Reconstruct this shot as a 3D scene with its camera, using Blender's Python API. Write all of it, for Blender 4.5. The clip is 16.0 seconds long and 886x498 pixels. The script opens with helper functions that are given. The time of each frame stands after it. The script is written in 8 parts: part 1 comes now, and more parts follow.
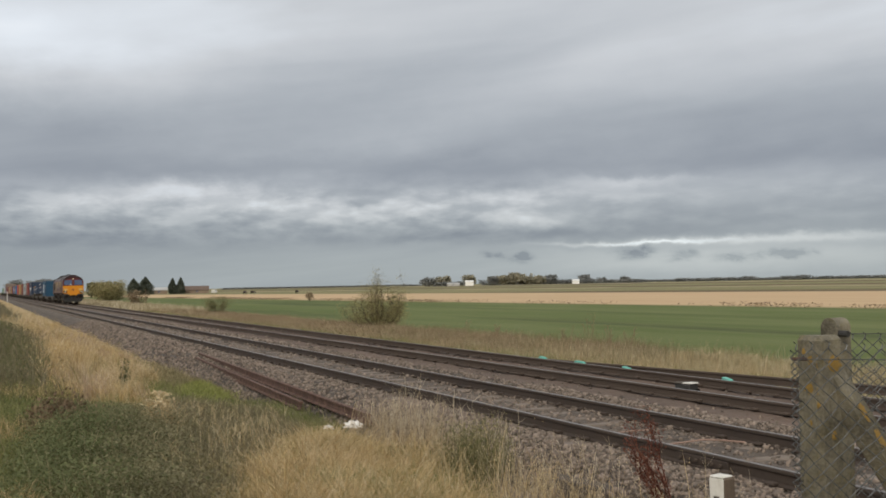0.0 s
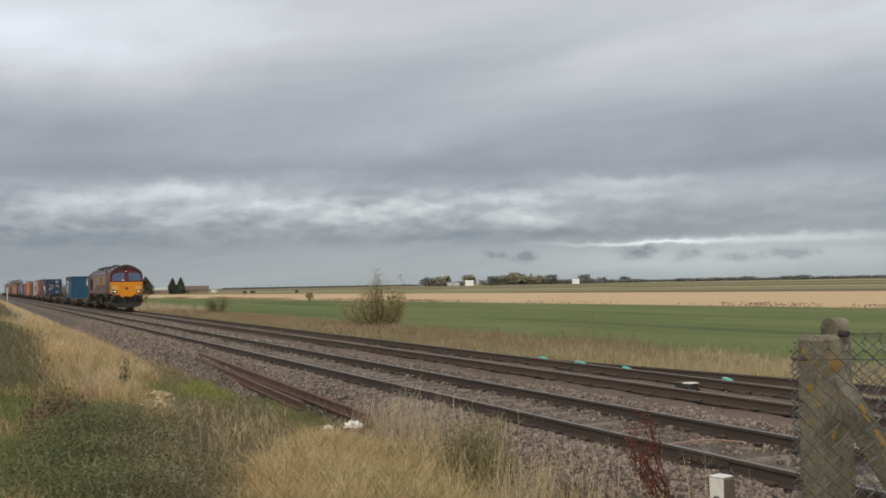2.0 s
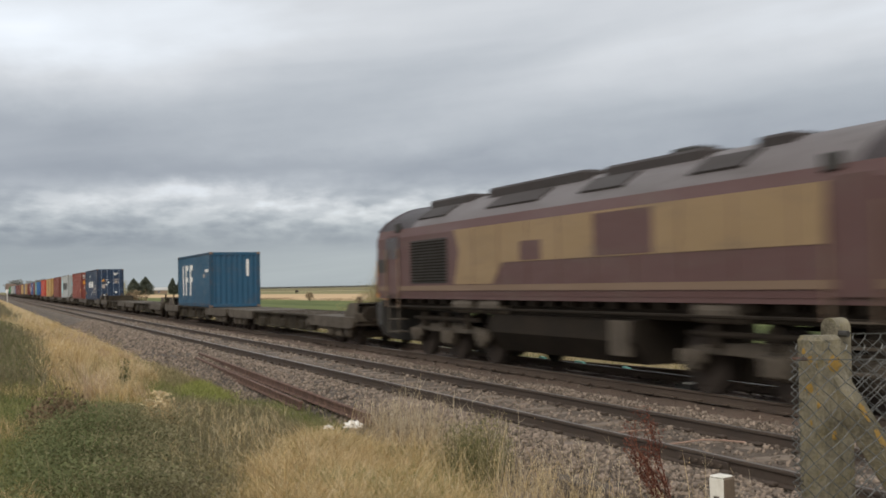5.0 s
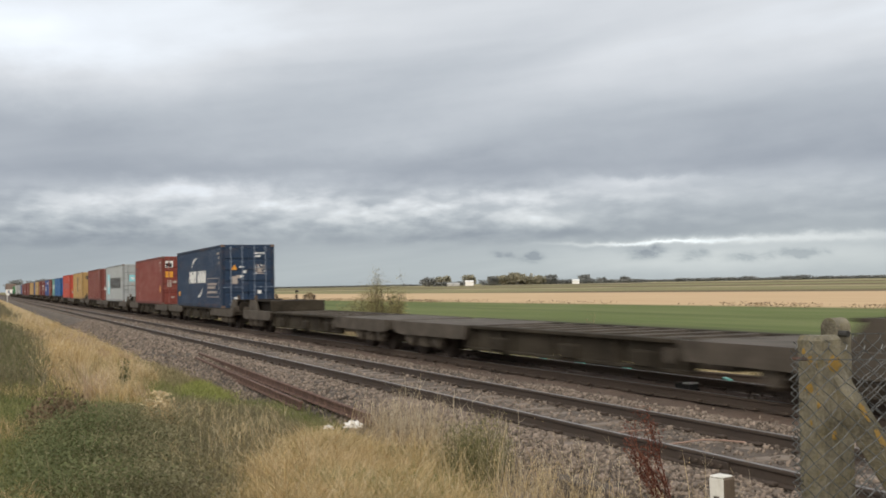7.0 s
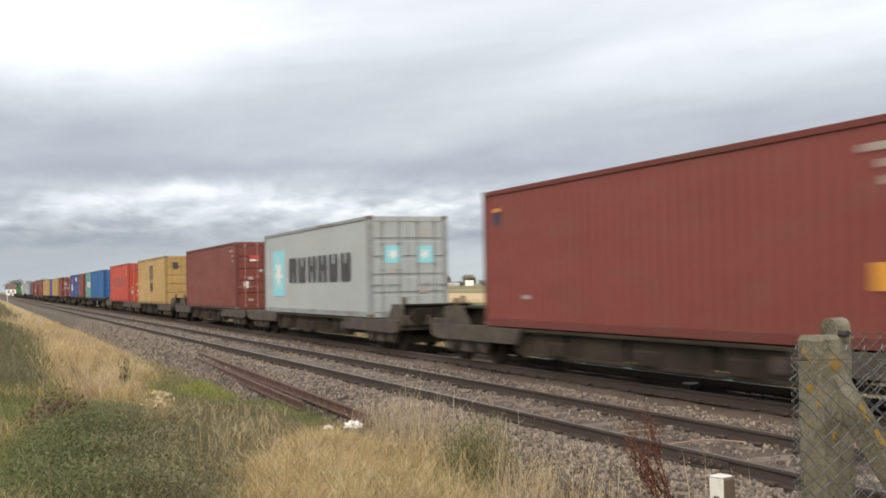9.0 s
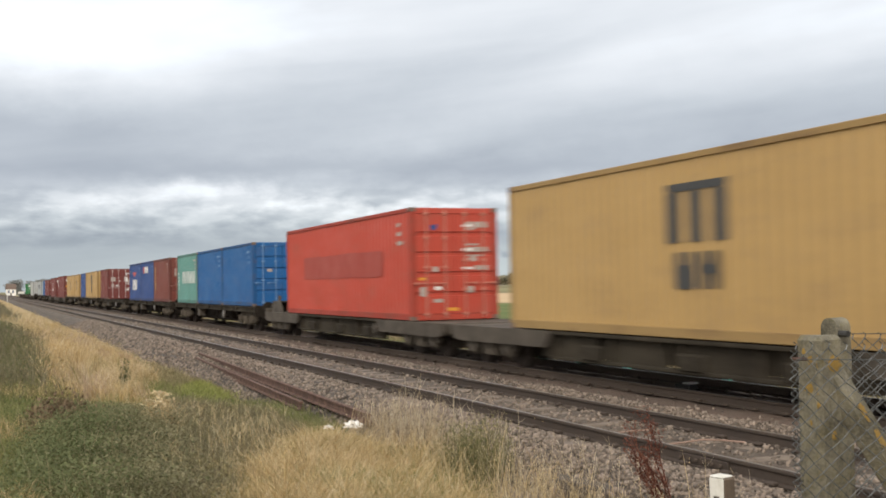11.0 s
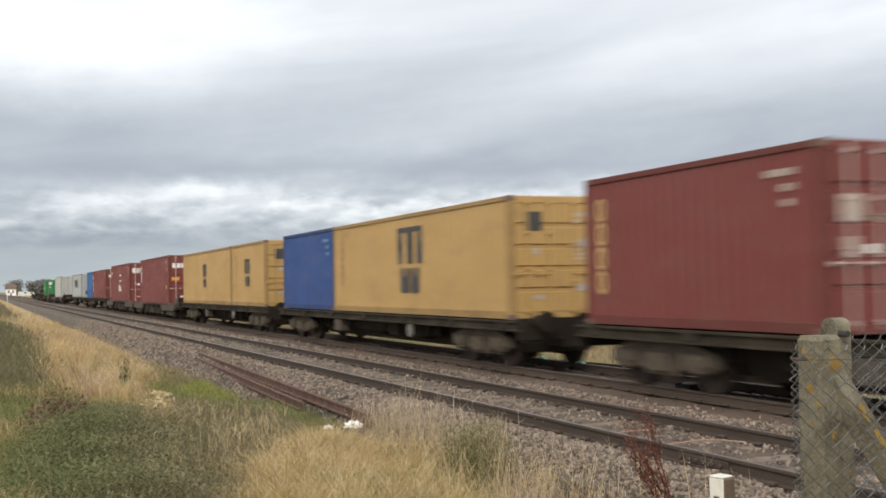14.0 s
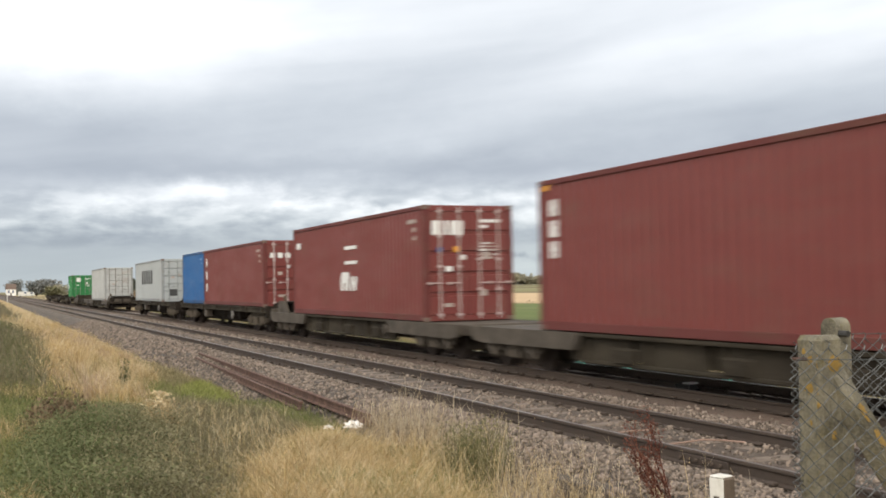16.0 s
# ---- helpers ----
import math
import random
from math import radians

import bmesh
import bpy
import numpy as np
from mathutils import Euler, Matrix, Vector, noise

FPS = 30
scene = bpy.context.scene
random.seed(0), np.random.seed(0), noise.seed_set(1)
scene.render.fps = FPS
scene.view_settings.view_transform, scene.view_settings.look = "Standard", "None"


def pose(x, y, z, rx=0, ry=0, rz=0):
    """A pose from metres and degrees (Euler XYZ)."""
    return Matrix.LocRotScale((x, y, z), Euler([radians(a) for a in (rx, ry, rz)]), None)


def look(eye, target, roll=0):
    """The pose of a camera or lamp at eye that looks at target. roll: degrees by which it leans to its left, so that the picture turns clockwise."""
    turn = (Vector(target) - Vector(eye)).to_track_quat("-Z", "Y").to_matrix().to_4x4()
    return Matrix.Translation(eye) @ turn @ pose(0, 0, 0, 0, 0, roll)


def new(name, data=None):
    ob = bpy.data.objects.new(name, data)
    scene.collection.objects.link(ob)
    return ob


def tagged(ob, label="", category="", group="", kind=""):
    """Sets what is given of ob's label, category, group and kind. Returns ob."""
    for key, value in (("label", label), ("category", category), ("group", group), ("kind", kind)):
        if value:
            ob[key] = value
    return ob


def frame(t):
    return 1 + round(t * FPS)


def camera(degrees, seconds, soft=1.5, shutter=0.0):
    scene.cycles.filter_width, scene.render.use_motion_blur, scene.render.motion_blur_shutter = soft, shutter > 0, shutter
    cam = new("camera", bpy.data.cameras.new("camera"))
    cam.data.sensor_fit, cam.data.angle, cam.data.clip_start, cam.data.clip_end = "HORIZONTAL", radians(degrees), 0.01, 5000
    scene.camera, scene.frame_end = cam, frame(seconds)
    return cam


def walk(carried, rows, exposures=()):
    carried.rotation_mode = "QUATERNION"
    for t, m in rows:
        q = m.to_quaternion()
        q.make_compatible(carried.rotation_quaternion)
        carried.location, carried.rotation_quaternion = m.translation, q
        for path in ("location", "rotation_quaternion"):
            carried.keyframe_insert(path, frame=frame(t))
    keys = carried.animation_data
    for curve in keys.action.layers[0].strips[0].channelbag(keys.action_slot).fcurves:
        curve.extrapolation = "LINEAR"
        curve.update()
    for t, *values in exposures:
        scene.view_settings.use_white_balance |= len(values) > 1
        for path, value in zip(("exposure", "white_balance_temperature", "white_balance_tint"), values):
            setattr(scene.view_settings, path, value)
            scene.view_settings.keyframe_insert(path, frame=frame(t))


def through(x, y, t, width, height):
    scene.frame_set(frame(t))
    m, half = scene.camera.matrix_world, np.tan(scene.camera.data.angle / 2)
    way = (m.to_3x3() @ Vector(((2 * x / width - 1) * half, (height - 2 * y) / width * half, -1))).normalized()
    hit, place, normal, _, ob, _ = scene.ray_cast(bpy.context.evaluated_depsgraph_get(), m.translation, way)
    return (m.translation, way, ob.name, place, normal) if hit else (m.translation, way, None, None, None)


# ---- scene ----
# ---------------------------------------------------------------- camera
# x runs along the line in the train's direction, y across it, z = 0 is the rail top
EYE = (0.0, 0.0, 1.7775)
YAW, PITCH, ROLL, FOV = -67.082, 1.8247, -1.0384, 44.124
cam = camera(FOV, 16.0, 1.75, 0.4)
AIM = (EYE[0] + 10 * math.sin(radians(YAW)) * math.cos(radians(PITCH)),
       EYE[1] + 10 * math.cos(radians(YAW)) * math.cos(radians(PITCH)),
       EYE[2] + 10 * math.sin(radians(PITCH)))
VIEW = look(EYE, AIM, ROLL)
walk(cam, [(0.0, VIEW), (16.0, VIEW)],
     [(0.0, 0.22), (3.5, 0.26), (5.0, 0.42), (6.5, 0.64), (7.0, 0.5), (7.5, 0.47), (8.0, 0.6), (8.5, 0.84), (9.0, 0.82), (11.5, 0.76), (12.1, 0.75), (12.5, 0.82), (13.0, 0.85), (13.5, 0.68), (14.0, 0.78), (14.5, 0.76), (15.0, 0.74), (15.5, 0.78), (16.0, 0.88)])

# ---------------------------------------------------------------- light
SUN_EL, SUN_AZ = 36.0, 128.0          # compass-like, clockwise from +y
world = bpy.data.worlds.new("overcast_sky")
scene.world = world
world.use_nodes = True
wt = world.node_tree
wt.nodes.clear()
w_out = wt.nodes.new("ShaderNodeOutputWorld")
w_bg = wt.nodes.new("ShaderNodeBackground")
w_sky = wt.nodes.new("ShaderNodeTexSky")
w_sky.sky_type, w_sky.sun_disc = "NISHITA", False
w_sky.sun_elevation, w_sky.sun_rotation = radians(SUN_EL), radians(SUN_AZ)
w_noise = wt.nodes.new("ShaderNodeTexNoise")
w_noise.inputs["Scale"].default_value, w_noise.inputs["Detail"].default_value = 2.5, 6
w_ramp = wt.nodes.new("ShaderNodeValToRGB")
w_ramp.color_ramp.elements[0].position, w_ramp.color_ramp.elements[0].color = 0.3, (5.6, 5.5, 5.3, 1)
w_ramp.color_ramp.elements[1].position, w_ramp.color_ramp.elements[1].color = 0.75, (10.0, 9.7, 9.2, 1)
w_mix = wt.nodes.new("ShaderNodeMix")
w_mix.data_type = "RGBA"
w_mix.inputs[0].default_value = 0.93
wt.links.new(w_noise.outputs["Fac"], w_ramp.inputs[0])
wt.links.new(w_sky.outputs[0], w_mix.inputs[6])
wt.links.new(w_ramp.outputs[0], w_mix.inputs[7])
wt.links.new(w_mix.outputs[2], w_bg.inputs[0])
w_bg.inputs[1].default_value = 0.097
wt.links.new(w_bg.outputs[0], w_out.inputs[0])

sun = new("sun", bpy.data.lights.new("sun", "SUN"))
sun.data.energy, sun.data.angle, sun.data.color = 1.15, radians(25), (1.0, 0.92, 0.8)
sun.matrix_world = look((0, 0, 30), (-math.sin(radians(SUN_AZ)), -math.cos(radians(SUN_AZ)), 30 - math.tan(radians(SUN_EL))))


# ---------------------------------------------------------------- node helpers
class Nodes:
    """A small wrapper that builds shader graphs."""

    def __init__(self, tree):
        self.tree = tree

    def add(self, kind, **sockets):
        node = self.tree.nodes.new(kind)
        for key, value in sockets.items():
            self.put(node, key, value)
        return node

    def put(self, node, key, value):
        sock = node.inputs[int(key[1:])] if key[0] == "i" and key[1:].isdigit() else node.inputs[key.replace("_", " ")]
        if isinstance(value, bpy.types.NodeSocket):
            self.tree.links.new(value, sock)
        else:
            sock.default_value = value

    def math(self, op, a, b=0.0, c=0.0):
        node = self.add("ShaderNodeMath", i0=a, i1=b, i2=c)
        node.operation = op
        return node.outputs[0]

    def noise(self, vec, scale, detail=4.0, rough=0.55, distort=0.0):
        node = self.add("ShaderNodeTexNoise", Scale=scale, Detail=detail, Roughness=rough, Distortion=distort)
        if vec is not None:
            self.put(node, "Vector", vec)
        return node.outputs["Fac"]

    def ramp(self, fac, stops):
        node = self.add("ShaderNodeValToRGB", i0=fac)
        els = node.color_ramp.elements
        while len(els) < len(stops):
            els.new(0.5)
        for el, (pos, col) in zip(els, stops):
            el.position, el.color = pos, (*col, 1)
        return node.outputs[0]

    def mix(self, fac, a, b, blend="MIX"):
        node = self.tree.nodes.new("ShaderNodeMix")
        node.data_type, node.blend_type = "RGBA", blend
        for i, value in ((0, fac), (6, a), (7, b)):
            if isinstance(value, bpy.types.NodeSocket):
                self.tree.links.new(value, node.inputs[i])
            else:
                node.inputs[i].default_value = value if i == 0 else (*value, 1)
        return node.outputs[2]

    def maprange(self, v, a, b, c=0.0, d=1.0):
        return self.add("ShaderNodeMapRange", i0=v, i1=a, i2=b, i3=c, i4=d).outputs[0]

    def scaled(self, vec, x, y, z):
        node = self.add("ShaderNodeVectorMath", i0=vec, i1=(x, y, z))
        node.operation = "MULTIPLY"
        return node.outputs[0]


def blank(name):
    m = bpy.data.materials.new(name)
    m.use_nodes = True
    m.node_tree.nodes.clear()
    n = Nodes(m.node_tree)
    out = n.add("ShaderNodeOutputMaterial")
    bsdf = n.add("ShaderNodeBsdfPrincipled")
    m.node_tree.links.new(bsdf.outputs[0], out.inputs[0])
    return m, n, bsdf


MATS = {}


def surface(name, col, col2=None, rough=0.7, metal=0.0, scale=3.0, fine=60.0, spread=0.5, bump=0.15, dist=0.01, dirt=None, dirt_amount=0.35,
            island=0.0, per_object=0.0, stretch=(1, 1, 1), spec=0.5):
    """A worn surface: two tones mixed by a coarse and a fine grain, dirt patches over them, fine relief."""
    if name in MATS:
        return MATS[name]
    m, n, bsdf = blank(name)
    col2 = col2 or tuple(c * 0.7 for c in col)
    tc = n.add("ShaderNodeTexCoord").outputs["Object"]
    vec = n.scaled(tc, *stretch)
    coarse, grain = n.noise(vec, scale, 5, 0.6), n.noise(vec, fine, 3, 0.6)
    f = n.math("MULTIPLY_ADD", n.math("SUBTRACT", coarse, 0.5), 2.2 * spread, 0.5)
    f = n.math("MULTIPLY_ADD", n.math("SUBTRACT", grain, 0.5), 1.2 * spread, f)
    if island:
        f = n.math("MULTIPLY_ADD", n.math("SUBTRACT", n.add("ShaderNodeNewGeometry").outputs["Random Per Island"], 0.5), island, f)
    if per_object:
        f = n.math("MULTIPLY_ADD", n.math("SUBTRACT", n.add("ShaderNodeObjectInfo").outputs["Random"], 0.5), per_object, f)
    f = n.add("ShaderNodeClamp", i0=f).outputs[0]
    colour = n.mix(f, col, col2)
    if dirt:
        patches = n.maprange(n.noise(vec, scale * 1.7, 8, 0.7), 0.5, 0.75)
        colour = n.mix(n.math("MULTIPLY", patches, dirt_amount), colour, dirt)
    n.put(bsdf, "Base Color", colour)
    n.put(bsdf, "Roughness", n.maprange(coarse, 0.3, 0.7, max(rough - 0.12, 0.05), min(rough + 0.12, 1)))
    n.put(bsdf, "Metallic", metal)
    n.put(bsdf, "Specular IOR Level", spec)
    if bump:
        b = n.add("ShaderNodeBump", Strength=bump, Distance=dist, Height=grain)
        n.put(bsdf, "Normal", b.outputs[0])
    MATS[name] = m
    return m


def glow(name, col, strength):
    m = bpy.data.materials.new(name)
    m.use_nodes = True
    m.node_tree.nodes.clear()
    n = Nodes(m.node_tree)
    out = n.add("ShaderNodeOutputMaterial")
    e = n.add("ShaderNodeEmission", Color=(*col, 1), Strength=strength)
    m.node_tree.links.new(e.outputs[0], out.inputs[0])
    m.cycles.emission_sampling = "NONE"
    return m


# ---------------------------------------------------------------- mesh helpers
def link_mesh(name, me, material, parent=None, label=""):
    ob = new(name, me)
    if material is not None and not me.materials:
        me.materials.append(material)
    if parent is not None:
        ob.parent = parent
    if label:
        ob["label"] = label
    return ob


def part(name, bm, material, parent, label=""):
    """Link a bmesh as one mesh object under a thing or a part."""
    me = bpy.data.meshes.new(name)
    bm.normal_update()
    bm.to_mesh(me)
    bm.free()
    return link_mesh(name, me, material, parent, label)


def shared(name, me, parent, at=(0, 0, 0), turn=(0, 0, 0), label=""):
    """One more object on a mesh that others use too."""
    ob = link_mesh(name, me, None, parent, label)
    ob.matrix_basis = pose(*at, *turn)
    return ob


def box(bm, x0, x1, y0, y1, z0, z1, bevel=0.0):
    made = bmesh.ops.create_cube(bm, size=1.0, matrix=Matrix.Translation(((x0 + x1) / 2, (y0 + y1) / 2, (z0 + z1) / 2))
                                 @ Matrix.Diagonal((abs(x1 - x0), abs(y1 - y0), abs(z1 - z0), 1)))
    if bevel:
        edges = list({e for v in made["verts"] for e in v.link_edges})
        bmesh.ops.bevel(bm, geom=edges, offset=bevel, segments=1, affect="EDGES")
    return bm


def rod(bm, a, b, r, r2=None, n=10):
    a, b = Vector(a), Vector(b)
    turn = (b - a).to_track_quat("Z", "Y").to_matrix().to_4x4()
    bmesh.ops.create_cone(bm, cap_ends=True, segments=n, radius1=r, radius2=r if r2 is None else r2, depth=(b - a).length,
                          matrix=Matrix.Translation((a + b) / 2) @ turn)
    return bm


def extrude_profile(bm, profile, x0, x1, caps=True):
    """A closed (y, z) profile swept along x."""
    a = [bm.verts.new((x0, y, z)) for y, z in profile]
    b = [bm.verts.new((x1, y, z)) for y, z in profile]
    k = len(profile)
    for i in range(k):
        bm.faces.new((a[i], a[(i + 1) % k], b[(i + 1) % k], b[i]))
    if caps:
        bm.faces.new(a[::-1])
        bm.faces.new(b)
    bmesh.ops.recalc_face_normals(bm, faces=bm.faces)
    return bm


def extrude_side(bm, profile, y0, y1):
    """A closed (x, z) profile swept along y."""
    a = [bm.verts.new((x, y0, z)) for x, z in profile]
    b = [bm.verts.new((x, y1, z)) for x, z in profile]
    k = len(profile)
    for i in range(k):
        bm.faces.new((a[i], a[(i + 1) % k], b[(i + 1) % k], b[i]))
    bm.faces.new(a[::-1])
    bm.faces.new(b)
    bmesh.ops.recalc_face_normals(bm, faces=bm.faces)
    return bm


def fresh():
    return bmesh.new()


def array_mesh(name, verts, tris, material):
    me = bpy.data.meshes.new(name)
    verts, tris = np.asarray(verts, np.float32), np.asarray(tris, np.int32)
    me.vertices.add(len(verts))
    me.vertices.foreach_set("co", verts.ravel())
    me.loops.add(tris.size)
    me.loops.foreach_set("vertex_index", tris.ravel())
    me.polygons.add(len(tris))
    me.polygons.foreach_set("loop_start", np.arange(len(tris), dtype=np.int32) * tris.shape[1])
    me.update(calc_edges=True)
    me.materials.append(material)
    return me


def thing(name, label, category, group="", kind="", at=(0, 0, 0), turn=(0, 0, 0)):
    ob = new(name)
    ob.empty_display_size = 0.2
    ob.matrix_basis = pose(*at, *turn)
    return tagged(ob, label, category, group, kind)


D1, D2 = 7.599, 11.235                 # centre lines of the two tracks
EDGE_X0, EDGE_X1 = -420.0, 60.0        # stretch of line that is built
SPEED = 29.0                           # metres a second

# ---------------------------------------------------------------- materials
def lin(r, g, b):
    """Linear values of a colour given in 0 to 255."""
    return tuple(((v / 255) / 12.92 if v <= 10 else ((v / 255 + 0.055) / 1.055) ** 2.4) for v in (r, g, b))


M_STEEL = surface("running_rail_steel", (0.04, 0.033, 0.029), (0.085, 0.063, 0.05), 0.7, 0.0, 2, 50, 0.6, spec=0.2)
M_DUSTRAIL = surface("dust_coated_rail_steel", (0.062, 0.048, 0.04), (0.105, 0.08, 0.064), 0.85, 0.0, 2, 50, 0.6, spec=0.15)
M_RAILTOP = surface("polished_rail_head", (0.27, 0.26, 0.25), (0.16, 0.145, 0.135), 0.5, 0.8, 2, 40, 0.5, 0.05)
M_RUST = surface("rusty_rail_steel", (0.15, 0.078, 0.055), (0.06, 0.038, 0.03), 0.85, 0.1, 4, 60, 0.8, 0.4, dirt=(0.24, 0.145, 0.105))
M_SLEEPER = surface("weathered_concrete_sleeper", (0.2, 0.163, 0.132), (0.125, 0.098, 0.078), 0.9, 0, 3, 40, 0.7, 0.3, per_object=0.5, dirt=(0.11, 0.08, 0.06))
M_STONE = surface("ballast_stone", (0.31, 0.247, 0.198), (0.072, 0.057, 0.046), 0.9, 0, 6, 80, 0.3, 0.2, island=0.95)
M_STONE_PART = surface("loose_ballast_stone", (0.31, 0.247, 0.198), (0.072, 0.057, 0.046), 0.9, 0, 6, 80, 0.3, 0.2, per_object=0.95)
M_DARK = surface("dark_underframe", (0.012, 0.01, 0.008), (0.03, 0.024, 0.019), 0.9, 0.0, 1.4, 22, 0.9, 0.2, dirt=(0.06, 0.046, 0.034), dirt_amount=0.25, spec=0.1)
M_FRAME = surface("dusty_wagon_frame", (0.098, 0.08, 0.06), (0.035, 0.028, 0.022), 0.85, 0.1, 1.5, 25, 0.7, 0.2, dirt=(0.19, 0.16, 0.13))
M_WHEEL = surface("wheel_steel", (0.025, 0.021, 0.019), (0.055, 0.044, 0.038), 0.8, 0.0, 3, 30, 0.6, spec=0.12)
M_GIRDER = surface("olive_brown_girder", (0.055, 0.046, 0.033), (0.018, 0.015, 0.012), 0.9, 0.0, 0.8, 16, 0.8, 0.2, dirt=(0.13, 0.107, 0.08), dirt_amount=0.4, spec=0.12)
M_BOGIE = surface("dusty_bogie_frame", (0.12, 0.1, 0.078), (0.048, 0.04, 0.031), 0.92, 0.0, 2.0, 20, 0.7, 0.25, dirt=(0.17, 0.14, 0.11), spec=0.15)
M_BRACKET = surface("rust_brown_bracket", (0.12, 0.08, 0.05), (0.06, 0.042, 0.03), 0.85, 0.1, 4, 40, 0.7)
M_BLACK = surface("black_rubber_and_steel", (0.02, 0.02, 0.02), (0.035, 0.033, 0.03), 0.7, 0, 3, 30, 0.5)


def ballast_material():
    m, n, bsdf = blank("ballast_bed")
    tc = n.add("ShaderNodeTexCoord").outputs["Object"]
    sep = n.add("ShaderNodeSeparateXYZ", i0=tc)
    vor = n.add("ShaderNodeTexVoronoi", Vector=tc, Scale=16.0)
    stones = n.ramp(n.math("FRACT", n.math("MULTIPLY", vor.outputs["Color"], 3.7)),
                    [(0, (0.075, 0.06, 0.048)), (0.5, (0.16, 0.127, 0.101)), (1, (0.3, 0.238, 0.19))])
    # shade in the crevices between stones is multiplied into the colour
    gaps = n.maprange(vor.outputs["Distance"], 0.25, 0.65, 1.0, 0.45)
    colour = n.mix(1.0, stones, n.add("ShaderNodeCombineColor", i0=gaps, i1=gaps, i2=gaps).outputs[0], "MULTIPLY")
    # brake dust lies along the far track
    wob = n.math("MULTIPLY", n.math("SUBTRACT", n.noise(tc, 0.8), 0.5), 0.5)
    y = n.math("ADD", sep.outputs[1], wob)
    dusty = n.math("MULTIPLY", n.maprange(y, 9.35, 9.6), n.maprange(y, 12.6, 13.0, 1.0, 0.0))
    dust = n.mix(n.noise(tc, 3.0, 6), (0.105, 0.07, 0.052), (0.155, 0.108, 0.082))
    colour = n.mix(n.math("MULTIPLY", dusty, 0.9), colour, dust)
    tone = n.maprange(n.noise(tc, 0.35, 5), 0.35, 0.7, 0.75, 1.15)
    # dark fines lie on the cess at the foot of the shoulder
    foot = n.math("ADD", sep.outputs[1], n.math("MULTIPLY", n.math("SUBTRACT", n.noise(tc, 1.3, 5), 0.5), 1.2))
    tone = n.math("MULTIPLY", tone, n.maprange(foot, 5.2, 6.0, 0.55, 1.0))
    # oily dirt between the near rails
    oily = n.math("MULTIPLY", n.maprange(y, 6.8, 7.0), n.maprange(y, 8.2, 8.45, 1.0, 0.0))
    colour = n.mix(n.math("MULTIPLY", oily, 0.62), colour, n.mix(n.noise(tc, 5.0, 6, 0.7), (0.075, 0.057, 0.045), (0.145, 0.115, 0.092)))
    colour = n.mix(1.0, colour, n.add("ShaderNodeCombineColor", i0=tone, i1=tone, i2=tone).outputs[0], "MULTIPLY")
    n.put(bsdf, "Base Color", colour)
    n.put(bsdf, "Roughness", 0.92)
    n.put(bsdf, "Normal", n.add("ShaderNodeBump", Strength=0.8, Distance=0.03, Height=n.maprange(vor.outputs["Distance"], 0.0, 0.6, 1.0, 0.0)).outputs[0])
    return m


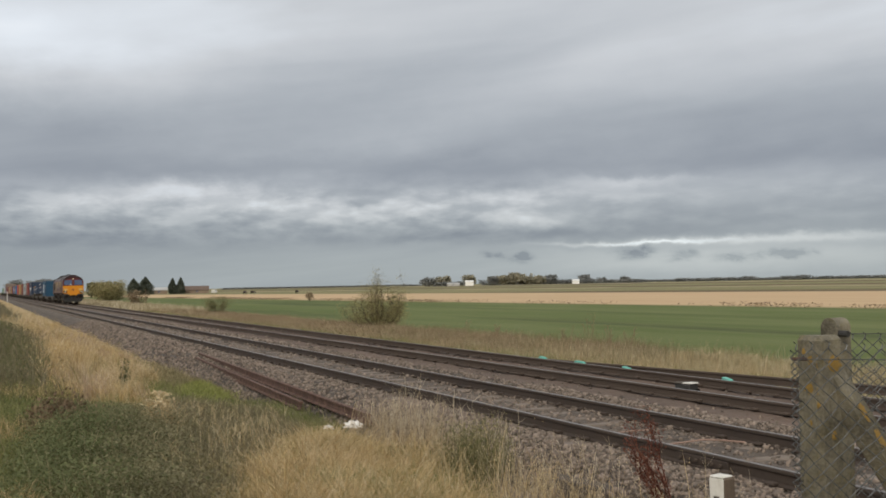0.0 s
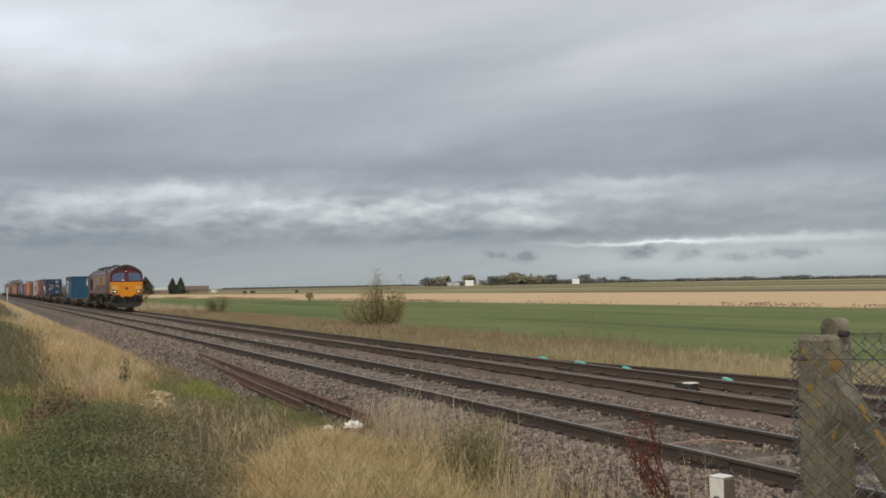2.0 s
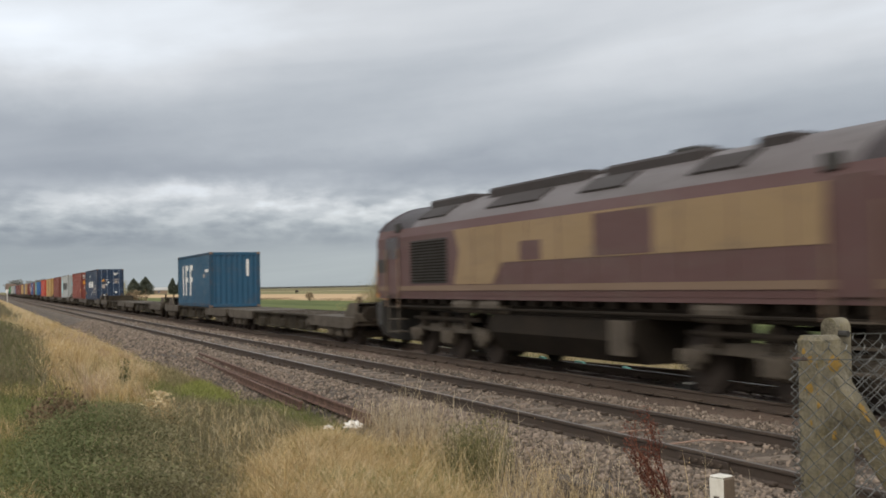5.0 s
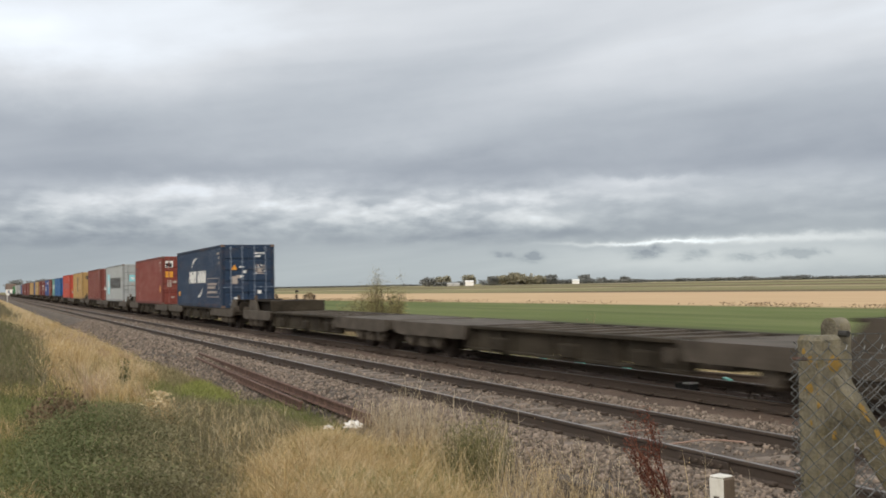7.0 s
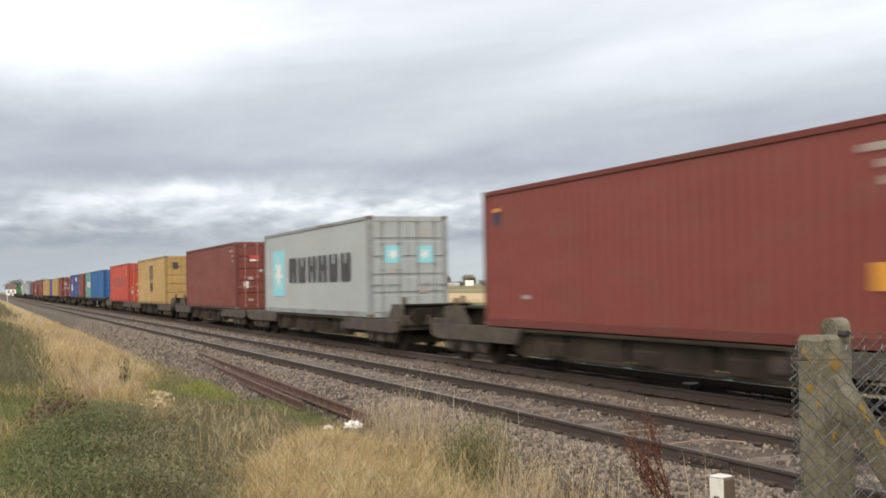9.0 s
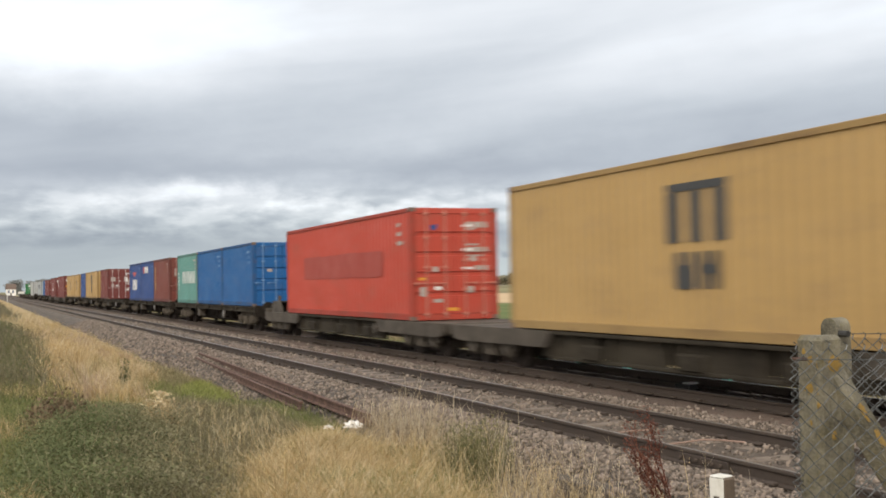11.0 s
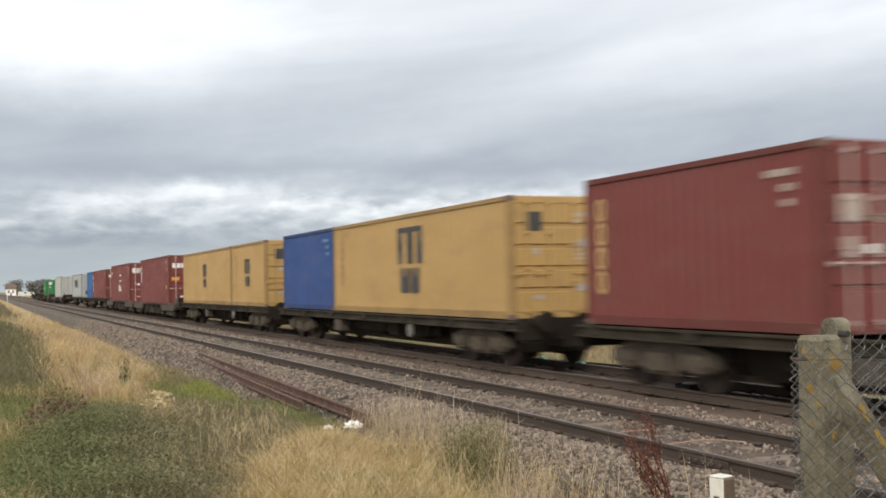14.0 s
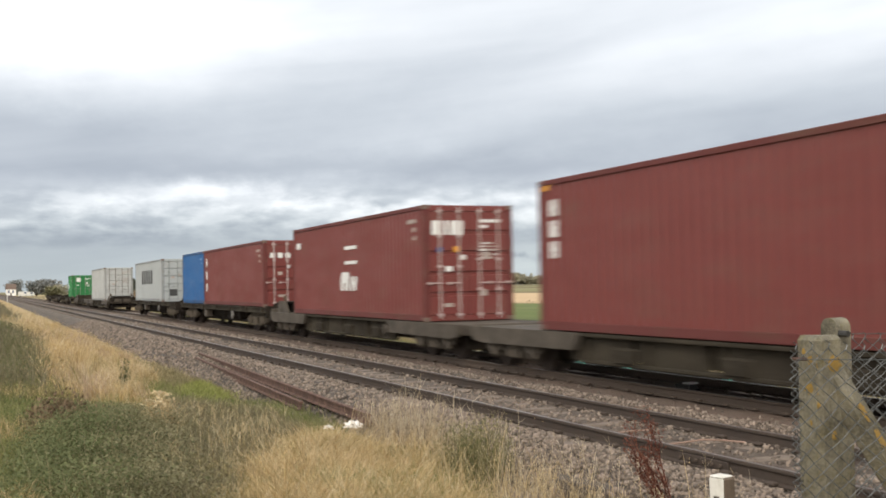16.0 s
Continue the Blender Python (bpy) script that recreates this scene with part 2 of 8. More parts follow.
def ground_material():
    """Verge, crops and stubble lie in long strips beside the line."""
    m, n, bsdf = blank("fields_and_verge")
    tc = n.add("ShaderNodeTexCoord").outputs["Object"]
    sep = n.add("ShaderNodeSeparateXYZ", i0=tc)
    coarse = n.noise(n.scaled(tc, 0.3, 1, 1), 0.05, 5)
    ragged = n.noise(tc, 0.5, 6, 0.7)
    # the strips run a few degrees off the line
    y = sep.outputs[1]
    y = n.math("ADD", y, n.math("MULTIPLY", n.math("SUBTRACT", ragged, 0.5), n.maprange(y, 15, 200, 1.5, 7.0)))
    streak = n.noise(n.scaled(tc, 0.02, 1.0, 1), 0.35, 4)
    fine = n.noise(tc, 2.2, 6, 0.7)
    verge = n.ramp(fine, [(0.3, (0.085, 0.085, 0.035)), (0.5, (0.19, 0.15, 0.075)), (0.7, (0.34, 0.26, 0.14))])
    crop = n.mix(streak, (0.07, 0.097, 0.027), (0.125, 0.155, 0.05))
    crop = n.mix(n.maprange(n.noise(n.scaled(tc, 0.2, 1.0, 1), 0.12, 5, 0.65), 0.42, 0.72), crop, (0.155, 0.175, 0.07))
    crop = n.mix(n.maprange(n.noise(n.scaled(tc, 0.03, 0.6, 1), 0.3, 6, 0.65), 0.52, 0.68), crop, (0.06, 0.078, 0.03))
    crop = n.mix(n.maprange(n.noise(n.scaled(tc, 0.12, 1.0, 1), 1.1, 5, 0.7), 0.5, 0.75, 0.0, 0.6), crop, (0.15, 0.15, 0.06))
    straw = n.mix(n.noise(n.scaled(tc, 0.1, 1, 1), 0.4, 5), (0.42, 0.29, 0.17), (0.56, 0.42, 0.26))
    soil = n.mix(n.maprange(streak, 0.35, 0.65), (0.085, 0.06, 0.036), (0.17, 0.14, 0.075))
    grass = n.mix(n.maprange(streak, 0.35, 0.65), (0.135, 0.14, 0.065), (0.27, 0.235, 0.12))
    pale = n.mix(n.maprange(coarse, 0.4, 0.6), (0.38, 0.31, 0.19), (0.18, 0.175, 0.09))
    colour = verge
    colour = n.mix(n.maprange(y, 19.5, 25.5), colour, crop)
    y = n.math("MULTIPLY_ADD", sep.outputs[0], -0.075, y)
    far_soil = n.mix(n.maprange(sep.outputs[0], -330, -250), grass, soil)
    colour = n.mix(n.maprange(y, 74.5, 79.5), colour, straw)
    y = n.math("MULTIPLY_ADD", sep.outputs[0], -0.125, y)
    for at, soft, tint in ((184.0, 4.0, far_soil), (216.0, 8.0, grass), (290.0, 14.0, pale), (335.0, 10.0, soil), (400.0, 20.0, grass), (560.0, 25.0, soil), (700.0, 40.0, pale), (1000.0, 60.0, grass)):
        colour = n.mix(n.maprange(y, at - soft, at + soft), colour, tint)
    n.put(bsdf, "Base Color", colour)
    n.put(bsdf, "Roughness", 0.95)
    n.put(bsdf, "Specular IOR Level", 0.15)
    n.put(bsdf, "Normal", n.add("ShaderNodeBump", Strength=0.5, Distance=0.06, Height=fine).outputs[0])
    return m


# ---------------------------------------------------------------- sky
def cloud_material():
    """Layered autumn cloud: a dark roll of stratus, broken cumulus under it, a bright slit low down."""
    m = bpy.data.materials.new("layered_cloud")
    m.use_nodes = True
    m.node_tree.nodes.clear()
    n = Nodes(m.node_tree)
    out = n.add("ShaderNodeOutputMaterial")
    tc = n.add("ShaderNodeTexCoord").outputs["Object"]
    sep = n.add("ShaderNodeSeparateXYZ", i0=tc)
    x, y, z = sep.outputs
    flat = n.math("SQRT", n.math("ADD", n.math("MULTIPLY", x, x), n.math("MULTIPLY", y, y)))
    az = n.math("SUBTRACT", n.math("MULTIPLY", n.math("ARCTAN2", x, y), 57.29578), YAW)
    el = n.math("MULTIPLY", n.math("ARCTAN2", z, flat), 57.29578)
    sheet = n.add("ShaderNodeCombineXYZ", i0=az, i1=el, i2=0.0).outputs[0]
    # ragged edges: wind-drawn warping at two sizes
    w1 = n.math("SUBTRACT", n.noise(n.scaled(sheet, 0.18, 0.42, 1), 1.0, 4, 0.52), 0.5)
    w2 = n.math("SUBTRACT", n.noise(n.scaled(sheet, 0.3, 0.5, 1), 1.9, 6, 0.58), 0.5)
    calm = n.maprange(el, 1.0, 4.0, 0.42, 1.0)
    w1, w2 = n.math("MULTIPLY", w1, calm), n.math("MULTIPLY", w2, calm)
    azw = n.math("MULTIPLY_ADD", w1, 6.0, n.math("MULTIPLY_ADD", w2, 2.2, az))
    elw = n.math("MULTIPLY_ADD", w1, -1.2, n.math("MULTIPLY_ADD", w2, 1.15, el))
    base = n.ramp(n.math("DIVIDE", elw, 40.0), [(p / 40, (v / 255,) * 3) for p, v in
                  ((0.0, 160), (0.6, 161), (1.5, 159), (2.3, 153), (3.2, 159), (4.2, 168), (5.0, 162), (6.0, 152), (7.6, 162), (9.2, 171), (12.0, 184), (15.0, 193), (24.0, 205), (40.0, 200))])
    tone = n.math("MULTIPLY", n.add("ShaderNodeSeparateColor", i0=base).outputs[0], 255.0)
    shred = n.math("SUBTRACT", n.noise(n.scaled(sheet, 1.1, 2.2, 1), 1.0, 6, 0.6, 0.4), 0.5)
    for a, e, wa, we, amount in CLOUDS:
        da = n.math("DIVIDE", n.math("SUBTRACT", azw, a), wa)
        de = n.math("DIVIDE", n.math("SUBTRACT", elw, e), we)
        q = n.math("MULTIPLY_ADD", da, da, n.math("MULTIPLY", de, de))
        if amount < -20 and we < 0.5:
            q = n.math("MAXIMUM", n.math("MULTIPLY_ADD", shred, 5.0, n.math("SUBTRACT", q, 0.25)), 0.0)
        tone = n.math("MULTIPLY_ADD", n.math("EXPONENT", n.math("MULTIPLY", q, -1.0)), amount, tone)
    # broad wind-drawn sheets that climb to the right, thin bars low down
    sheet2 = n.add("ShaderNodeCombineXYZ", i0=n.math("MULTIPLY_ADD", el, 0.5, az), i1=n.math("MULTIPLY_ADD", az, -0.1, el), i2=3.0).outputs[0]
    broad = n.math("SUBTRACT", n.noise(n.scaled(sheet2, 0.05, 0.24, 1), 1.0, 4, 0.42, 0.3), 0.5)
    bars = n.math("SUBTRACT", n.noise(n.scaled(sheet2, 0.06, 0.8, 1), 1.0, 5, 0.55, 0.4), 0.5)
    tone = n.math("MULTIPLY_ADD", broad, n.maprange(el, 2.0, 6.0, 6.0, 62.0), tone)
    tone = n.math("MULTIPLY_ADD", bars, n.maprange(el, 1.0, 7.0, 24.0, 9.0), tone)
    # heaped cumulus in the lower band: lit crowns, dim bases
    heap_at = n.scaled(sheet, 0.34, 0.95, 1)
    heap = n.noise(heap_at, 1.0, 5, 0.5, 0.12)
    lower = n.add("ShaderNodeVectorMath", i0=heap_at, i1=(-0.1, 0.3, 0.0)).outputs[0]
    relief = n.math("SUBTRACT", heap, n.noise(lower, 1.0, 5, 0.5, 0.12))
    band = n.math("MULTIPLY", n.maprange(el, 1.9, 3.2), n.math("MULTIPLY", n.maprange(el, 4.4, 5.6, 1.0, 0.0), n.maprange(az, 2.0, 14.0, 1.0, 0.3)))
    tone = n.math("MULTIPLY_ADD", n.math("MULTIPLY", relief, band), 44.0, tone)
    tone = n.math("MULTIPLY_ADD", n.math("MULTIPLY", n.math("SUBTRACT", n.maprange(heap, 0.42, 0.62), 0.5), band), 20.0, tone)
    colour = n.ramp(n.math("DIVIDE", tone, 255.0), [(0.40, lin(96, 104, 116)), (0.55, lin(131, 138, 148)), (0.65, lin(159, 165, 172)),
                                                    (0.75, lin(187, 191, 196)), (0.85, lin(211, 217, 224)), (0.97, lin(245, 247, 250))])
    colour = n.mix(n.maprange(el, 1.0, 5.5, 1.0, 0.0), colour, n.mix(1.0, colour, (0.97, 0.985, 0.925), "MULTIPLY"))
    e = n.add("ShaderNodeEmission", Color=colour, Strength=1.0)
    m.node_tree.links.new(e.outputs[0], out.inputs[0])
    m.cycles.emission_sampling = "NONE"
    return m


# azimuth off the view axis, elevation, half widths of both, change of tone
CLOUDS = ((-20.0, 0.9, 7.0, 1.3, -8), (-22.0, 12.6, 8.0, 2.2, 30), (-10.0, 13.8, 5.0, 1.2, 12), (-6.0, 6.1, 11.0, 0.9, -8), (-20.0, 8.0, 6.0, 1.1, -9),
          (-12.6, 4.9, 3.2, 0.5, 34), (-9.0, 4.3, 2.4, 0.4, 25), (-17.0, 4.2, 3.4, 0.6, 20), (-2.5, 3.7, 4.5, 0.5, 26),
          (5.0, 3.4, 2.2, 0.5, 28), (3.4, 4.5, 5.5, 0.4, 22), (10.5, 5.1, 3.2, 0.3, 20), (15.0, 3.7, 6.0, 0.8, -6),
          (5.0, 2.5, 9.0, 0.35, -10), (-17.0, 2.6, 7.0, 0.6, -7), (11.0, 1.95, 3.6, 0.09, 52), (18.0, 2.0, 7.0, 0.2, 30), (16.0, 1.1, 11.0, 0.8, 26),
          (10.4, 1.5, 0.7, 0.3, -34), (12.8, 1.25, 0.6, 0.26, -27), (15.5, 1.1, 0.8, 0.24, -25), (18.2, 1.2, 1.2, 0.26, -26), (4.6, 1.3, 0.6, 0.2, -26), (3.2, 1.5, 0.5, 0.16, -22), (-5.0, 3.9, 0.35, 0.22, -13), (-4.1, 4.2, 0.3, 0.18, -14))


def sky_backdrop():
    verts, faces = [], []
    azs, els = np.linspace(-60, 60, 61), np.linspace(-0.6, 45, 24)
    for e in els:
        for a in azs:
            t, k = radians(YAW + a), 4200.0
            verts.append((k * math.cos(radians(e)) * math.sin(t), k * math.cos(radians(e)) * math.cos(t), k * math.sin(radians(e))))
    w = len(azs)
    for j in range(len(els) - 1):
        for i in range(w - 1):
            faces.append((j * w + i, j * w + i + 1, (j + 1) * w + i + 1, (j + 1) * w + i))
    ob = new("backdrop", array_mesh("backdrop", verts, faces, cloud_material()))
    for p in ob.data.polygons:
        p.use_smooth = True
    ob.location = EYE
    return tagged(ob, "layered grey autumn cloud with a bright slit low down", "sky", kind="structure")


SKY = sky_backdrop()

# ---------------------------------------------------------------- ground
PROFILE = ((-4200, 0.1), (-2, 0.1), (1, 0.02), (2.6, -0.2), (4.3, -0.5), (6, -0.62), (14, -0.66), (15.6, -0.66), (18, -0.85), (22, -0.97), (30, -1.0), (4200, -1.0))


def ground_z(x, y):
    z = np.interp(y, [p[0] for p in PROFILE], [p[1] for p in PROFILE])
    return z + 0.04 * np.sin(x * 0.7 + y) * np.sin(y * 1.3 - x * 0.2) * np.clip((40 - np.abs(y)) / 40, 0, 1)


def ground():
    xs = np.unique(np.concatenate([np.linspace(-4200, -500, 16), np.linspace(-500, -100, 41), np.linspace(-100, 30, 131), np.linspace(30, 4200, 18)]))
    ys = np.unique(np.concatenate([np.linspace(-4200, -20, 12), np.linspace(-20, 30, 84), np.linspace(30, 300, 40), np.linspace(300, 4200, 20)]))
    gx, gy = np.meshgrid(xs, ys)
    verts = np.stack([gx, gy, ground_z(gx, gy)], -1).reshape(-1, 3)
    w = len(xs)
    j, i = np.meshgrid(np.arange(len(ys) - 1), np.arange(w - 1), indexing="ij")
    a = (j * w + i).ravel()
    ob = new("ground", array_mesh("ground", verts, np.stack([a, a + 1, a + 1 + w, a + w], -1), ground_material()))
    return tagged(ob, "flat farmland with green crop and pale stubble strips", "ground", kind="structure")


ground()

# ---------------------------------------------------------------- ballast
BED = ((4.75, -0.7), (5.0, -0.56), (5.4, -0.5), (6.0, -0.23), (6.4, -0.18), (7.6, -0.18), (8.9, -0.16), (9.15, -0.11), (9.4, -0.12), (9.6, -0.17), (10.0, -0.18), (11.2, -0.18), (12.6, -0.19), (13.2, -0.24), (14.6, -0.58), (15.6, -0.64), (15.9, -0.75))


def bed_z(x, y):
    z = np.interp(y, [p[0] for p in BED], [p[1] for p in BED])
    return z + 0.018 * np.sin(x * 2.1 + y * 3.0) * np.sin(y * 4.3 - x * 1.2)


def ballast():
    xs = np.concatenate([np.linspace(-900, -60, 85), np.linspace(-59, 20, 320), np.linspace(21, 80, 20)])
    ys = np.linspace(4.75, 15.9, 90)
    gx, gy = np.meshgrid(xs, ys)
    verts = np.stack([gx, gy, bed_z(gx, gy)], -1).reshape(-1, 3)
    w = len(xs)
    j, i = np.meshgrid(np.arange(len(ys) - 1), np.arange(w - 1), indexing="ij")
    a = (j * w + i).ravel()
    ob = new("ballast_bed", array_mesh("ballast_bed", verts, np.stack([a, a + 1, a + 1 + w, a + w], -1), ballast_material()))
    return tagged(ob, "grey-brown stone ballast under the two tracks", "ballast", kind="structure")


BALLAST = ballast()

CUBE = np.array([(x, y, z) for x in (-1, 1) for y in (-1, 1) for z in (-1, 1)], float)
CUBE_T = np.array([(0, 1, 3), (0, 3, 2), (4, 6, 7), (4, 7, 5), (0, 4, 5), (0, 5, 1), (2, 3, 7), (2, 7, 6), (0, 2, 6), (0, 6, 4), (1, 5, 7), (1, 7, 3)])


def stone_cloud(n, x0, x1, y0, y1, size, seed, keep=None):
    g = np.random.default_rng(seed)
    x, y = g.uniform(x0, x1, n), g.uniform(y0, y1, n)
    if keep is not None:
        k = keep(x, y, g)
        x, y = x[k], y[k]
        n = len(x)
    s = size * g.uniform(0.55, 1.25, (n, 1, 1))
    v = CUBE[None] * g.uniform(0.45, 1.0, (n, 8, 1)) * g.uniform(0.6, 1.0, (n, 1, 3)) * s * 0.5
    a = g.uniform(0, 6.28, n)
    b = g.uniform(-0.9, 0.9, n)
    ca, sa, cb, sb = np.cos(a)[:, None], np.sin(a)[:, None], np.cos(b)[:, None], np.sin(b)[:, None]
    px, py, pz = v[..., 0], v[..., 1], v[..., 2]
    py, pz = py * cb - pz * sb, py * sb + pz * cb
    px, py = px * ca - py * sa, px * sa + py * ca
    v = np.stack([px + x[:, None], py + y[:, None], pz + (bed_z(x, y) + size * 0.12)[:, None]], -1)
    t = CUBE_T[None] + 8 * np.arange(n)[:, None, None]
    return v.reshape(-1, 3), t.reshape(-1, 3)


def open_bed(x, y, g):
    """Fewer loose stones on the dusty far track."""
    dusty = (y > 9.42 + 0.08 * np.sin(x * 1.7)) & (y < 12.9)
    worn = (y > 6.95) & (y < 8.25)
    return np.where(dusty, g.random(len(x)) < 0.03, np.where(worn, g.random(len(x)) < 0.14, True))


def ballast_stones():
    sets = [stone_cloud(34000, -34, -3, 4.9, 13.6, 0.068, 11, open_bed), stone_cloud(26000, -18, -3, 5.2, 9.6, 0.05, 13, open_bed), stone_cloud(20000, -75, -34, 4.9, 13.2, 0.095, 12, open_bed)]
    off, vs, ts = 0, [], []
    for v, t in sets:
        vs.append(v)
        ts.append(t + off)
        off += len(v)
    ob = link_mesh("loose_stones", array_mesh("loose_stones", np.concatenate(vs), np.concatenate(ts), M_STONE), None, BALLAST, "loose angular grey-brown stones")
    tagged(ob, kind="stuff")


ballast_stones()

# ---------------------------------------------------------------- tracks
RAIL = ((-0.070, -0.159), (-0.070, -0.148), (-0.012, -0.132), (-0.010, -0.045), (-0.035, -0.034), (-0.035, -0.008), (-0.027, 0.0),
        (0.027, 0.0), (0.035, -0.008), (0.035, -0.034), (0.010, -0.045), (0.012, -0.132), (0.070, -0.148), (0.070, -0.159))


def rail_mesh(name, x0, x1, steel, top):
    """A flat-bottomed rail; the running surface is polished."""
    bm = extrude_profile(fresh(), RAIL, x0, x1)
    me = bpy.data.meshes.new(name)
    bm.normal_update()
    for f in bm.faces:
        f.material_index = 1 if f.normal.z > 0.8 and f.calc_center_median().z > -0.02 else 0
    bm.to_mesh(me)
    bm.free()
    me.materials.append(steel)
    me.materials.append(top)
    return me


def sleeper_mesh():
    bm = extrude_side(fresh(), ((-0.14, -0.36), (0.14, -0.36), (0.125, -0.185), (0.1, -0.17), (-0.1, -0.17), (-0.125, -0.185)), -1.25, 1.25)
    me = bpy.data.meshes.new("sleeper")
    bm.to_mesh(me)
    bm.free()
    me.materials.append(M_SLEEPER)
    return me


def clip_mesh(steel):
    bm = fresh()
    box(bm, -0.06, 0.06, -0.13, -0.05, -0.156, -0.115, 0.012)
    box(bm, -0.06, 0.06, 0.05, 0.13, -0.156, -0.115, 0.012)
    me = bpy.data.meshes.new("rail_fastening")
    bm.to_mesh(me)
    bm.free()
    me.materials.append(steel)
    return me


def railway_tracks():
    rails = {y: rail_mesh("rail", EDGE_X0 - 400, EDGE_X1, m, M_RAILTOP) for y, m in ((D1, M_STEEL), (D2, M_DUSTRAIL))}
    sleeper, fastenings = sleeper_mesh(), {D1: clip_mesh(M_STEEL), D2: clip_mesh(M_DUSTRAIL)}
    for y, text in ((D1, "near running line of dark steel rails on concrete sleepers"), (D2, "far running line of dark rails in brown brake dust")):
        track = thing("railway_track", text, "railway track", "the two running lines", "structure", at=(0, y, 0))
        for side in (-0.7525, 0.7525):
            shared("rail", rails[y], track, (0, side, 0))
        for i in range(110):
            x = 4 - 0.68 * i
            shared("sleeper", sleeper, track, (x, 0, 0.0 if y == D1 else -0.03), (0, 0, random.uniform(-0.6, 0.6)))
            if i < 60:
                for side in (-0.7525, 0.7525):
                    shared("rail_fastening", fastenings[y], track, (x, side, 0.002))
        # sleepers farther off are one joined part
        bm = fresh()
        for i in range(110, 520):
            box(bm, 4 - 0.68 * i - 0.12, 4 - 0.68 * i + 0.12, -1.25, 1.25, -0.3, -0.158)
        far = part("distant_sleepers", bm, M_SLEEPER, track)
        tagged(far, kind="stuff")
        if y == D1:
            bm = fresh()
            for side in (-0.035, 0.02):
                box(bm, -9.8, -8.95, -0.7525 + side - 0.008, -0.7525 + side + 0.022, -0.135, -0.045, 0.006)
            for k in range(6):
                bolt = rod(fresh(), (-9.72 + k * 0.135, -0.83, -0.09), (-9.72 + k * 0.135, -0.805, -0.09), 0.02, n=6)
                part("bolt", bolt, M_DUSTRAIL, track, "dusty bolt of the fishplate")
            part("fishplate", bm, M_STEEL, track, "bolted fishplate at a rail joint")


railway_tracks()

# ---------------------------------------------------------------- train: paints
def paint(name, rgb, rough=0.5, dirt=(0.16, 0.11, 0.08), amount=0.3):
    c = lin(*rgb)
    return surface(name, c, tuple(v * 0.82 for v in c), rough, 0.0, 0.7, 9.0, 0.55, 0.05, 0.004, dirt, amount, stretch=(0.5, 1, 1.6), spec=0.35)


TINTS = {"teal": (35, 78, 106), "navy": (33, 54, 80), "brick": (126, 63, 55), "grey": (166, 171, 172), "brown": (118, 62, 54), "yellow": (178, 146, 94), "orange": (183, 73, 57), "blue": (30, 92, 150), "green": (98, 150, 142), "royal": (44, 74, 132), "maroon": (115, 57, 53), "white": (176, 178, 176), "leaf": (42, 124, 68)}
P = {
    "teal": paint("teal_blue_paint", (35, 78, 106)), "navy": paint("navy_paint", (33, 54, 80)), "brick": paint("brick_red_paint", (126, 63, 55)),
    "grey": paint("pale_grey_paint", (166, 171, 172), 0.5, (0.3, 0.25, 0.2), 0.2), "brown": paint("red_brown_paint", (118, 62, 54)), "yellow": paint("ochre_yellow_paint", (178, 146, 94)),
    "orange": paint("orange_red_paint", (183, 73, 57)), "blue": paint("mid_blue_paint", (30, 92, 150)), "green": paint("sea_green_paint", (98, 150, 142)),
    "royal": paint("royal_blue_paint", (44, 74, 132)), "maroon": paint("maroon_box_paint", (115, 57, 53)), "white": paint("off_white_paint", (176, 178, 176)),
    "leaf": paint("bright_green_paint", (42, 124, 68)),
}
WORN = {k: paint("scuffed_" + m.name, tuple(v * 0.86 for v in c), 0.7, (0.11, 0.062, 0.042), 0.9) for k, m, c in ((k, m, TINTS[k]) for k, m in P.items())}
M_WHITE = surface("white_lettering_paint", (0.78, 0.78, 0.76), (0.62, 0.62, 0.6), 0.6, 0, 3, 40, 0.4, 0)
M_INK = surface("dark_lettering_paint", (0.028, 0.029, 0.03), (0.055, 0.056, 0.056), 0.6, 0, 3, 40, 0.4, 0)
M_CYAN = surface("pale_cyan_sign_paint", (0.2, 0.55, 0.62), (0.3, 0.62, 0.68), 0.5, 0, 3, 40, 0.3, 0)
M_AMBER = surface("amber_sign_paint", (0.72, 0.32, 0.03), (0.6, 0.27, 0.03), 0.5, 0, 3, 40, 0.3, 0)
M_RED = surface("red_sign_paint", (0.5, 0.06, 0.045), (0.4, 0.05, 0.04), 0.5, 0, 3, 40, 0.3, 0)
M_STICKER = surface("faded_sticker", (0.45, 0.4, 0.36), (0.3, 0.24, 0.21), 0.6, 0, 4, 40, 0.5, 0)
M_GALV = surface("galvanised_bar", (0.3, 0.28, 0.26), (0.18, 0.165, 0.15), 0.5, 0.6, 4, 50, 0.5)
M_OLDSIGN = surface("overpainted_patch", lin(160, 64, 50), lin(150, 60, 49), 0.6, 0, 0.8, 12, 0.6, 0.05)
M_CASTING = surface("scuffed_corner_casting", (0.13, 0.1, 0.085), (0.2, 0.13, 0.1), 0.75, 0.3, 5, 60, 0.7)
BARS = {"blue": paint("pale_blue_bar_paint", (104, 140, 182)), "yellow": P["yellow"], "brick": paint("dull_red_bar_paint", (146, 92, 82)), "navy": paint("slate_bar_paint", (112, 124, 142)),
        "grey": paint("light_bar_paint", (150, 154, 152)), "maroon": paint("pale_bar_paint", (182, 164, 160)), "brown": paint("rosy_bar_paint", (156, 112, 104)), "orange": paint("pale_orange_bar_paint", (188, 122, 106)), "green": paint("pale_green_bar_paint", (128, 166, 158))}
W2 = 1.219
MESHES = {}


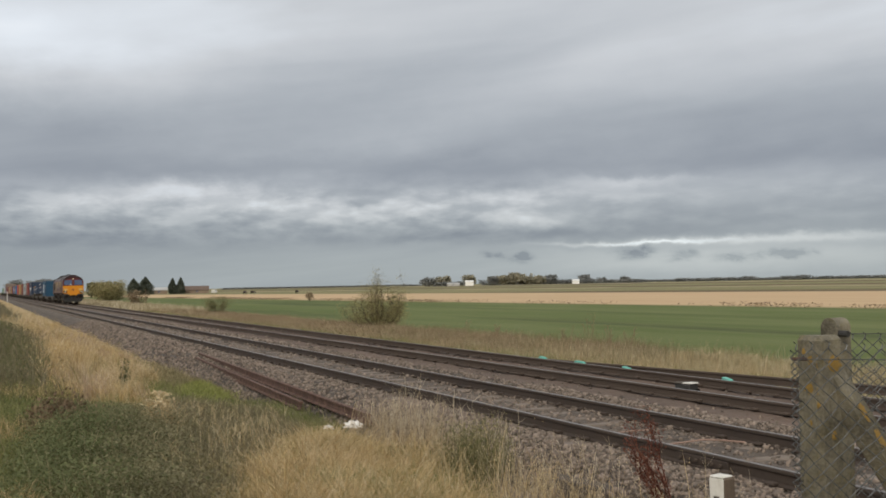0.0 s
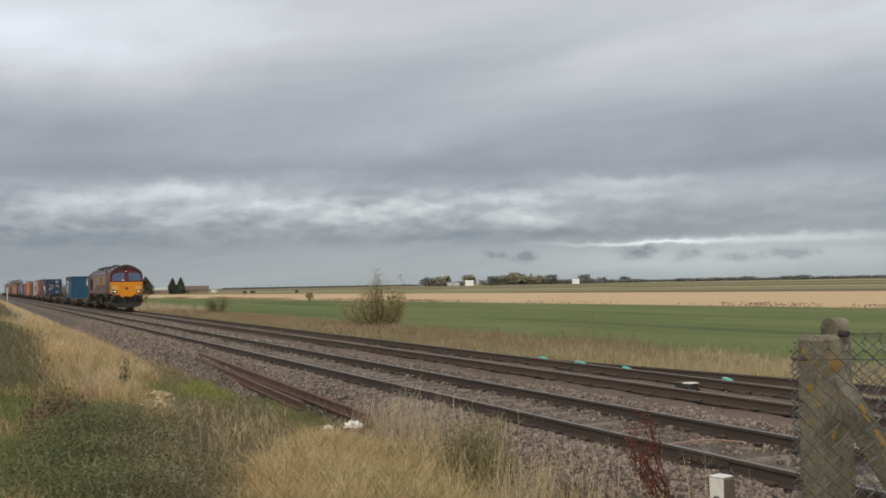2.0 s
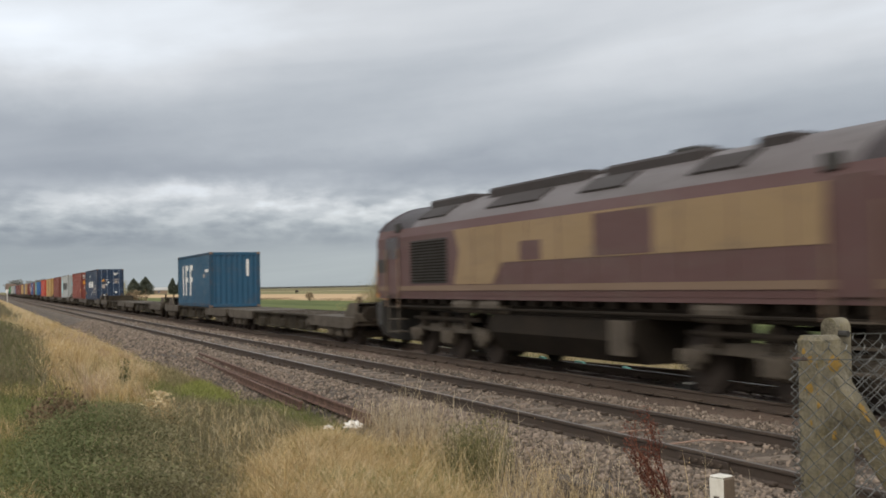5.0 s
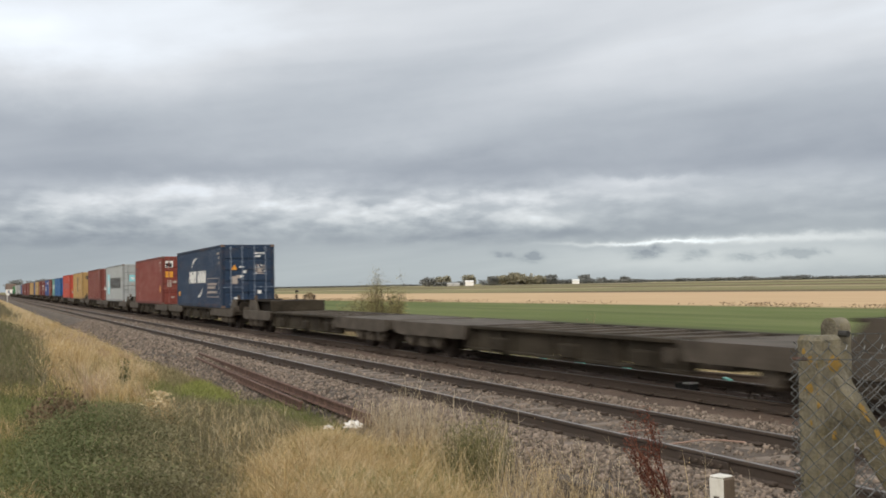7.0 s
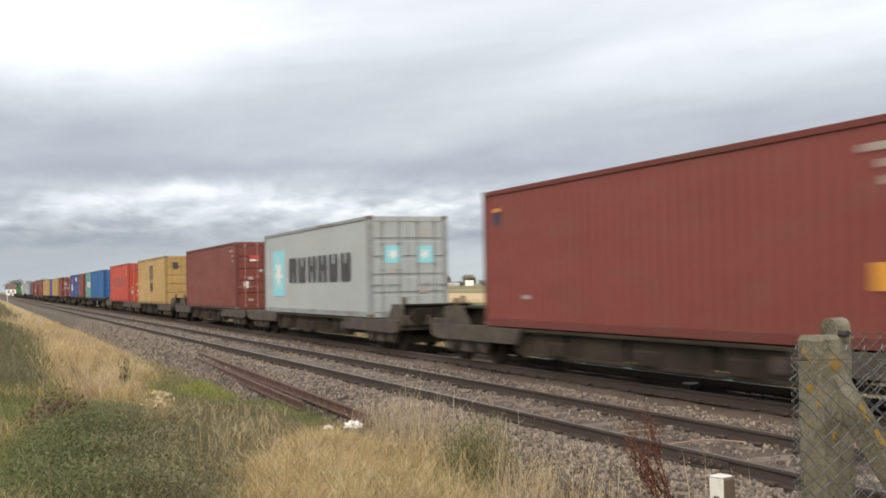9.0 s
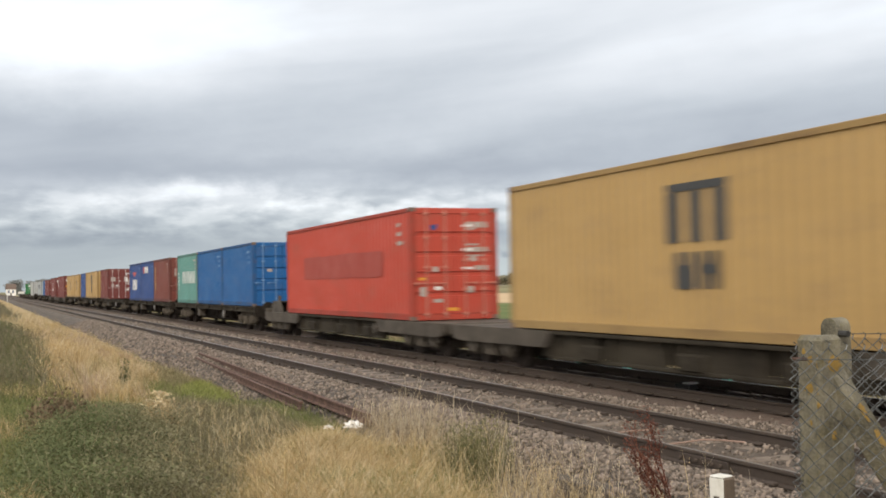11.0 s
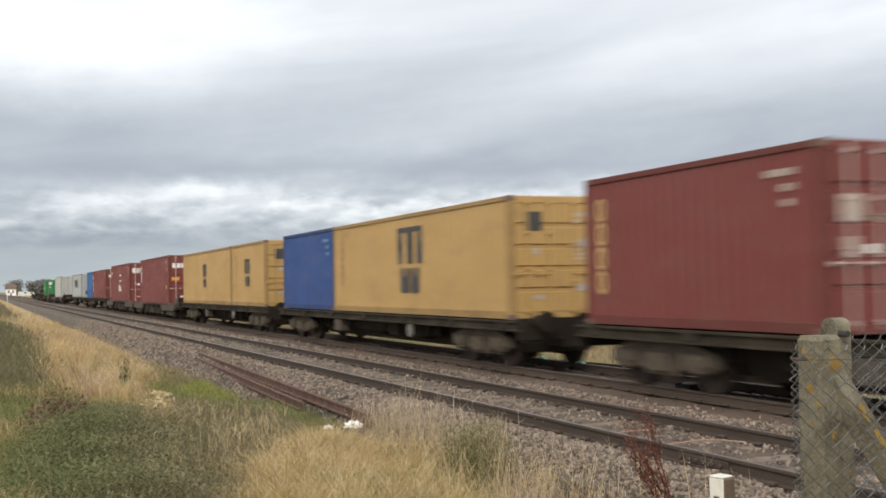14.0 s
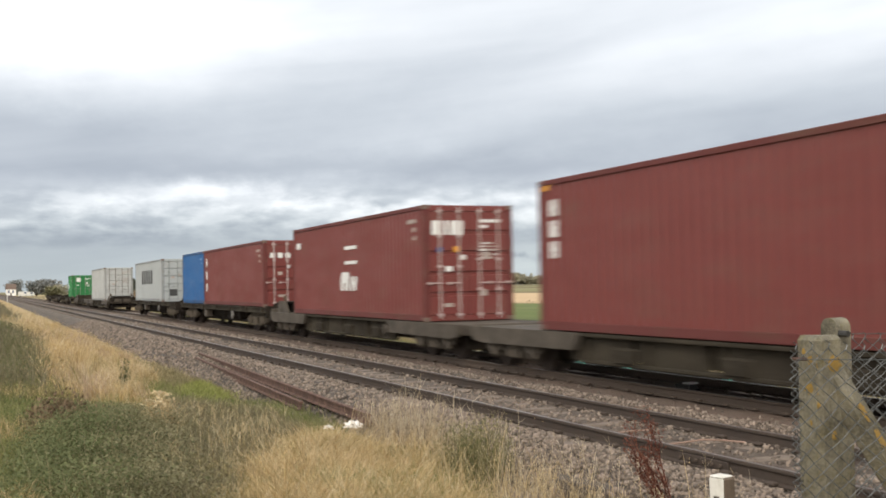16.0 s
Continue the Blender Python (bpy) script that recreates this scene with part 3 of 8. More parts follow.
def kept(key, build, material):
    """A mesh that is built once and shared."""
    key = (*key, material.name)
    if key not in MESHES:
        bm = build()
        me = bpy.data.meshes.new(key[0])
        bm.normal_update()
        bm.to_mesh(me)
        bm.free()
        me.materials.append(material)
        MESHES[key] = me
    return MESHES[key]


def corrugated(length, z0, z1, y_out, depth=0.028, pitch=0.278, thick=0.004):
    """A sheet with trapezoid ribs, running along x, its outer face towards -y."""
    bm = fresh()
    n = max(2, round(length / pitch))
    p = length / n
    line = []
    for i in range(n):
        x = -length / 2 + i * p
        line += [(x, 0), (x + 0.26 * p, 0), (x + 0.5 * p, depth), (x + 0.76 * p, depth)]
    line.append((length / 2, 0))
    rows = []
    for d in (0.0, thick + 0.01):
        rows.append([(bm.verts.new((x, y_out + y + d, z0)), bm.verts.new((x, y_out + y + d, z1))) for x, y in line])
    for (a, b), (c, d) in zip(rows[0][:-1], rows[0][1:]):
        bm.faces.new((a, c, d, b))
    for (a, b), (c, d) in zip(rows[1][:-1], rows[1][1:]):
        bm.faces.new((b, d, c, a))
    return bm


def mark(name, parent, material, x0, x1, z0, z1, y, label="", slant=0.0):
    """Flat painted or stuck-on sign, a few millimetres proud, on a side that faces -y."""
    bm = fresh()
    prof = ((x0, z0), (x1, z0), (x1 + slant, z1), (x0 + slant, z1))
    w, h = x1 - x0, z1 - z0
    if "letter" in label or "monogram" in label:
        q = 0.1 * min(w, h)
        low, high = [(x0 + q, z0), (x1 - q, z0), (x1, z0 + q)], [(x1 + slant, z1 - q), (x1 + slant - q, z1), (x0 + slant + q, z1), (x0 + slant, z1 - q), (x0, z0 + q)]
        if w > 0.45 * h and h < 1.2:
            # a plain shape with one or two bites out of it, no character
            k = int(abs(x0) * 37 + abs(z0) * 11) % 3
            xm, d = (x0 + x1) / 2, 0.12 * w
            if k != 1:
                low[1:1] = [(xm - d, z0), (xm - d * 0.7, z0 + 0.42 * h), (xm + d * 0.7, z0 + 0.42 * h), (xm + d, z0)]
            if k != 0:
                high[2:2] = [(xm + d + slant, z1), (xm + d * 0.7 + slant, z1 - 0.36 * h), (xm - d * 0.7 + slant, z1 - 0.36 * h), (xm - d + slant, z1)]
        prof = low + high
    extrude_side(bm, prof, y - 0.004, y)
    return part(name, bm, material, parent, label)


def mark_end(name, parent, material, y0, y1, z0, z1, x, label=""):
    """The same on an end that faces +x."""
    bm = fresh()
    box(bm, x, x + 0.004, y0, y1, z0, z1)
    return part(name, bm, material, parent, label)


def shipping_container(length, height, colour, label, doors=True, group="containers on the train"):
    """An ISO container: origin at the middle of its underside, +x is the end that leads."""
    m = P[colour]
    h = length / 2
    c = thing("shipping_container", label, "shipping container", group)
    side = kept(("side_panel", length, height), lambda: corrugated(length - 0.3, 0.17, height - 0.1, -W2 + 0.02), m)
    shared("side_panel", side, c)
    shared("side_panel", side, c, turn=(0, 0, 180))
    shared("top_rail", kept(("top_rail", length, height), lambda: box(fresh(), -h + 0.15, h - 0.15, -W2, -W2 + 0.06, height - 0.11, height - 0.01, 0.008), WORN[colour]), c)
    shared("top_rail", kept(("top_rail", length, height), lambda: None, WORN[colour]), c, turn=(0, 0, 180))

    def sill():
        bm = box(fresh(), -h + 0.15, h - 0.15, -W2, -W2 + 0.05, 0.02, 0.18, 0.008)
        for x in (-1.03, 1.03):
            if length > 7:
                box(bm, x - 0.18, x + 0.18, -W2 - 0.004, -W2 + 0.02, 0.045, 0.15)
        return bm
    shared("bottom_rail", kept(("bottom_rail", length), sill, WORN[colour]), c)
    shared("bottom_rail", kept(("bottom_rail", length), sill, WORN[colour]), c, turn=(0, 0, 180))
    shared("roof_panel", kept(("roof_panel", length, height), lambda: box(fresh(), -h + 0.1, h - 0.1, -W2 + 0.04, W2 - 0.04, height - 0.05, height - 0.012), m), c)
    shared("floor_panel", kept(("floor_panel", length), lambda: box(fresh(), -h + 0.1, h - 0.1, -W2 + 0.06, W2 - 0.06, 0.06, 0.17), M_DARK), c)
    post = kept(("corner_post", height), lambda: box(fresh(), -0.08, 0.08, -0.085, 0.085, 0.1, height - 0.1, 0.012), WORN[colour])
    cast = kept(("corner_casting",), lambda: box(fresh(), -0.089, 0.089, -0.081, 0.081, 0, 0.118, 0.012), M_CASTING)
    for sx in (-1, 1):
        for sy in (-1, 1):
            shared("corner_post", post, c, (sx * (h - 0.085), sy * (W2 - 0.087), 0))
            shared("corner_casting", cast, c, (sx * (h - 0.088), sy * (W2 - 0.08), 0))
            shared("corner_casting", cast, c, (sx * (h - 0.088), sy * (W2 - 0.08), height - 0.118))
        shared("end_header", kept(("end_header",), lambda: box(fresh(), -0.06, 0.06, -W2 + 0.16, W2 - 0.16, -0.15, 0, 0.01), m), c, (sx * (h - 0.08), 0, height - 0.01))
        shared("end_sill", kept(("end_sill",), lambda: box(fresh(), -0.06, 0.06, -W2 + 0.16, W2 - 0.16, 0, 0.15, 0.01), m), c, (sx * (h - 0.08), 0, 0.01))

    def wall():
        bm = corrugated(2 * W2 - 0.34, 0.15, height - 0.15, 0.0, 0.045, 0.25)
        bmesh.ops.rotate(bm, verts=bm.verts, cent=(0, 0, 0), matrix=Matrix.Rotation(radians(-90), 3, "Z"))
        return bm
    shared("end_wall", kept(("end_wall", height), wall, m), c, (-h + 0.03, 0, 0))
    if not doors:
        def front():
            bm = corrugated(2 * W2 - 0.34, 0.15, height - 0.15, 0.0, 0.045, 0.25)
            bmesh.ops.rotate(bm, verts=bm.verts, cent=(0, 0, 0), matrix=Matrix.Rotation(radians(90), 3, "Z"))
            return bm
        shared("end_wall", kept(("front_wall", height), front, m), c, (h - 0.03, 0, 0))
        return c

    def leaf():
        w, z0, z1 = W2 - 0.17, 0.17, height - 0.17
        prof = [(-0.045, z1), (-0.045, z0), (0.02, z0)]
        for k in (1, 2, 3, 4):
            z = z0 + (z1 - z0) * k / 5
            prof += [(0.02, z - 0.06), (-0.02, z - 0.045), (-0.02, z + 0.045), (0.02, z + 0.06)]
        return extrude_side(fresh(), prof + [(0.02, z1)], 0.01, w)

    def gear():
        bm = fresh()
        rod(bm, (0.05, 0, 0.06), (0.05, 0, height - 0.07), 0.024, n=8)
        for z in (0.13, 0.75, 1.5, height - 0.2):
            box(bm, 0.015, 0.08, -0.06, 0.06, z, z + 0.07, 0.008)
        return bm

    def lever():
        bm = rod(fresh(), (0.07, 0.0, 0.0), (0.07, 0.42, 0.0), 0.013, n=6)
        box(bm, 0.03, 0.085, 0.3, 0.36, -0.03, 0.04)
        return bm
    for sy in (-1, 1):
        d = shared("door", kept(("door", height), leaf, m), c, (h - 0.03, 0, 0), (180 if sy < 0 else 0, 0, 0))
        if sy < 0:
            d.matrix_basis = pose(h - 0.03, 0, height, 180, 0, 0)
        for y in (0.28, 0.8):
            shared("locking_bar", kept(("locking_bar", height), gear, BARS.get(colour, M_GALV)), d, (0, y, 0))
            shared("door_handle", kept(("door_handle",), lever, BARS.get(colour, M_GALV)), d, (0, y - 0.05, 0.95 if sy > 0 else height - 0.95))
    return c


def small_print(c, length, height, seed, tint=None, side=None):
    """Registration marks and data plates as plain bars on the leading end and at the top of the side."""
    g = random.Random(seed)
    h, tint = length / 2, tint or M_WHITE
    for k, (w, z, t) in enumerate(((0.62, 0.36, 0.075), (0.3, 0.5, 0.075), (0.5, 0.93, 0.05), (0.55, 1.02, 0.035), (0.52, 1.1, 0.05), (0.5, 1.22, 0.035), (0.45, 1.3, 0.05))):
        # each line is broken into short runs of uneven length
        y, end = 0.27, 0.27 + w * g.uniform(0.75, 1.1)
        while y < end - 0.05:
            run = min(g.uniform(0.08, 0.22), end - y)
            mark_end("data_mark", c, tint if k < 2 or g.random() < 0.3 else M_STICKER, y, y + run, height - z - t, height - z, h - 0.006)
            y += run + g.uniform(0.02, 0.05)
    # plates and small stickers scattered over the doors
    for y0, z0, dy, dz in ((-0.66, 0.42, 0.24, 0.09), (0.36, 0.62, 0.2, 0.16), (-0.62, 1.32, 0.2, 0.13), (0.42, 1.52, 0.18, 0.18), (-0.24, 1.5, 0.12, 0.12)):
        if g.random() < 0.75:
            y0, z0 = y0 + g.uniform(-0.06, 0.06), z0 + g.uniform(-0.1, 0.1)
            mark_end("data_plate", c, tint if g.random() < 0.45 else M_STICKER, y0, y0 + dy * g.uniform(0.8, 1.2), z0, z0 + dz, h - 0.005)
    for k, w in enumerate((0.6, 0.28, 0.24) if tint is M_WHITE else ()):
        x, end = h - 0.55 - w, h - 0.55
        while x < end - 0.05:
            run = min(g.uniform(0.07, 0.16), end - x)
            mark("side_mark", c, side or M_STICKER, x, x + run, height - 0.43 - 0.21 * k, height - 0.33 - 0.21 * k, -W2 + 0.018)
            x += run + 0.035


def end_plate(c, length, material, y0, y1, z0, z1, label=""):
    mark_end("end_plate", c, material, y0, y1, z0, z1, length / 2 + 0.0, label)


def side_sign(c, material, x0, x1, z0, z1, label="", slant=0.0, name="side_sign"):
    return mark(name, c, material, x0, x1, z0, z1, -W2 + 0.016, label, slant)


def swoosh(c, material, x0, z0, x1, z1, thick, label=""):
    """A tapering crescent that bows outwards on its way from one point to the other."""
    top, low = [], []
    for k in range(15):
        t = k / 14
        bow = math.sin(t * math.pi)
        x = x0 + (x1 - x0) * (1 - math.cos(t * math.pi / 2))
        z = z0 + (z1 - z0) * math.sin(t * math.pi / 2)
        w = thick * bow ** 0.7
        top.append((x - 0.35 * w, z + 0.5 * w))
        low.append((x + 0.35 * w, z - 0.5 * w))
    bm = fresh()
    extrude_side(bm, low + top[-2:0:-1], -W2 + 0.012, -W2 + 0.016)
    return part("swoosh", bm, material, c, label)


def link_mark(c, material, x0, x1, z0, z1, t, label=""):
    """A hollow upright link, as in a chain of outlined marks."""
    q = 0.3 * (x1 - x0)
    ring = lambda d: [(x0 + q + d * 0.4, z0 + d), (x1 - q - d * 0.4, z0 + d), (x1 - d, z0 + q), (x1 - d, z1 - q), (x1 - q - d * 0.4, z1 - d), (x0 + q + d * 0.4, z1 - d), (x0 + d, z1 - q), (x0 + d, z0 + q)]
    bm = fresh()
    y0, y1 = -W2 + 0.012, -W2 + 0.016
    rows = [[bm.verts.new((x, y, z)) for x, z in ring(d)] for d in (0.0, t) for y in (y0, y1)]
    for i in range(8):
        j = (i + 1) % 8
        for a, b in ((0, 1), (1, 3), (3, 2), (2, 0)):
            bm.faces.new((rows[a][i], rows[a][j], rows[b][j], rows[b][i]))
    bmesh.ops.recalc_face_normals(bm, faces=bm.faces)
    return part("side_sign", bm, material, c, label)


def blocks(c, material, x0, z0, w, h, gap, count, label=""):
    """A lettered name, drawn as plain blocks of its size."""
    for k in range(count):
        side_sign(c, material, x0 + k * (w + gap), x0 + k * (w + gap) + w, z0, z0 + h, label)


# ---------------------------------------------------------------- train: wagons
def wheel_mesh(r):
    def build():
        bm = fresh()
        rod(bm, (0, -0.065, 0), (0, 0.065, 0), r, n=28)
        rod(bm, (0, -0.095, 0), (0, -0.065, 0), r + 0.03, n=28)
        rod(bm, (0, 0.06, 0), (0, 0.085, 0), r * 0.82, r * 0.78, n=28)
        rod(bm, (0, 0.08, 0), (0, 0.15, 0), 0.11, n=12)
        return bm
    return kept(("wheel", r), build, M_WHEEL)


def bogie(parent, x, r, base, axles=2, deep=False):
    """A bogie: side frames with springs and axle boxes, wheels on axles."""
    b = new("bogie")
    b.parent = parent
    b.location = (x, 0, 0)
    xs = [base * (k / (axles - 1) - 0.5) for k in range(axles)]

    def frame_bm():
        bm = fresh()
        hb = base / 2 + 0.32
        top, low = r + 0.28, r - 0.2
        b2 = base / 2
        half = [(0.0, top + 0.04), (0.4, top + 0.04), (b2 - 0.2, top - 0.03), (b2 + 0.12, top - 0.08), (hb, r + 0.08), (hb - 0.08, r + 0.0), (b2 + 0.17, r + 0.06),
                (b2 - 0.17, r + 0.06), (b2 - 0.3, r + 0.12), (0.46, r + 0.1), (0.34, low + 0.04), (0.0, low + 0.02)]
        if not deep:
            # cast frame, deep between the axles and drawn out past the wheels
            half = [(0.0, top + 0.05), (0.45, top + 0.05), (b2 + 0.05, top - 0.02), (b2 + 0.46, r + 0.14), (b2 + 0.5, r - 0.04), (b2 + 0.2, r - 0.15),
                    (b2 - 0.2, r - 0.15), (b2 - 0.38, r - 0.08), (0.52, r - 0.12), (0.4, low - 0.02), (0.0, low - 0.02)]
        if axles > 2:
            half = half[:9] + [(0.3, r + 0.1), (0.2, low), (0.0, low)]
        prof = half + [(-x, z) for x, z in half[-2:0:-1]]
        extrude_side(bm, prof, -0.06, 0.06)
        for k in xs:
            box(bm, k - 0.17, k + 0.17, -0.18, 0.05, r - 0.18, r + 0.16, 0.06)
            rod(bm, (k, -0.2, r), (k, -0.1, r), 0.1, n=10)
            for s in (-0.24, 0.24):
                rod(bm, (k + s * 1.1, -0.09, r - 0.02), (k + s * 1.1, -0.09, r + 0.16), 0.07, n=8)
        for s in (-0.2, 0.0, 0.2):
            rod(bm, (s, -0.1, low + 0.06), (s, -0.1, r + 0.14), 0.085, n=8)
        return bm
    fr = kept(("side_frame", r, base, axles, deep), frame_bm, M_FRAME if deep else M_BOGIE)
    shared("side_frame", fr, b, (0, -1.0, 0))
    shared("side_frame", fr, b, (0, 1.0, 0), (0, 0, 180))
    shared("bolster", kept(("bolster", r), lambda: box(fresh(), -0.3, 0.3, -0.95, 0.95, r - 0.05, r + 0.3, 0.03), M_DARK), b)

    plate = kept(("inner_frame", r, base), lambda: box(fresh(), -base / 2 - 0.35, base / 2 + 0.35, -0.03, 0.03, 0.2, r + 0.26, 0.02), M_DARK)
    for y in (-0.52, 0.52):
        shared("inner_frame", plate, b, (0, y, 0))
    beam = kept(("brake_beam", r), lambda: box(fresh(), -0.05, 0.05, -0.85, 0.85, r - 0.16, r + 0.06, 0.015), M_DARK)
    for k in (-base / 2 - r - 0.06, base / 2 + r + 0.06):
        shared("brake_beam", beam, b, (k, 0, 0))
    for k in xs:
        shared("wheel", wheel_mesh(r), b, (k, -0.75, r), (0, 0, 180))
        shared("wheel", wheel_mesh(r), b, (k, 0.75, r))
        shared("axle", kept(("axle",), lambda: rod(fresh(), (0, -0.72, 0), (0, 0.72, 0), 0.085, n=10), M_WHEEL), b, (k, 0, r))
    return b


def buffer_mesh():
    def build():
        bm = rod(fresh(), (0, 0, 0), (0.42, 0, 0), 0.09, n=12)
        rod(bm, (0.0, 0, 0), (0.2, 0, 0), 0.13, n=12)
        rod(bm, (0.42, 0, 0), (0.47, 0, 0), 0.22, 0.2, n=18)
        return bm
    return kept(("buffer",), build, M_DARK)


def hook_mesh():
    def build():
        bm = box(fresh(), 0, 0.3, -0.05, 0.05, -0.1, 0.06, 0.02)
        rod(bm, (0.25, 0, -0.05), (0.45, 0, -0.35), 0.03, n=8)
        return bm
    return kept(("coupling",), build, M_DARK)


LOW = 0.844
HIGH = 1.0


def low_wagon(outer, length=17.9):
    """One half of a low-deck twin: a raised cowl at the outer end, a flat inner end, a deep girder between the bogies."""
    w = thing("container_flat_wagon", "dusty brown low-deck container wagon, half of a pair", "railway wagon", "low-deck wagons")
    h = length / 2 - 0.25
    end = 4.5
    turn = (0, 0, 0 if outer > 0 else 180)
    back = (0, 0, 180 if outer > 0 else 0)

    def girder():
        bm = fresh()
        k = int((2 * h - 2 * end) / 1.9)
        step = (2 * h - 2 * end + 0.8) / k
        for i in range(k):
            x = -h + end - 0.4 + i * step
            box(bm, x + 0.02, x + step - (0.4 if i % 2 else 0.2), -1.1, -0.98, 0.33, LOW - 0.02, 0.01)
        for i in range(k + 1):
            x = -h + end + 0.25 + i * (2 * h - 2 * end - 0.5) / k
            extrude_side(bm, ((x - 0.05, 0.36), (x + 0.05, 0.36), (x + 0.05, LOW - 0.06), (x - 0.05, LOW - 0.06)), -1.17, -1.09)
        for x in (-2.6, 0.4, 2.9):
            box(bm, x - 0.35, x + 0.3, -1.2, -1.08, 0.34, 0.62, 0.03)
        box(bm, -h + end, h - end, -1.22, -0.98, LOW - 0.07, LOW - 0.002, 0.01)
        box(bm, -h + end, h - end, -1.16, -1.0, 0.3, 0.36, 0.01)
        return bm
    g = kept(("girder", length), girder, M_GIRDER)
    shared("girder", g, w)
    shared("girder", g, w, turn=(0, 0, 180))

    def platform():
        bm = fresh()
        prof = [(h - end - 0.2, LOW - 0.004), (h - end, 0.52), (h - 0.5, 0.5), (h - 0.05, 0.56), (h, 0.66), (h, LOW - 0.004)]
        extrude_side(bm, prof, -1.27, -1.17)
        extrude_side(bm, prof, 1.17, 1.27)
        box(bm, h - end, h - 0.1, -1.175, 1.175, LOW - 0.08, LOW - 0.012)
        box(bm, h - 0.12, h - 0.003, -1.165, 1.165, 0.58, LOW - 0.02, 0.02)
        return bm
    e = kept(("end_platform", length), platform, M_FRAME)
    shared("end_platform", e, w)
    shared("end_platform", e, w, turn=(0, 0, 180))

    # raised ends: gusset plates, and at the trailing end a long trough behind them
    def gusset(a, b, slope, y0):
        prof = [(h - b, LOW - 0.01), (h - b + slope, LOW + 0.41), (h - a - 0.12, LOW + 0.41), (h - a, LOW + 0.3), (h - a, LOW - 0.01)]
        return extrude_side(fresh(), prof, y0, y0 + 0.08)
    for y0 in (-1.06, 0.98):
        shared("bogie_cowl", kept(("bogie_cowl", length, outer, y0), lambda: gusset(0.3, 1.75 if outer < 0 else 1.45, 0.5, y0), M_FRAME), w, turn=turn)
    reach = 3.9 if outer < 0 else 1.3

    def trough():
        bm = box(fresh(), h - reach, h - 0.5, -0.8, 0.8, LOW - 0.02, LOW + 0.34, 0.03)
        box(bm, h - reach, h - 0.45, -0.97, 0.97, LOW + 0.35, LOW + 0.4, 0.015)
        return bm
    shared("end_trough", kept(("end_trough", length, outer), trough, M_DARK), w, turn=turn)
    if outer < 0:
        shared("end_bulkhead", kept(("end_bulkhead", length), lambda: box(fresh(), h - 4.0, h - 3.85, -1.06, 1.06, LOW - 0.01, LOW + 0.4, 0.02), M_GIRDER), w, turn=turn)
    shared("headstock", kept(("headstock", length), lambda: box(fresh(), h - 0.02, h + 0.1, -1.22, 1.22, 0.7, LOW + 0.12, 0.02), M_FRAME), w, turn=turn)
    for x, y in ((0.6, -0.85), (0.6, 0.85), (1.9, 0.85), (3.2, 0.85)):
        if x < reach:
            bm = rod(fresh(), (outer * (h - x), y, LOW + 0.4), (outer * (h - x), y, LOW + 0.6), 0.06, n=8)
            part("brake_post", bm, M_BRACKET, w, "rust-brown stub post")

    def deck():
        bm = fresh()
        for i in range(9):
            x = -h + end + i * (2 * h - 2 * end) / 8
            box(bm, x - 0.14, x + 0.14, -1.0, 1.0, LOW - 0.16, LOW - 0.01)
        box(bm, -h + end, h - end, -0.3, 0.3, 0.3, LOW - 0.05)
        return bm
    shared("deck_frame", kept(("deck_frame", length), deck, M_FRAME), w)
    for s in (-1, 1):
        bogie(w, s * (h - 1.75), 0.39, 1.8, deep=True)
    for y in (-0.87, 0.87):
        shared("buffer", buffer_mesh(), w, (outer * (h + 0.08), y, 0.95), turn)
    shared("coupling", hook_mesh(), w, (outer * (h + 0.08), 0, 0.9), turn)
    shared("drawbar", kept(("drawbar",), lambda: box(fresh(), 0, 0.45, -0.12, 0.12, 0.55, 0.72, 0.03), M_DARK), w, (-outer * (h - 0.1), 0, 0), back)
    shared("handwheel", kept(("handwheel",), lambda: rod(fresh(), (0, -0.02, 0), (0, 0.02, 0), 0.13, n=14), M_FRAME), w, (h - end - 0.5, -1.2, 0.58))
    return w


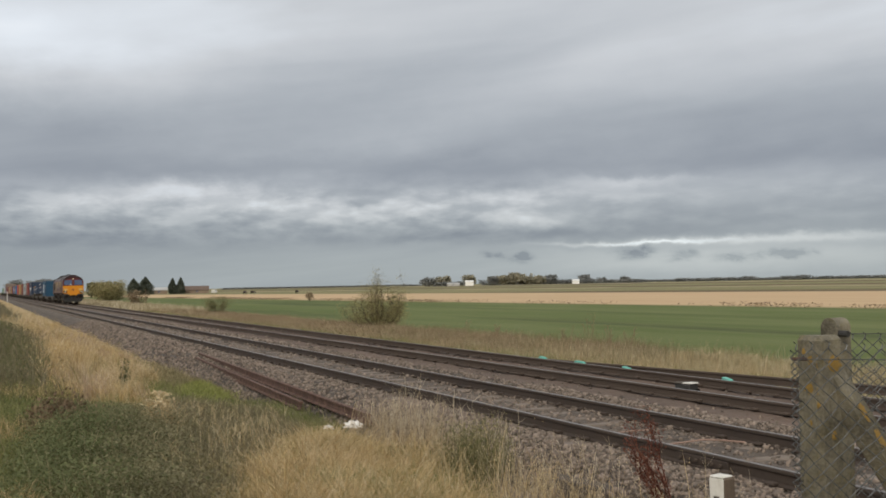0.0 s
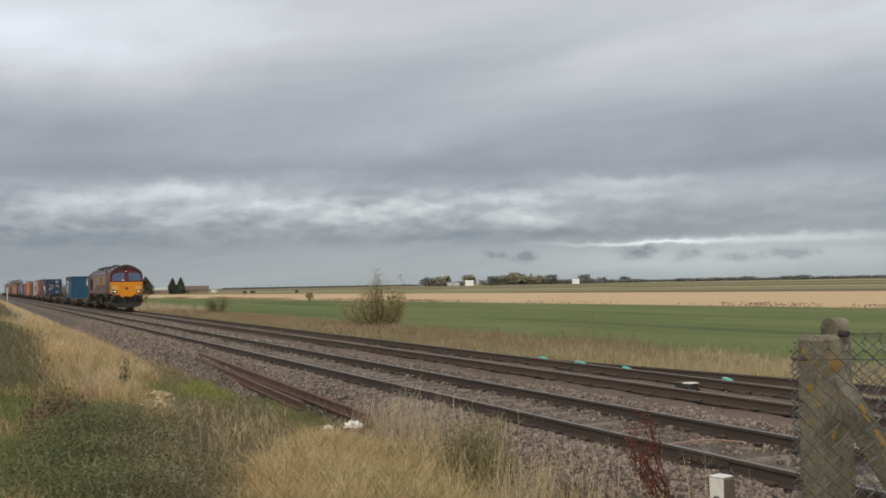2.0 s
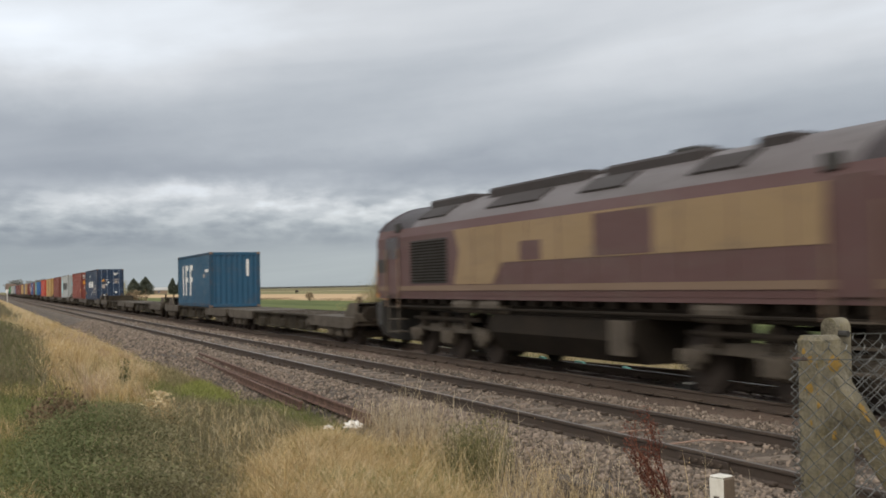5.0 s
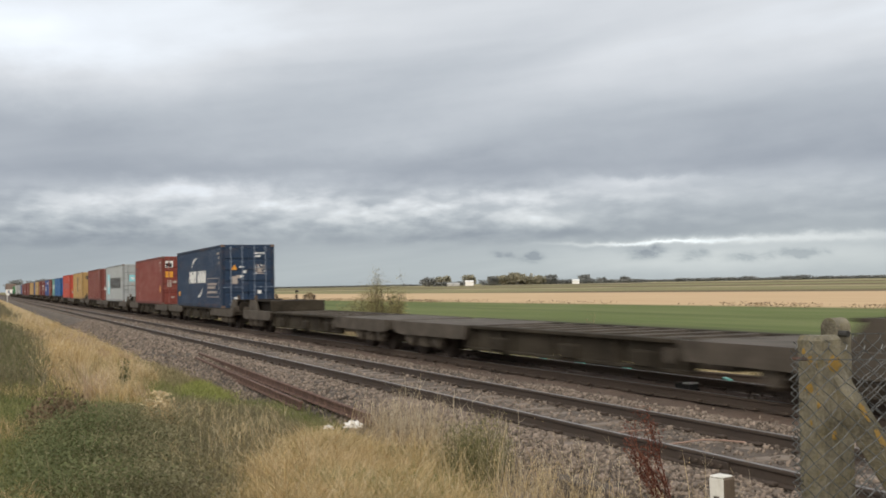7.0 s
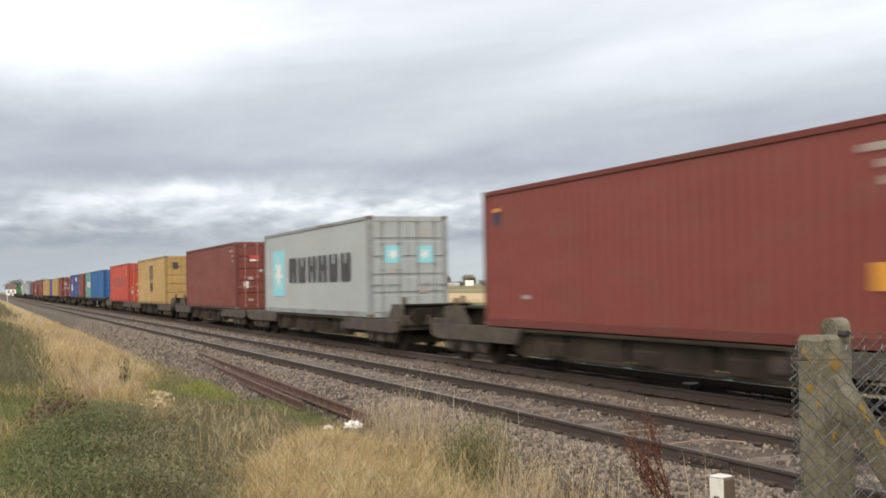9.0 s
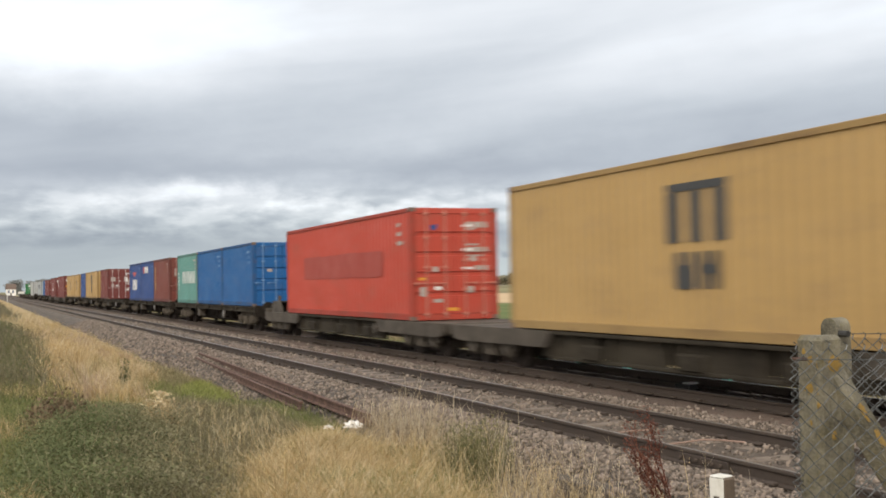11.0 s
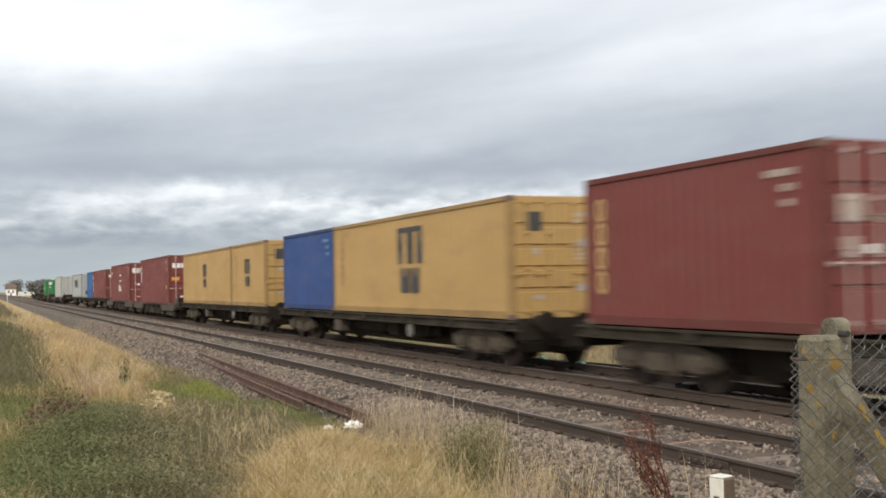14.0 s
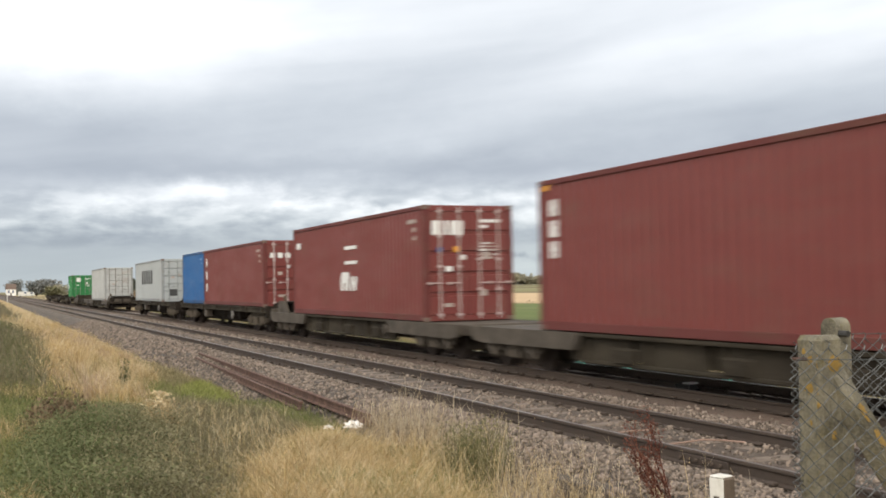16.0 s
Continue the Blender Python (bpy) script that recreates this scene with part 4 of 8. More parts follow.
def flat_wagon(length=20.3):
    """A sixty-foot container flat: slim sole bars, visible bogies, brake gear below."""
    w = thing("container_flat_wagon", "dark dusty sixty-foot container flat wagon with open frame", "railway wagon", "sixty-foot wagons")
    h = length / 2 - 0.5

    def sole():
        bm = box(fresh(), -h, h, -1.25, -1.17, HIGH - 0.2, HIGH - 0.03, 0.008)
        box(bm, -h, h, -1.3, -1.17, HIGH - 0.05, HIGH - 0.004, 0.006)
        box(bm, -h, h, -1.3, -1.17, HIGH - 0.22, HIGH - 0.18, 0.006)
        for x in (-9.0, -6.2, -3.1, -0.1, 0.1, 3.1, 6.2, 9.0):
            box(bm, x - 0.11, x + 0.11, -1.33, -1.16, HIGH - 0.16, HIGH - 0.003)
        return bm
    s_ = kept(("sole_bar", length), sole, M_GIRDER)
    shared("sole_bar", s_, w)
    shared("sole_bar", s_, w, turn=(0, 0, 180))

    def frame_bm():
        bm = fresh()
        for x in np.linspace(-h + 0.1, h - 0.1, 14):
            box(bm, x - 0.08, x + 0.08, -1.17, 1.17, HIGH - 0.22, HIGH - 0.06)
        box(bm, -h, h, -0.25, 0.25, HIGH - 0.55, HIGH - 0.08)
        for y in (-0.85, 0.85):
            box(bm, -4.6, 4.6, y - 0.04, y + 0.04, HIGH - 0.5, HIGH - 0.2)
        for s in (-1, 1):
            box(bm, s * (h - 0.1), s * h, -1.28, 1.28, HIGH - 0.4, HIGH + 0.05, 0.01)
        return bm
    shared("underframe", kept(("underframe", length), frame_bm, M_DARK), w)
    belly = kept(("belly_girder", length), lambda: extrude_side(fresh(), ((-6.4, 0.7), (-5.4, 0.27), (5.4, 0.27), (6.4, 0.7), (6.4, 0.9), (-6.4, 0.9)), -0.06, 0.06), M_DARK)
    for y in (-0.55, 0.55):
        shared("belly_girder", belly, w, (0, y, 0))

    def gear():
        bm = fresh()
        rod(bm, (-1.4, -0.6, 0.55), (0.2, -0.6, 0.55), 0.2, n=12)
        box(bm, 1.2, 2.0, -1.0, -0.4, 0.42, 0.78, 0.02)
        box(bm, -3.0, -2.6, -1.15, -1.05, 0.4, 0.78, 0.01)
        rod(bm, (-6, -0.3, 0.45), (6, -0.3, 0.45), 0.025, n=6)
        box(bm, -0.9, 0.9, 0.2, 0.95, 0.36, 0.8, 0.03)
        box(bm, 3.0, 3.5, -0.9, -0.5, 0.4, 0.78, 0.03)
        for x in (-3.6, 0.6, 2.6):
            rod(bm, (x, -1.0, 0.42), (x + 0.5, -1.0, 0.74), 0.03, n=6)
        for x in (-4.2, 4.2):
            box(bm, x - 0.05, x + 0.05, -1.1, 1.1, 0.5, 0.8)
        return bm
    shared("brake_gear", kept(("brake_gear", length), gear, M_DARK), w)
    box_ = kept(("equipment_box", length), lambda: box(fresh(), -0.3, 0.3, -1.27, -0.95, 0.42, HIGH - 0.24, 0.02), M_FRAME)
    shared("equipment_box", box_, w, (-2.6, 0, 0))
    shared("handwheel", kept(("handwheel",), lambda: rod(fresh(), (0, -0.03, 0), (0, 0.03, 0), 0.17, n=14), M_GALV), w, (3.6, -1.28, 0.62))
    for s in (-1, 1):
        bogie(w, s * (h - 2.35), 0.46, 2.0)
        for y in (-0.87, 0.87):
            shared("buffer", buffer_mesh(), w, (s * h, y, 0.98), (0, 0, 0 if s > 0 else 180))
        shared("coupling", hook_mesh(), w, (s * h, 0, 0.95), (0, 0, 0 if s > 0 else 180))
    return w

# ---------------------------------------------------------------- train: locomotive
M_MAROON = paint("maroon_loco_paint", (92, 68, 67), 0.55, (0.11, 0.085, 0.07), 0.55)
M_GOLD = paint("faded_gold_paint", (146, 124, 94), 0.55, (0.12, 0.09, 0.07), 0.5)
M_ROOF = paint("sooty_grey_roof", (104, 99, 101), 0.6, (0.05, 0.045, 0.04), 0.6)
M_SOOT = paint("soot_black_grille", (58, 53, 53), 0.75, (0.03, 0.027, 0.025), 0.6)
M_CABROOF = paint("sooty_purple_cab_roof", (46, 37, 39), 0.55, (0.03, 0.025, 0.025), 0.5)
M_PALEYELLOW = paint("faded_pale_yellow_paint", (214, 172, 98), 0.5, (0.3, 0.2, 0.1), 0.4)
M_YELLOW = paint("warning_yellow_paint", (214, 138, 26), 0.45, (0.2, 0.12, 0.04), 0.4)
M_GILT = surface("gilt_lettering_paint", (0.6, 0.42, 0.16), (0.45, 0.3, 0.12), 0.6, 0, 3, 40, 0.4, 0)
M_WORNWHITE = surface("worn_white_lettering", (0.66, 0.68, 0.66), (0.3, 0.42, 0.38), 0.65, 0, 2.5, 14, 0.9, 0)
M_DULLOCHRE = surface("faded_ochre_print", (0.3, 0.2, 0.085), (0.24, 0.16, 0.07), 0.6, 0, 3, 40, 0.4, 0)
M_CREAM = paint("cream_stripe_paint", (122, 102, 86), 0.6)
M_BROW = paint("sooty_maroon_paint", (56, 36, 38), 0.7)
M_CABRED = paint("cab_red_paint", (96, 44, 44), 0.55, (0.07, 0.04, 0.035), 0.45)
M_LAMP = glow("headlamp_glow", (1.0, 0.87, 0.62), 1.7)
M_WARM = glow("warm_marker_glow", (1.0, 0.8, 0.5), 1.5)


def glass_material():
    m, n, bsdf = blank("tinted_windscreen")
    tc = n.add("ShaderNodeTexCoord").outputs["Object"]
    n.put(bsdf, "Base Color", n.mix(n.noise(tc, 0.9, 3), (0.04, 0.06, 0.13), (0.085, 0.125, 0.22)))
    n.put(bsdf, "Roughness", 0.08)
    n.put(bsdf, "Specular IOR Level", 0.45)
    return m


M_GLASS = glass_material()
M_DARKGLASS = surface("dim_side_glass", (0.03, 0.03, 0.035), (0.05, 0.05, 0.055), 0.3, 0, 2, 20, 0.4, 0)
HALF = ((1.31, 1.5), (1.325, 1.7), (1.325, 2.98), (1.26, 3.2), (1.06, 3.43), (0.72, 3.65), (0.36, 3.81), (0.0, 3.88))
SECTION = [(-y, z) for y, z in HALF] + [(y, z) for y, z in HALF[-2::-1]]


def rake(z):
    return -max(0.0, z - 2.45) * 0.17


def loft(bm, stations, lo=0, hi=None, raked=()):
    """Skin the body section between stations along x; lo and hi pick part of the section."""
    pts = SECTION[lo:hi]
    rows = []
    for x in stations:
        k = 1 if x in raked else 0
        rows.append([bm.verts.new((x + k * (rake(z) if x > -10 else -rake(z)), y, z)) for y, z in pts])
    for a, b in zip(rows[:-1], rows[1:]):
        for i in range(len(pts) - 1):
            bm.faces.new((a[i], b[i], b[i + 1], a[i + 1]))
    bmesh.ops.recalc_face_normals(bm, faces=bm.faces)
    return rows


def locomotive():
    loco = thing("diesel_locomotive", "maroon and gold diesel freight locomotive with yellow cab front, headlights lit", "locomotive")
    back = -20.2
    bm = fresh()
    loft(bm, [0.0, -3, -6, -9, -12, -15, -18, back], 0, 4, (0.0, back))
    loft(bm, [0.0, -3, -6, -9, -12, -15, -18, back], len(SECTION) - 4, None, (0.0, back))
    box(bm, back + 0.1, -0.1, -1.3, 1.3, 1.42, 1.52)
    part("body_side", bm, M_MAROON, loco)
    bm = fresh()
    loft(bm, [-2.5, -3.5, -6, -9, -12, -15, -17.7], 3, len(SECTION) - 3)
    roof = part("roof", bm, M_ROOF, loco, "sooty grey arched roof")
    for p in roof.data.polygons:
        p.use_smooth = True
    for ends in ((0.0, -1.2, -2.497), (-17.703, -19.0, back)):
        bm = fresh()
        loft(bm, list(ends), 3, len(SECTION) - 3, (0.0, back))
        dome = part("cab_roof", bm, M_CABROOF, loco, "sooty purple-brown cab roof")
        for p in dome.data.polygons:
            p.use_smooth = True
    # roof pods and ribs
    for x0, x1, z in ((-5.2, -4.4, 3.9), (-9.5, -6.5, 3.92), (-14.5, -10.2, 3.95), (-18.0, -15.5, 3.93)):
        part("roof_hatch", box(fresh(), x0, x1, -0.62, 0.62, 3.6, z - 0.03, 0.05), M_SOOT, roof)
    for x0, x1 in ((-6.2, -4.9), (-9.6, -8.1), (-13.6, -11.2), (-17.6, -15.9)):
        for s in (-1, 1):
            bm = extrude_profile(fresh(), [(s * 1.1, 3.38), (s * 1.12, 3.42), (s * 0.74, 3.68), (s * 0.7, 3.62)], x0, x1)
            part("roof_grille", bm, M_SOOT, roof, "sooty roof grille")
    part("exhaust", box(fresh(), -7.9, -7.2, -0.25, 0.25, 3.8, 4.02, 0.03), M_BLACK, roof)
    for x in (-2.9, -18.6):
        for s in (-1, 1):
            bm = box(fresh(), x - 0.16, x + 0.16, s * 1.24, s * 1.33, 3.12, 3.36, 0.02)
            part("roof_step", bm, M_BLACK, roof)
    # cab front at both ends
    for end, sgn in ((0.0, 1), (back, -1)):
        cab = new("cab_front")
        cab.parent = loco
        cab.matrix_basis = pose(end, 0, 0, 0, 0, 0 if sgn > 0 else 180)
        bm = fresh()
        ring = [bm.verts.new((rake(z), y, z)) for y, z in SECTION]
        bm.faces.new(ring)
        bmesh.ops.recalc_face_normals(bm, faces=bm.faces)
        ext = bmesh.ops.extrude_face_region(bm, geom=bm.faces[:])
        bmesh.ops.translate(bm, verts=[v for v in ext["geom"] if isinstance(v, bmesh.types.BMVert)], vec=(-0.06, 0, 0))
        part("cab_panel", bm, M_CABRED, cab, "dark red cab panel")
        bm = fresh()
        prof = [(-1.31, 1.46), (-1.05, 1.36), (-0.62, 1.34), (-0.4, 1.1), (0.4, 1.1), (0.62, 1.34), (1.05, 1.36), (1.31, 1.46), (1.32, 1.7), (1.32, 2.42), (-1.32, 2.42), (-1.32, 1.7)]
        extrude_profile(bm, prof, -0.1, 0.06)
        bmesh.ops.bevel(bm, geom=[e for e in bm.edges if all(v.co.x > 0.05 for v in e.verts)], offset=0.03, segments=2, affect="EDGES")
        part("nose_panel", bm, M_YELLOW, cab, "bright yellow warning panel")
        # eyebrow of the roof
        bm = fresh()
        outer = [bm.verts.new((rake(z) + 0.10, y * 1.005, z + 0.01)) for y, z in SECTION[3:-3]]
        inner = [bm.verts.new((rake(z * 0.94) + 0.10, y * 0.9, z - 0.12 - 0.2 * (1 - abs(y) / 1.3))) for y, z in SECTION[3:-3]]
        o2 = [bm.verts.new((rake(z) - 0.15, y * 1.005, z + 0.01)) for y, z in SECTION[3:-3]]
        i2 = [bm.verts.new((rake(z) - 0.15, y * 0.9, z - 0.12 - 0.2 * (1 - abs(y) / 1.3))) for y, z in SECTION[3:-3]]
        for i in range(len(outer) - 1):
            bm.faces.new((outer[i], outer[i + 1], inner[i + 1], inner[i]))
            bm.faces.new((outer[i], o2[i], o2[i + 1], outer[i + 1]))
            bm.faces.new((inner[i], inner[i + 1], i2[i + 1], i2[i]))
        bmesh.ops.recalc_face_normals(bm, faces=bm.faces)
        part("roof_brow", bm, M_BROW, cab, "sooty dark maroon roof brow")
        for s in (-1, 1):
            bm = fresh()
            y0, y1 = sorted((s * 0.17, s * 1.16))
            pr = [(y0, 2.52), (y1, 2.52), (y1 - (0.06 if s > 0 else 0), 3.17), (y0 + (0.06 if s < 0 else 0), 3.17)]
            a = [bm.verts.new((rake(z) + 0.012, y, z)) for y, z in pr]
            b = [bm.verts.new((rake(z) - 0.03, y, z)) for y, z in pr]
            bm.faces.new(a)
            for i in range(4):
                bm.faces.new((a[i], b[i], b[(i + 1) % 4], a[(i + 1) % 4]))
            bmesh.ops.recalc_face_normals(bm, faces=bm.faces)
            part("windscreen", bm, M_GLASS, cab, "blue-tinted windscreen pane")
            bm = fresh()
            rod(bm, (rake(2.5) + 0.05, s * 0.3, 2.46), (rake(3.0) + 0.05, s * 0.55, 3.0), 0.012, n=6)
            part("wiper", bm, M_BLACK, cab)
            bm = box(fresh(), 0.03, 0.09, s * 0.8, s * 1.24, 1.48, 1.76, 0.05)
            lamp = part("lamp_cluster", bm, M_BLACK, cab, "black headlamp cluster")
            glowing = M_LAMP if sgn > 0 else M_GLASS
            bm = rod(fresh(), (0.085, s * 0.95, 1.62), (0.11, s * 0.95, 1.62), 0.055, n=16)
            part("headlamp", bm, glowing, lamp, "lit round headlamp" if sgn > 0 else "unlit headlamp")
            bm = rod(fresh(), (0.085, s * 1.15, 1.62), (0.105, s * 1.15, 1.62), 0.032, n=14)
            part("marker_lamp", bm, glowing, lamp)
            bm = box(fresh(), 0.05, 0.072, s * 0.72, s * 1.22, 1.78, 2.06, 0.01)
            part("data_panel", bm, M_PALEYELLOW, cab, "faded pale yellow panel over the lamps")
            shared("buffer", buffer_mesh(), cab, (0.05, s * 0.87, 1.06))
            bm = fresh()
            rod(bm, (0.1, s * 1.2, 1.35), (0.1, s * 1.2, 2.3), 0.016, n=6)
            part("handrail", bm, M_GALV, cab)
        bm = box(fresh(), rake(3.25) + 0.0, rake(3.25) + 0.07, -0.1, 0.1, 3.2, 3.36, 0.02)
        top = part("top_lamp_box", bm, M_BLACK, cab)
        bm = rod(fresh(), (rake(3.25) + 0.06, 0, 3.28), (rake(3.25) + 0.09, 0, 3.28), 0.05, n=14)
        part("top_lamp", bm, M_WARM if sgn > 0 else M_GLASS, top)
        # sun-caught white sheet behind the glass, emblem, coupling, plough
        bm = box(fresh(), rake(2.55) + 0.013, rake(2.55) + 0.016, -0.42, -0.2, 2.53, 2.61)
        part("paper", bm, M_WHITE, cab)
        part("emblem", rod(fresh(), (0.055, 0, 1.87), (0.066, 0, 1.87), 0.115, n=16), M_CABRED, cab, "dark red round emblem")
        bm = box(fresh(), 0.0, 0.1, -0.3, 0.3, 1.08, 1.18, 0.02)
        box(bm, -0.1, 0.25, -0.18, 0.18, 0.95, 1.2, 0.03)
        rod(bm, (0.2, 0, 1.0), (0.35, 0, 0.6), 0.04, n=8)
        for y in (-0.45, 0.4, 0.55):
            rod(bm, (0.1, y, 1.2), (0.12, y, 0.75), 0.025, n=8)
        part("coupling", bm, M_DARK, cab)
        bm = fresh()
        extrude_profile(bm, [(-1.3, 1.26), (-1.3, 0.72), (-1.16, 0.45), (-0.9, 0.3), (-0.3, 0.26), (0.3, 0.26), (0.9, 0.3), (1.16, 0.45), (1.3, 0.72), (1.3, 1.26)], -0.35, 0.02)
        part("buffer_beam_apron", bm, M_BLACK, cab, "black apron below the buffer beam")
        for s in (-1, 1):
            bm = box(fresh(), -0.1, 0.3, s * 0.62, s * 1.28, 0.8, 1.36, 0.14)
            part("buffer_housing", bm, M_BLACK, cab)
    # livery on both sides, doors, windows, grilles
    for s in (-1, 1):
        y = s * 1.327

        def plate(x0, x1, z0, z1, d=0.012):
            return box(fresh(), x0, x1, min(y, y + s * d), max(y, y + s * d), z0, z1)
        part("gold_band", plate(-12.4, -3.0, 2.2, 3.0, 0.008), M_GOLD, loco, "wide faded gold band")
        bm = fresh()
        extrude_side(bm, [(-12.4, 2.2), (-12.4, 3.0), (-14.9, 3.0), (-14.6, 2.5), (-14.9, 1.76), (-12.9, 1.76)], min(y, y + s * 0.008), max(y, y + s * 0.008))
        part("gold_band", bm, M_GOLD, loco)
        part("worn_panel", plate(-8.7, -6.9, 2.22, 2.96, 0.012), M_MAROON, loco, "panel where the gold has faded to maroon")
        part("worn_panel", plate(-11.6, -10.7, 2.22, 2.6, 0.012), M_MAROON, loco, "panel where the gold has faded to maroon")
        part("side_plate", plate(-20.1, -19.35, 2.1, 2.45, 0.02), M_BLACK, loco, "dark plate on the cab side")
        part("cream_stripe", plate(back + 0.2, -0.2, 1.62, 1.74, 0.01), M_CREAM, loco, "narrow cream stripe")
        part("number_bar", plate(-1.55, -0.95, 2.1, 2.3, 0.012), M_GOLD, loco)
        for x0, x1, z0, z1 in ((-1.75, -0.85, 2.45, 3.0),):
            part("cab_window", plate(x0, x1, z0, z1, 0.02), M_DARKGLASS, loco)
            part("cab_window", plate(back - x1, back - x0, z0, z1, 0.02), M_DARKGLASS, loco)
        for x0, x1 in ((-2.85, -2.15), (-19.2, -18.5)):
            d = part("cab_door", plate(x0, x1, 1.52, 3.05, 0.02), M_MAROON, loco)
            for x in (x0 - 0.1, x1 + 0.1):
                bm = rod(fresh(), (x, y + s * 0.06, 1.2), (x, y + s * 0.06, 2.7), 0.022, n=8)
                part("handrail", bm, M_CREAM, d, "pale handrail beside the door")
            bm = fresh()
            for k in range(3):
                box(bm, x0, x1, min(y - s * 0.25, y), max(y - s * 0.25, y), 0.55 + 0.32 * k, 0.58 + 0.32 * k)
            box(bm, x0 - 0.02, x0 + 0.02, min(y, y + s * 0.03), max(y, y + s * 0.03), 0.5, 1.5)
            box(bm, x1 - 0.02, x1 + 0.02, min(y, y + s * 0.03), max(y, y + s * 0.03), 0.5, 1.5)
            part("footsteps", bm, M_FRAME, d)
        grille = part("radiator_grille", plate(-17.6, -15.3, 1.8, 2.85, 0.012), M_BLACK, loco, "black radiator grille")
        bm = fresh()
        for k in range(14):
            z = 1.84 + k * 0.072
            box(bm, -17.55, -15.35, min(y + s * 0.012, y + s * 0.035), max(y + s * 0.012, y + s * 0.035), z, z + 0.03)
        part("grille_slats", bm, M_DARK, grille)
        for k in range(9):
            x = -3.6 - k * 1.28
            part("panel_rib", box(fresh(), x - 0.012, x + 0.012, min(y, y + s * 0.014), max(y, y + s * 0.014), 1.76, 2.98), M_MAROON, loco)
        # solebar with pipes and brackets
        bm = box(fresh(), back + 0.3, -0.3, min(y - s * 0.45, y - s * 0.3), max(y - s * 0.45, y - s * 0.3), 1.12, 1.5, 0.01)
        for k in range(26):
            x = back + 0.8 + k * 0.74
            box(bm, x - 0.05, x + 0.05, min(y - s * 0.3, y - s * 0.04), max(y - s * 0.3, y - s * 0.04), 1.3, 1.5)
        rod(bm, (back + 0.5, y - s * 0.03, 1.22), (-0.5, y - s * 0.03, 1.22), 0.03, n=6)
        part("solebar", bm, M_DARK, loco)
        for x in (-14.6, -13.2, -5.4):
            part("air_reservoir", rod(fresh(), (x - 0.5, s * 1.15, 1.28), (x + 0.5, s * 1.15, 1.28), 0.17, n=14), M_FRAME, loco, "dusty grey air reservoir")
    bm = fresh()
    extrude_profile(bm, [(-1.22, 1.12), (-1.28, 0.75), (-1.0, 0.36), (1.0, 0.36), (1.28, 0.75), (1.22, 1.12)], -13.2, -7.6)
    part("fuel_tank", bm, M_DARK, loco, "dark grey fuel tank")
    part("tank_end_plate", box(fresh(), -8.35, -7.75, -1.3, -1.2, 0.5, 1.1, 0.01), M_FRAME, loco)
    for x in (-4.3, -15.9):
        b = bogie(loco, x, 0.53, 3.9, axles=3, deep=True)
        for s in (-1, 1):
            bm = fresh()
            for k in (-1.3, 0, 1.3):
                rod(bm, (k, s * 1.12, 0.75), (k, s * 1.12, 1.1), 0.1, n=10)
            rod(bm, (-1.9, s * 1.14, 0.95), (1.9, s * 1.14, 0.95), 0.05, n=8)
            part("spring_gear", bm, M_DARK, b)
    return loco


# ---------------------------------------------------------------- train: make-up
MOVERS = []        # (thing, place along the line at 0 s, height)


def couple(ob, u, z=0.0):
    MOVERS.append((ob, u, z))
    return ob


def boxed(length, height, colour, label, front, deck, doors=True, seed=0, tint=None):
    c = shipping_container(length, height, colour, label, doors)
    if doors:
        small_print(c, length, height, seed, tint, BARS["blue"] if colour in ("blue", "royal") else None)
    return couple(c, front - length / 2, deck)


FT40, FT30, FT20, HC, STD = 12.192, 9.125, 6.058, 2.896, 2.591


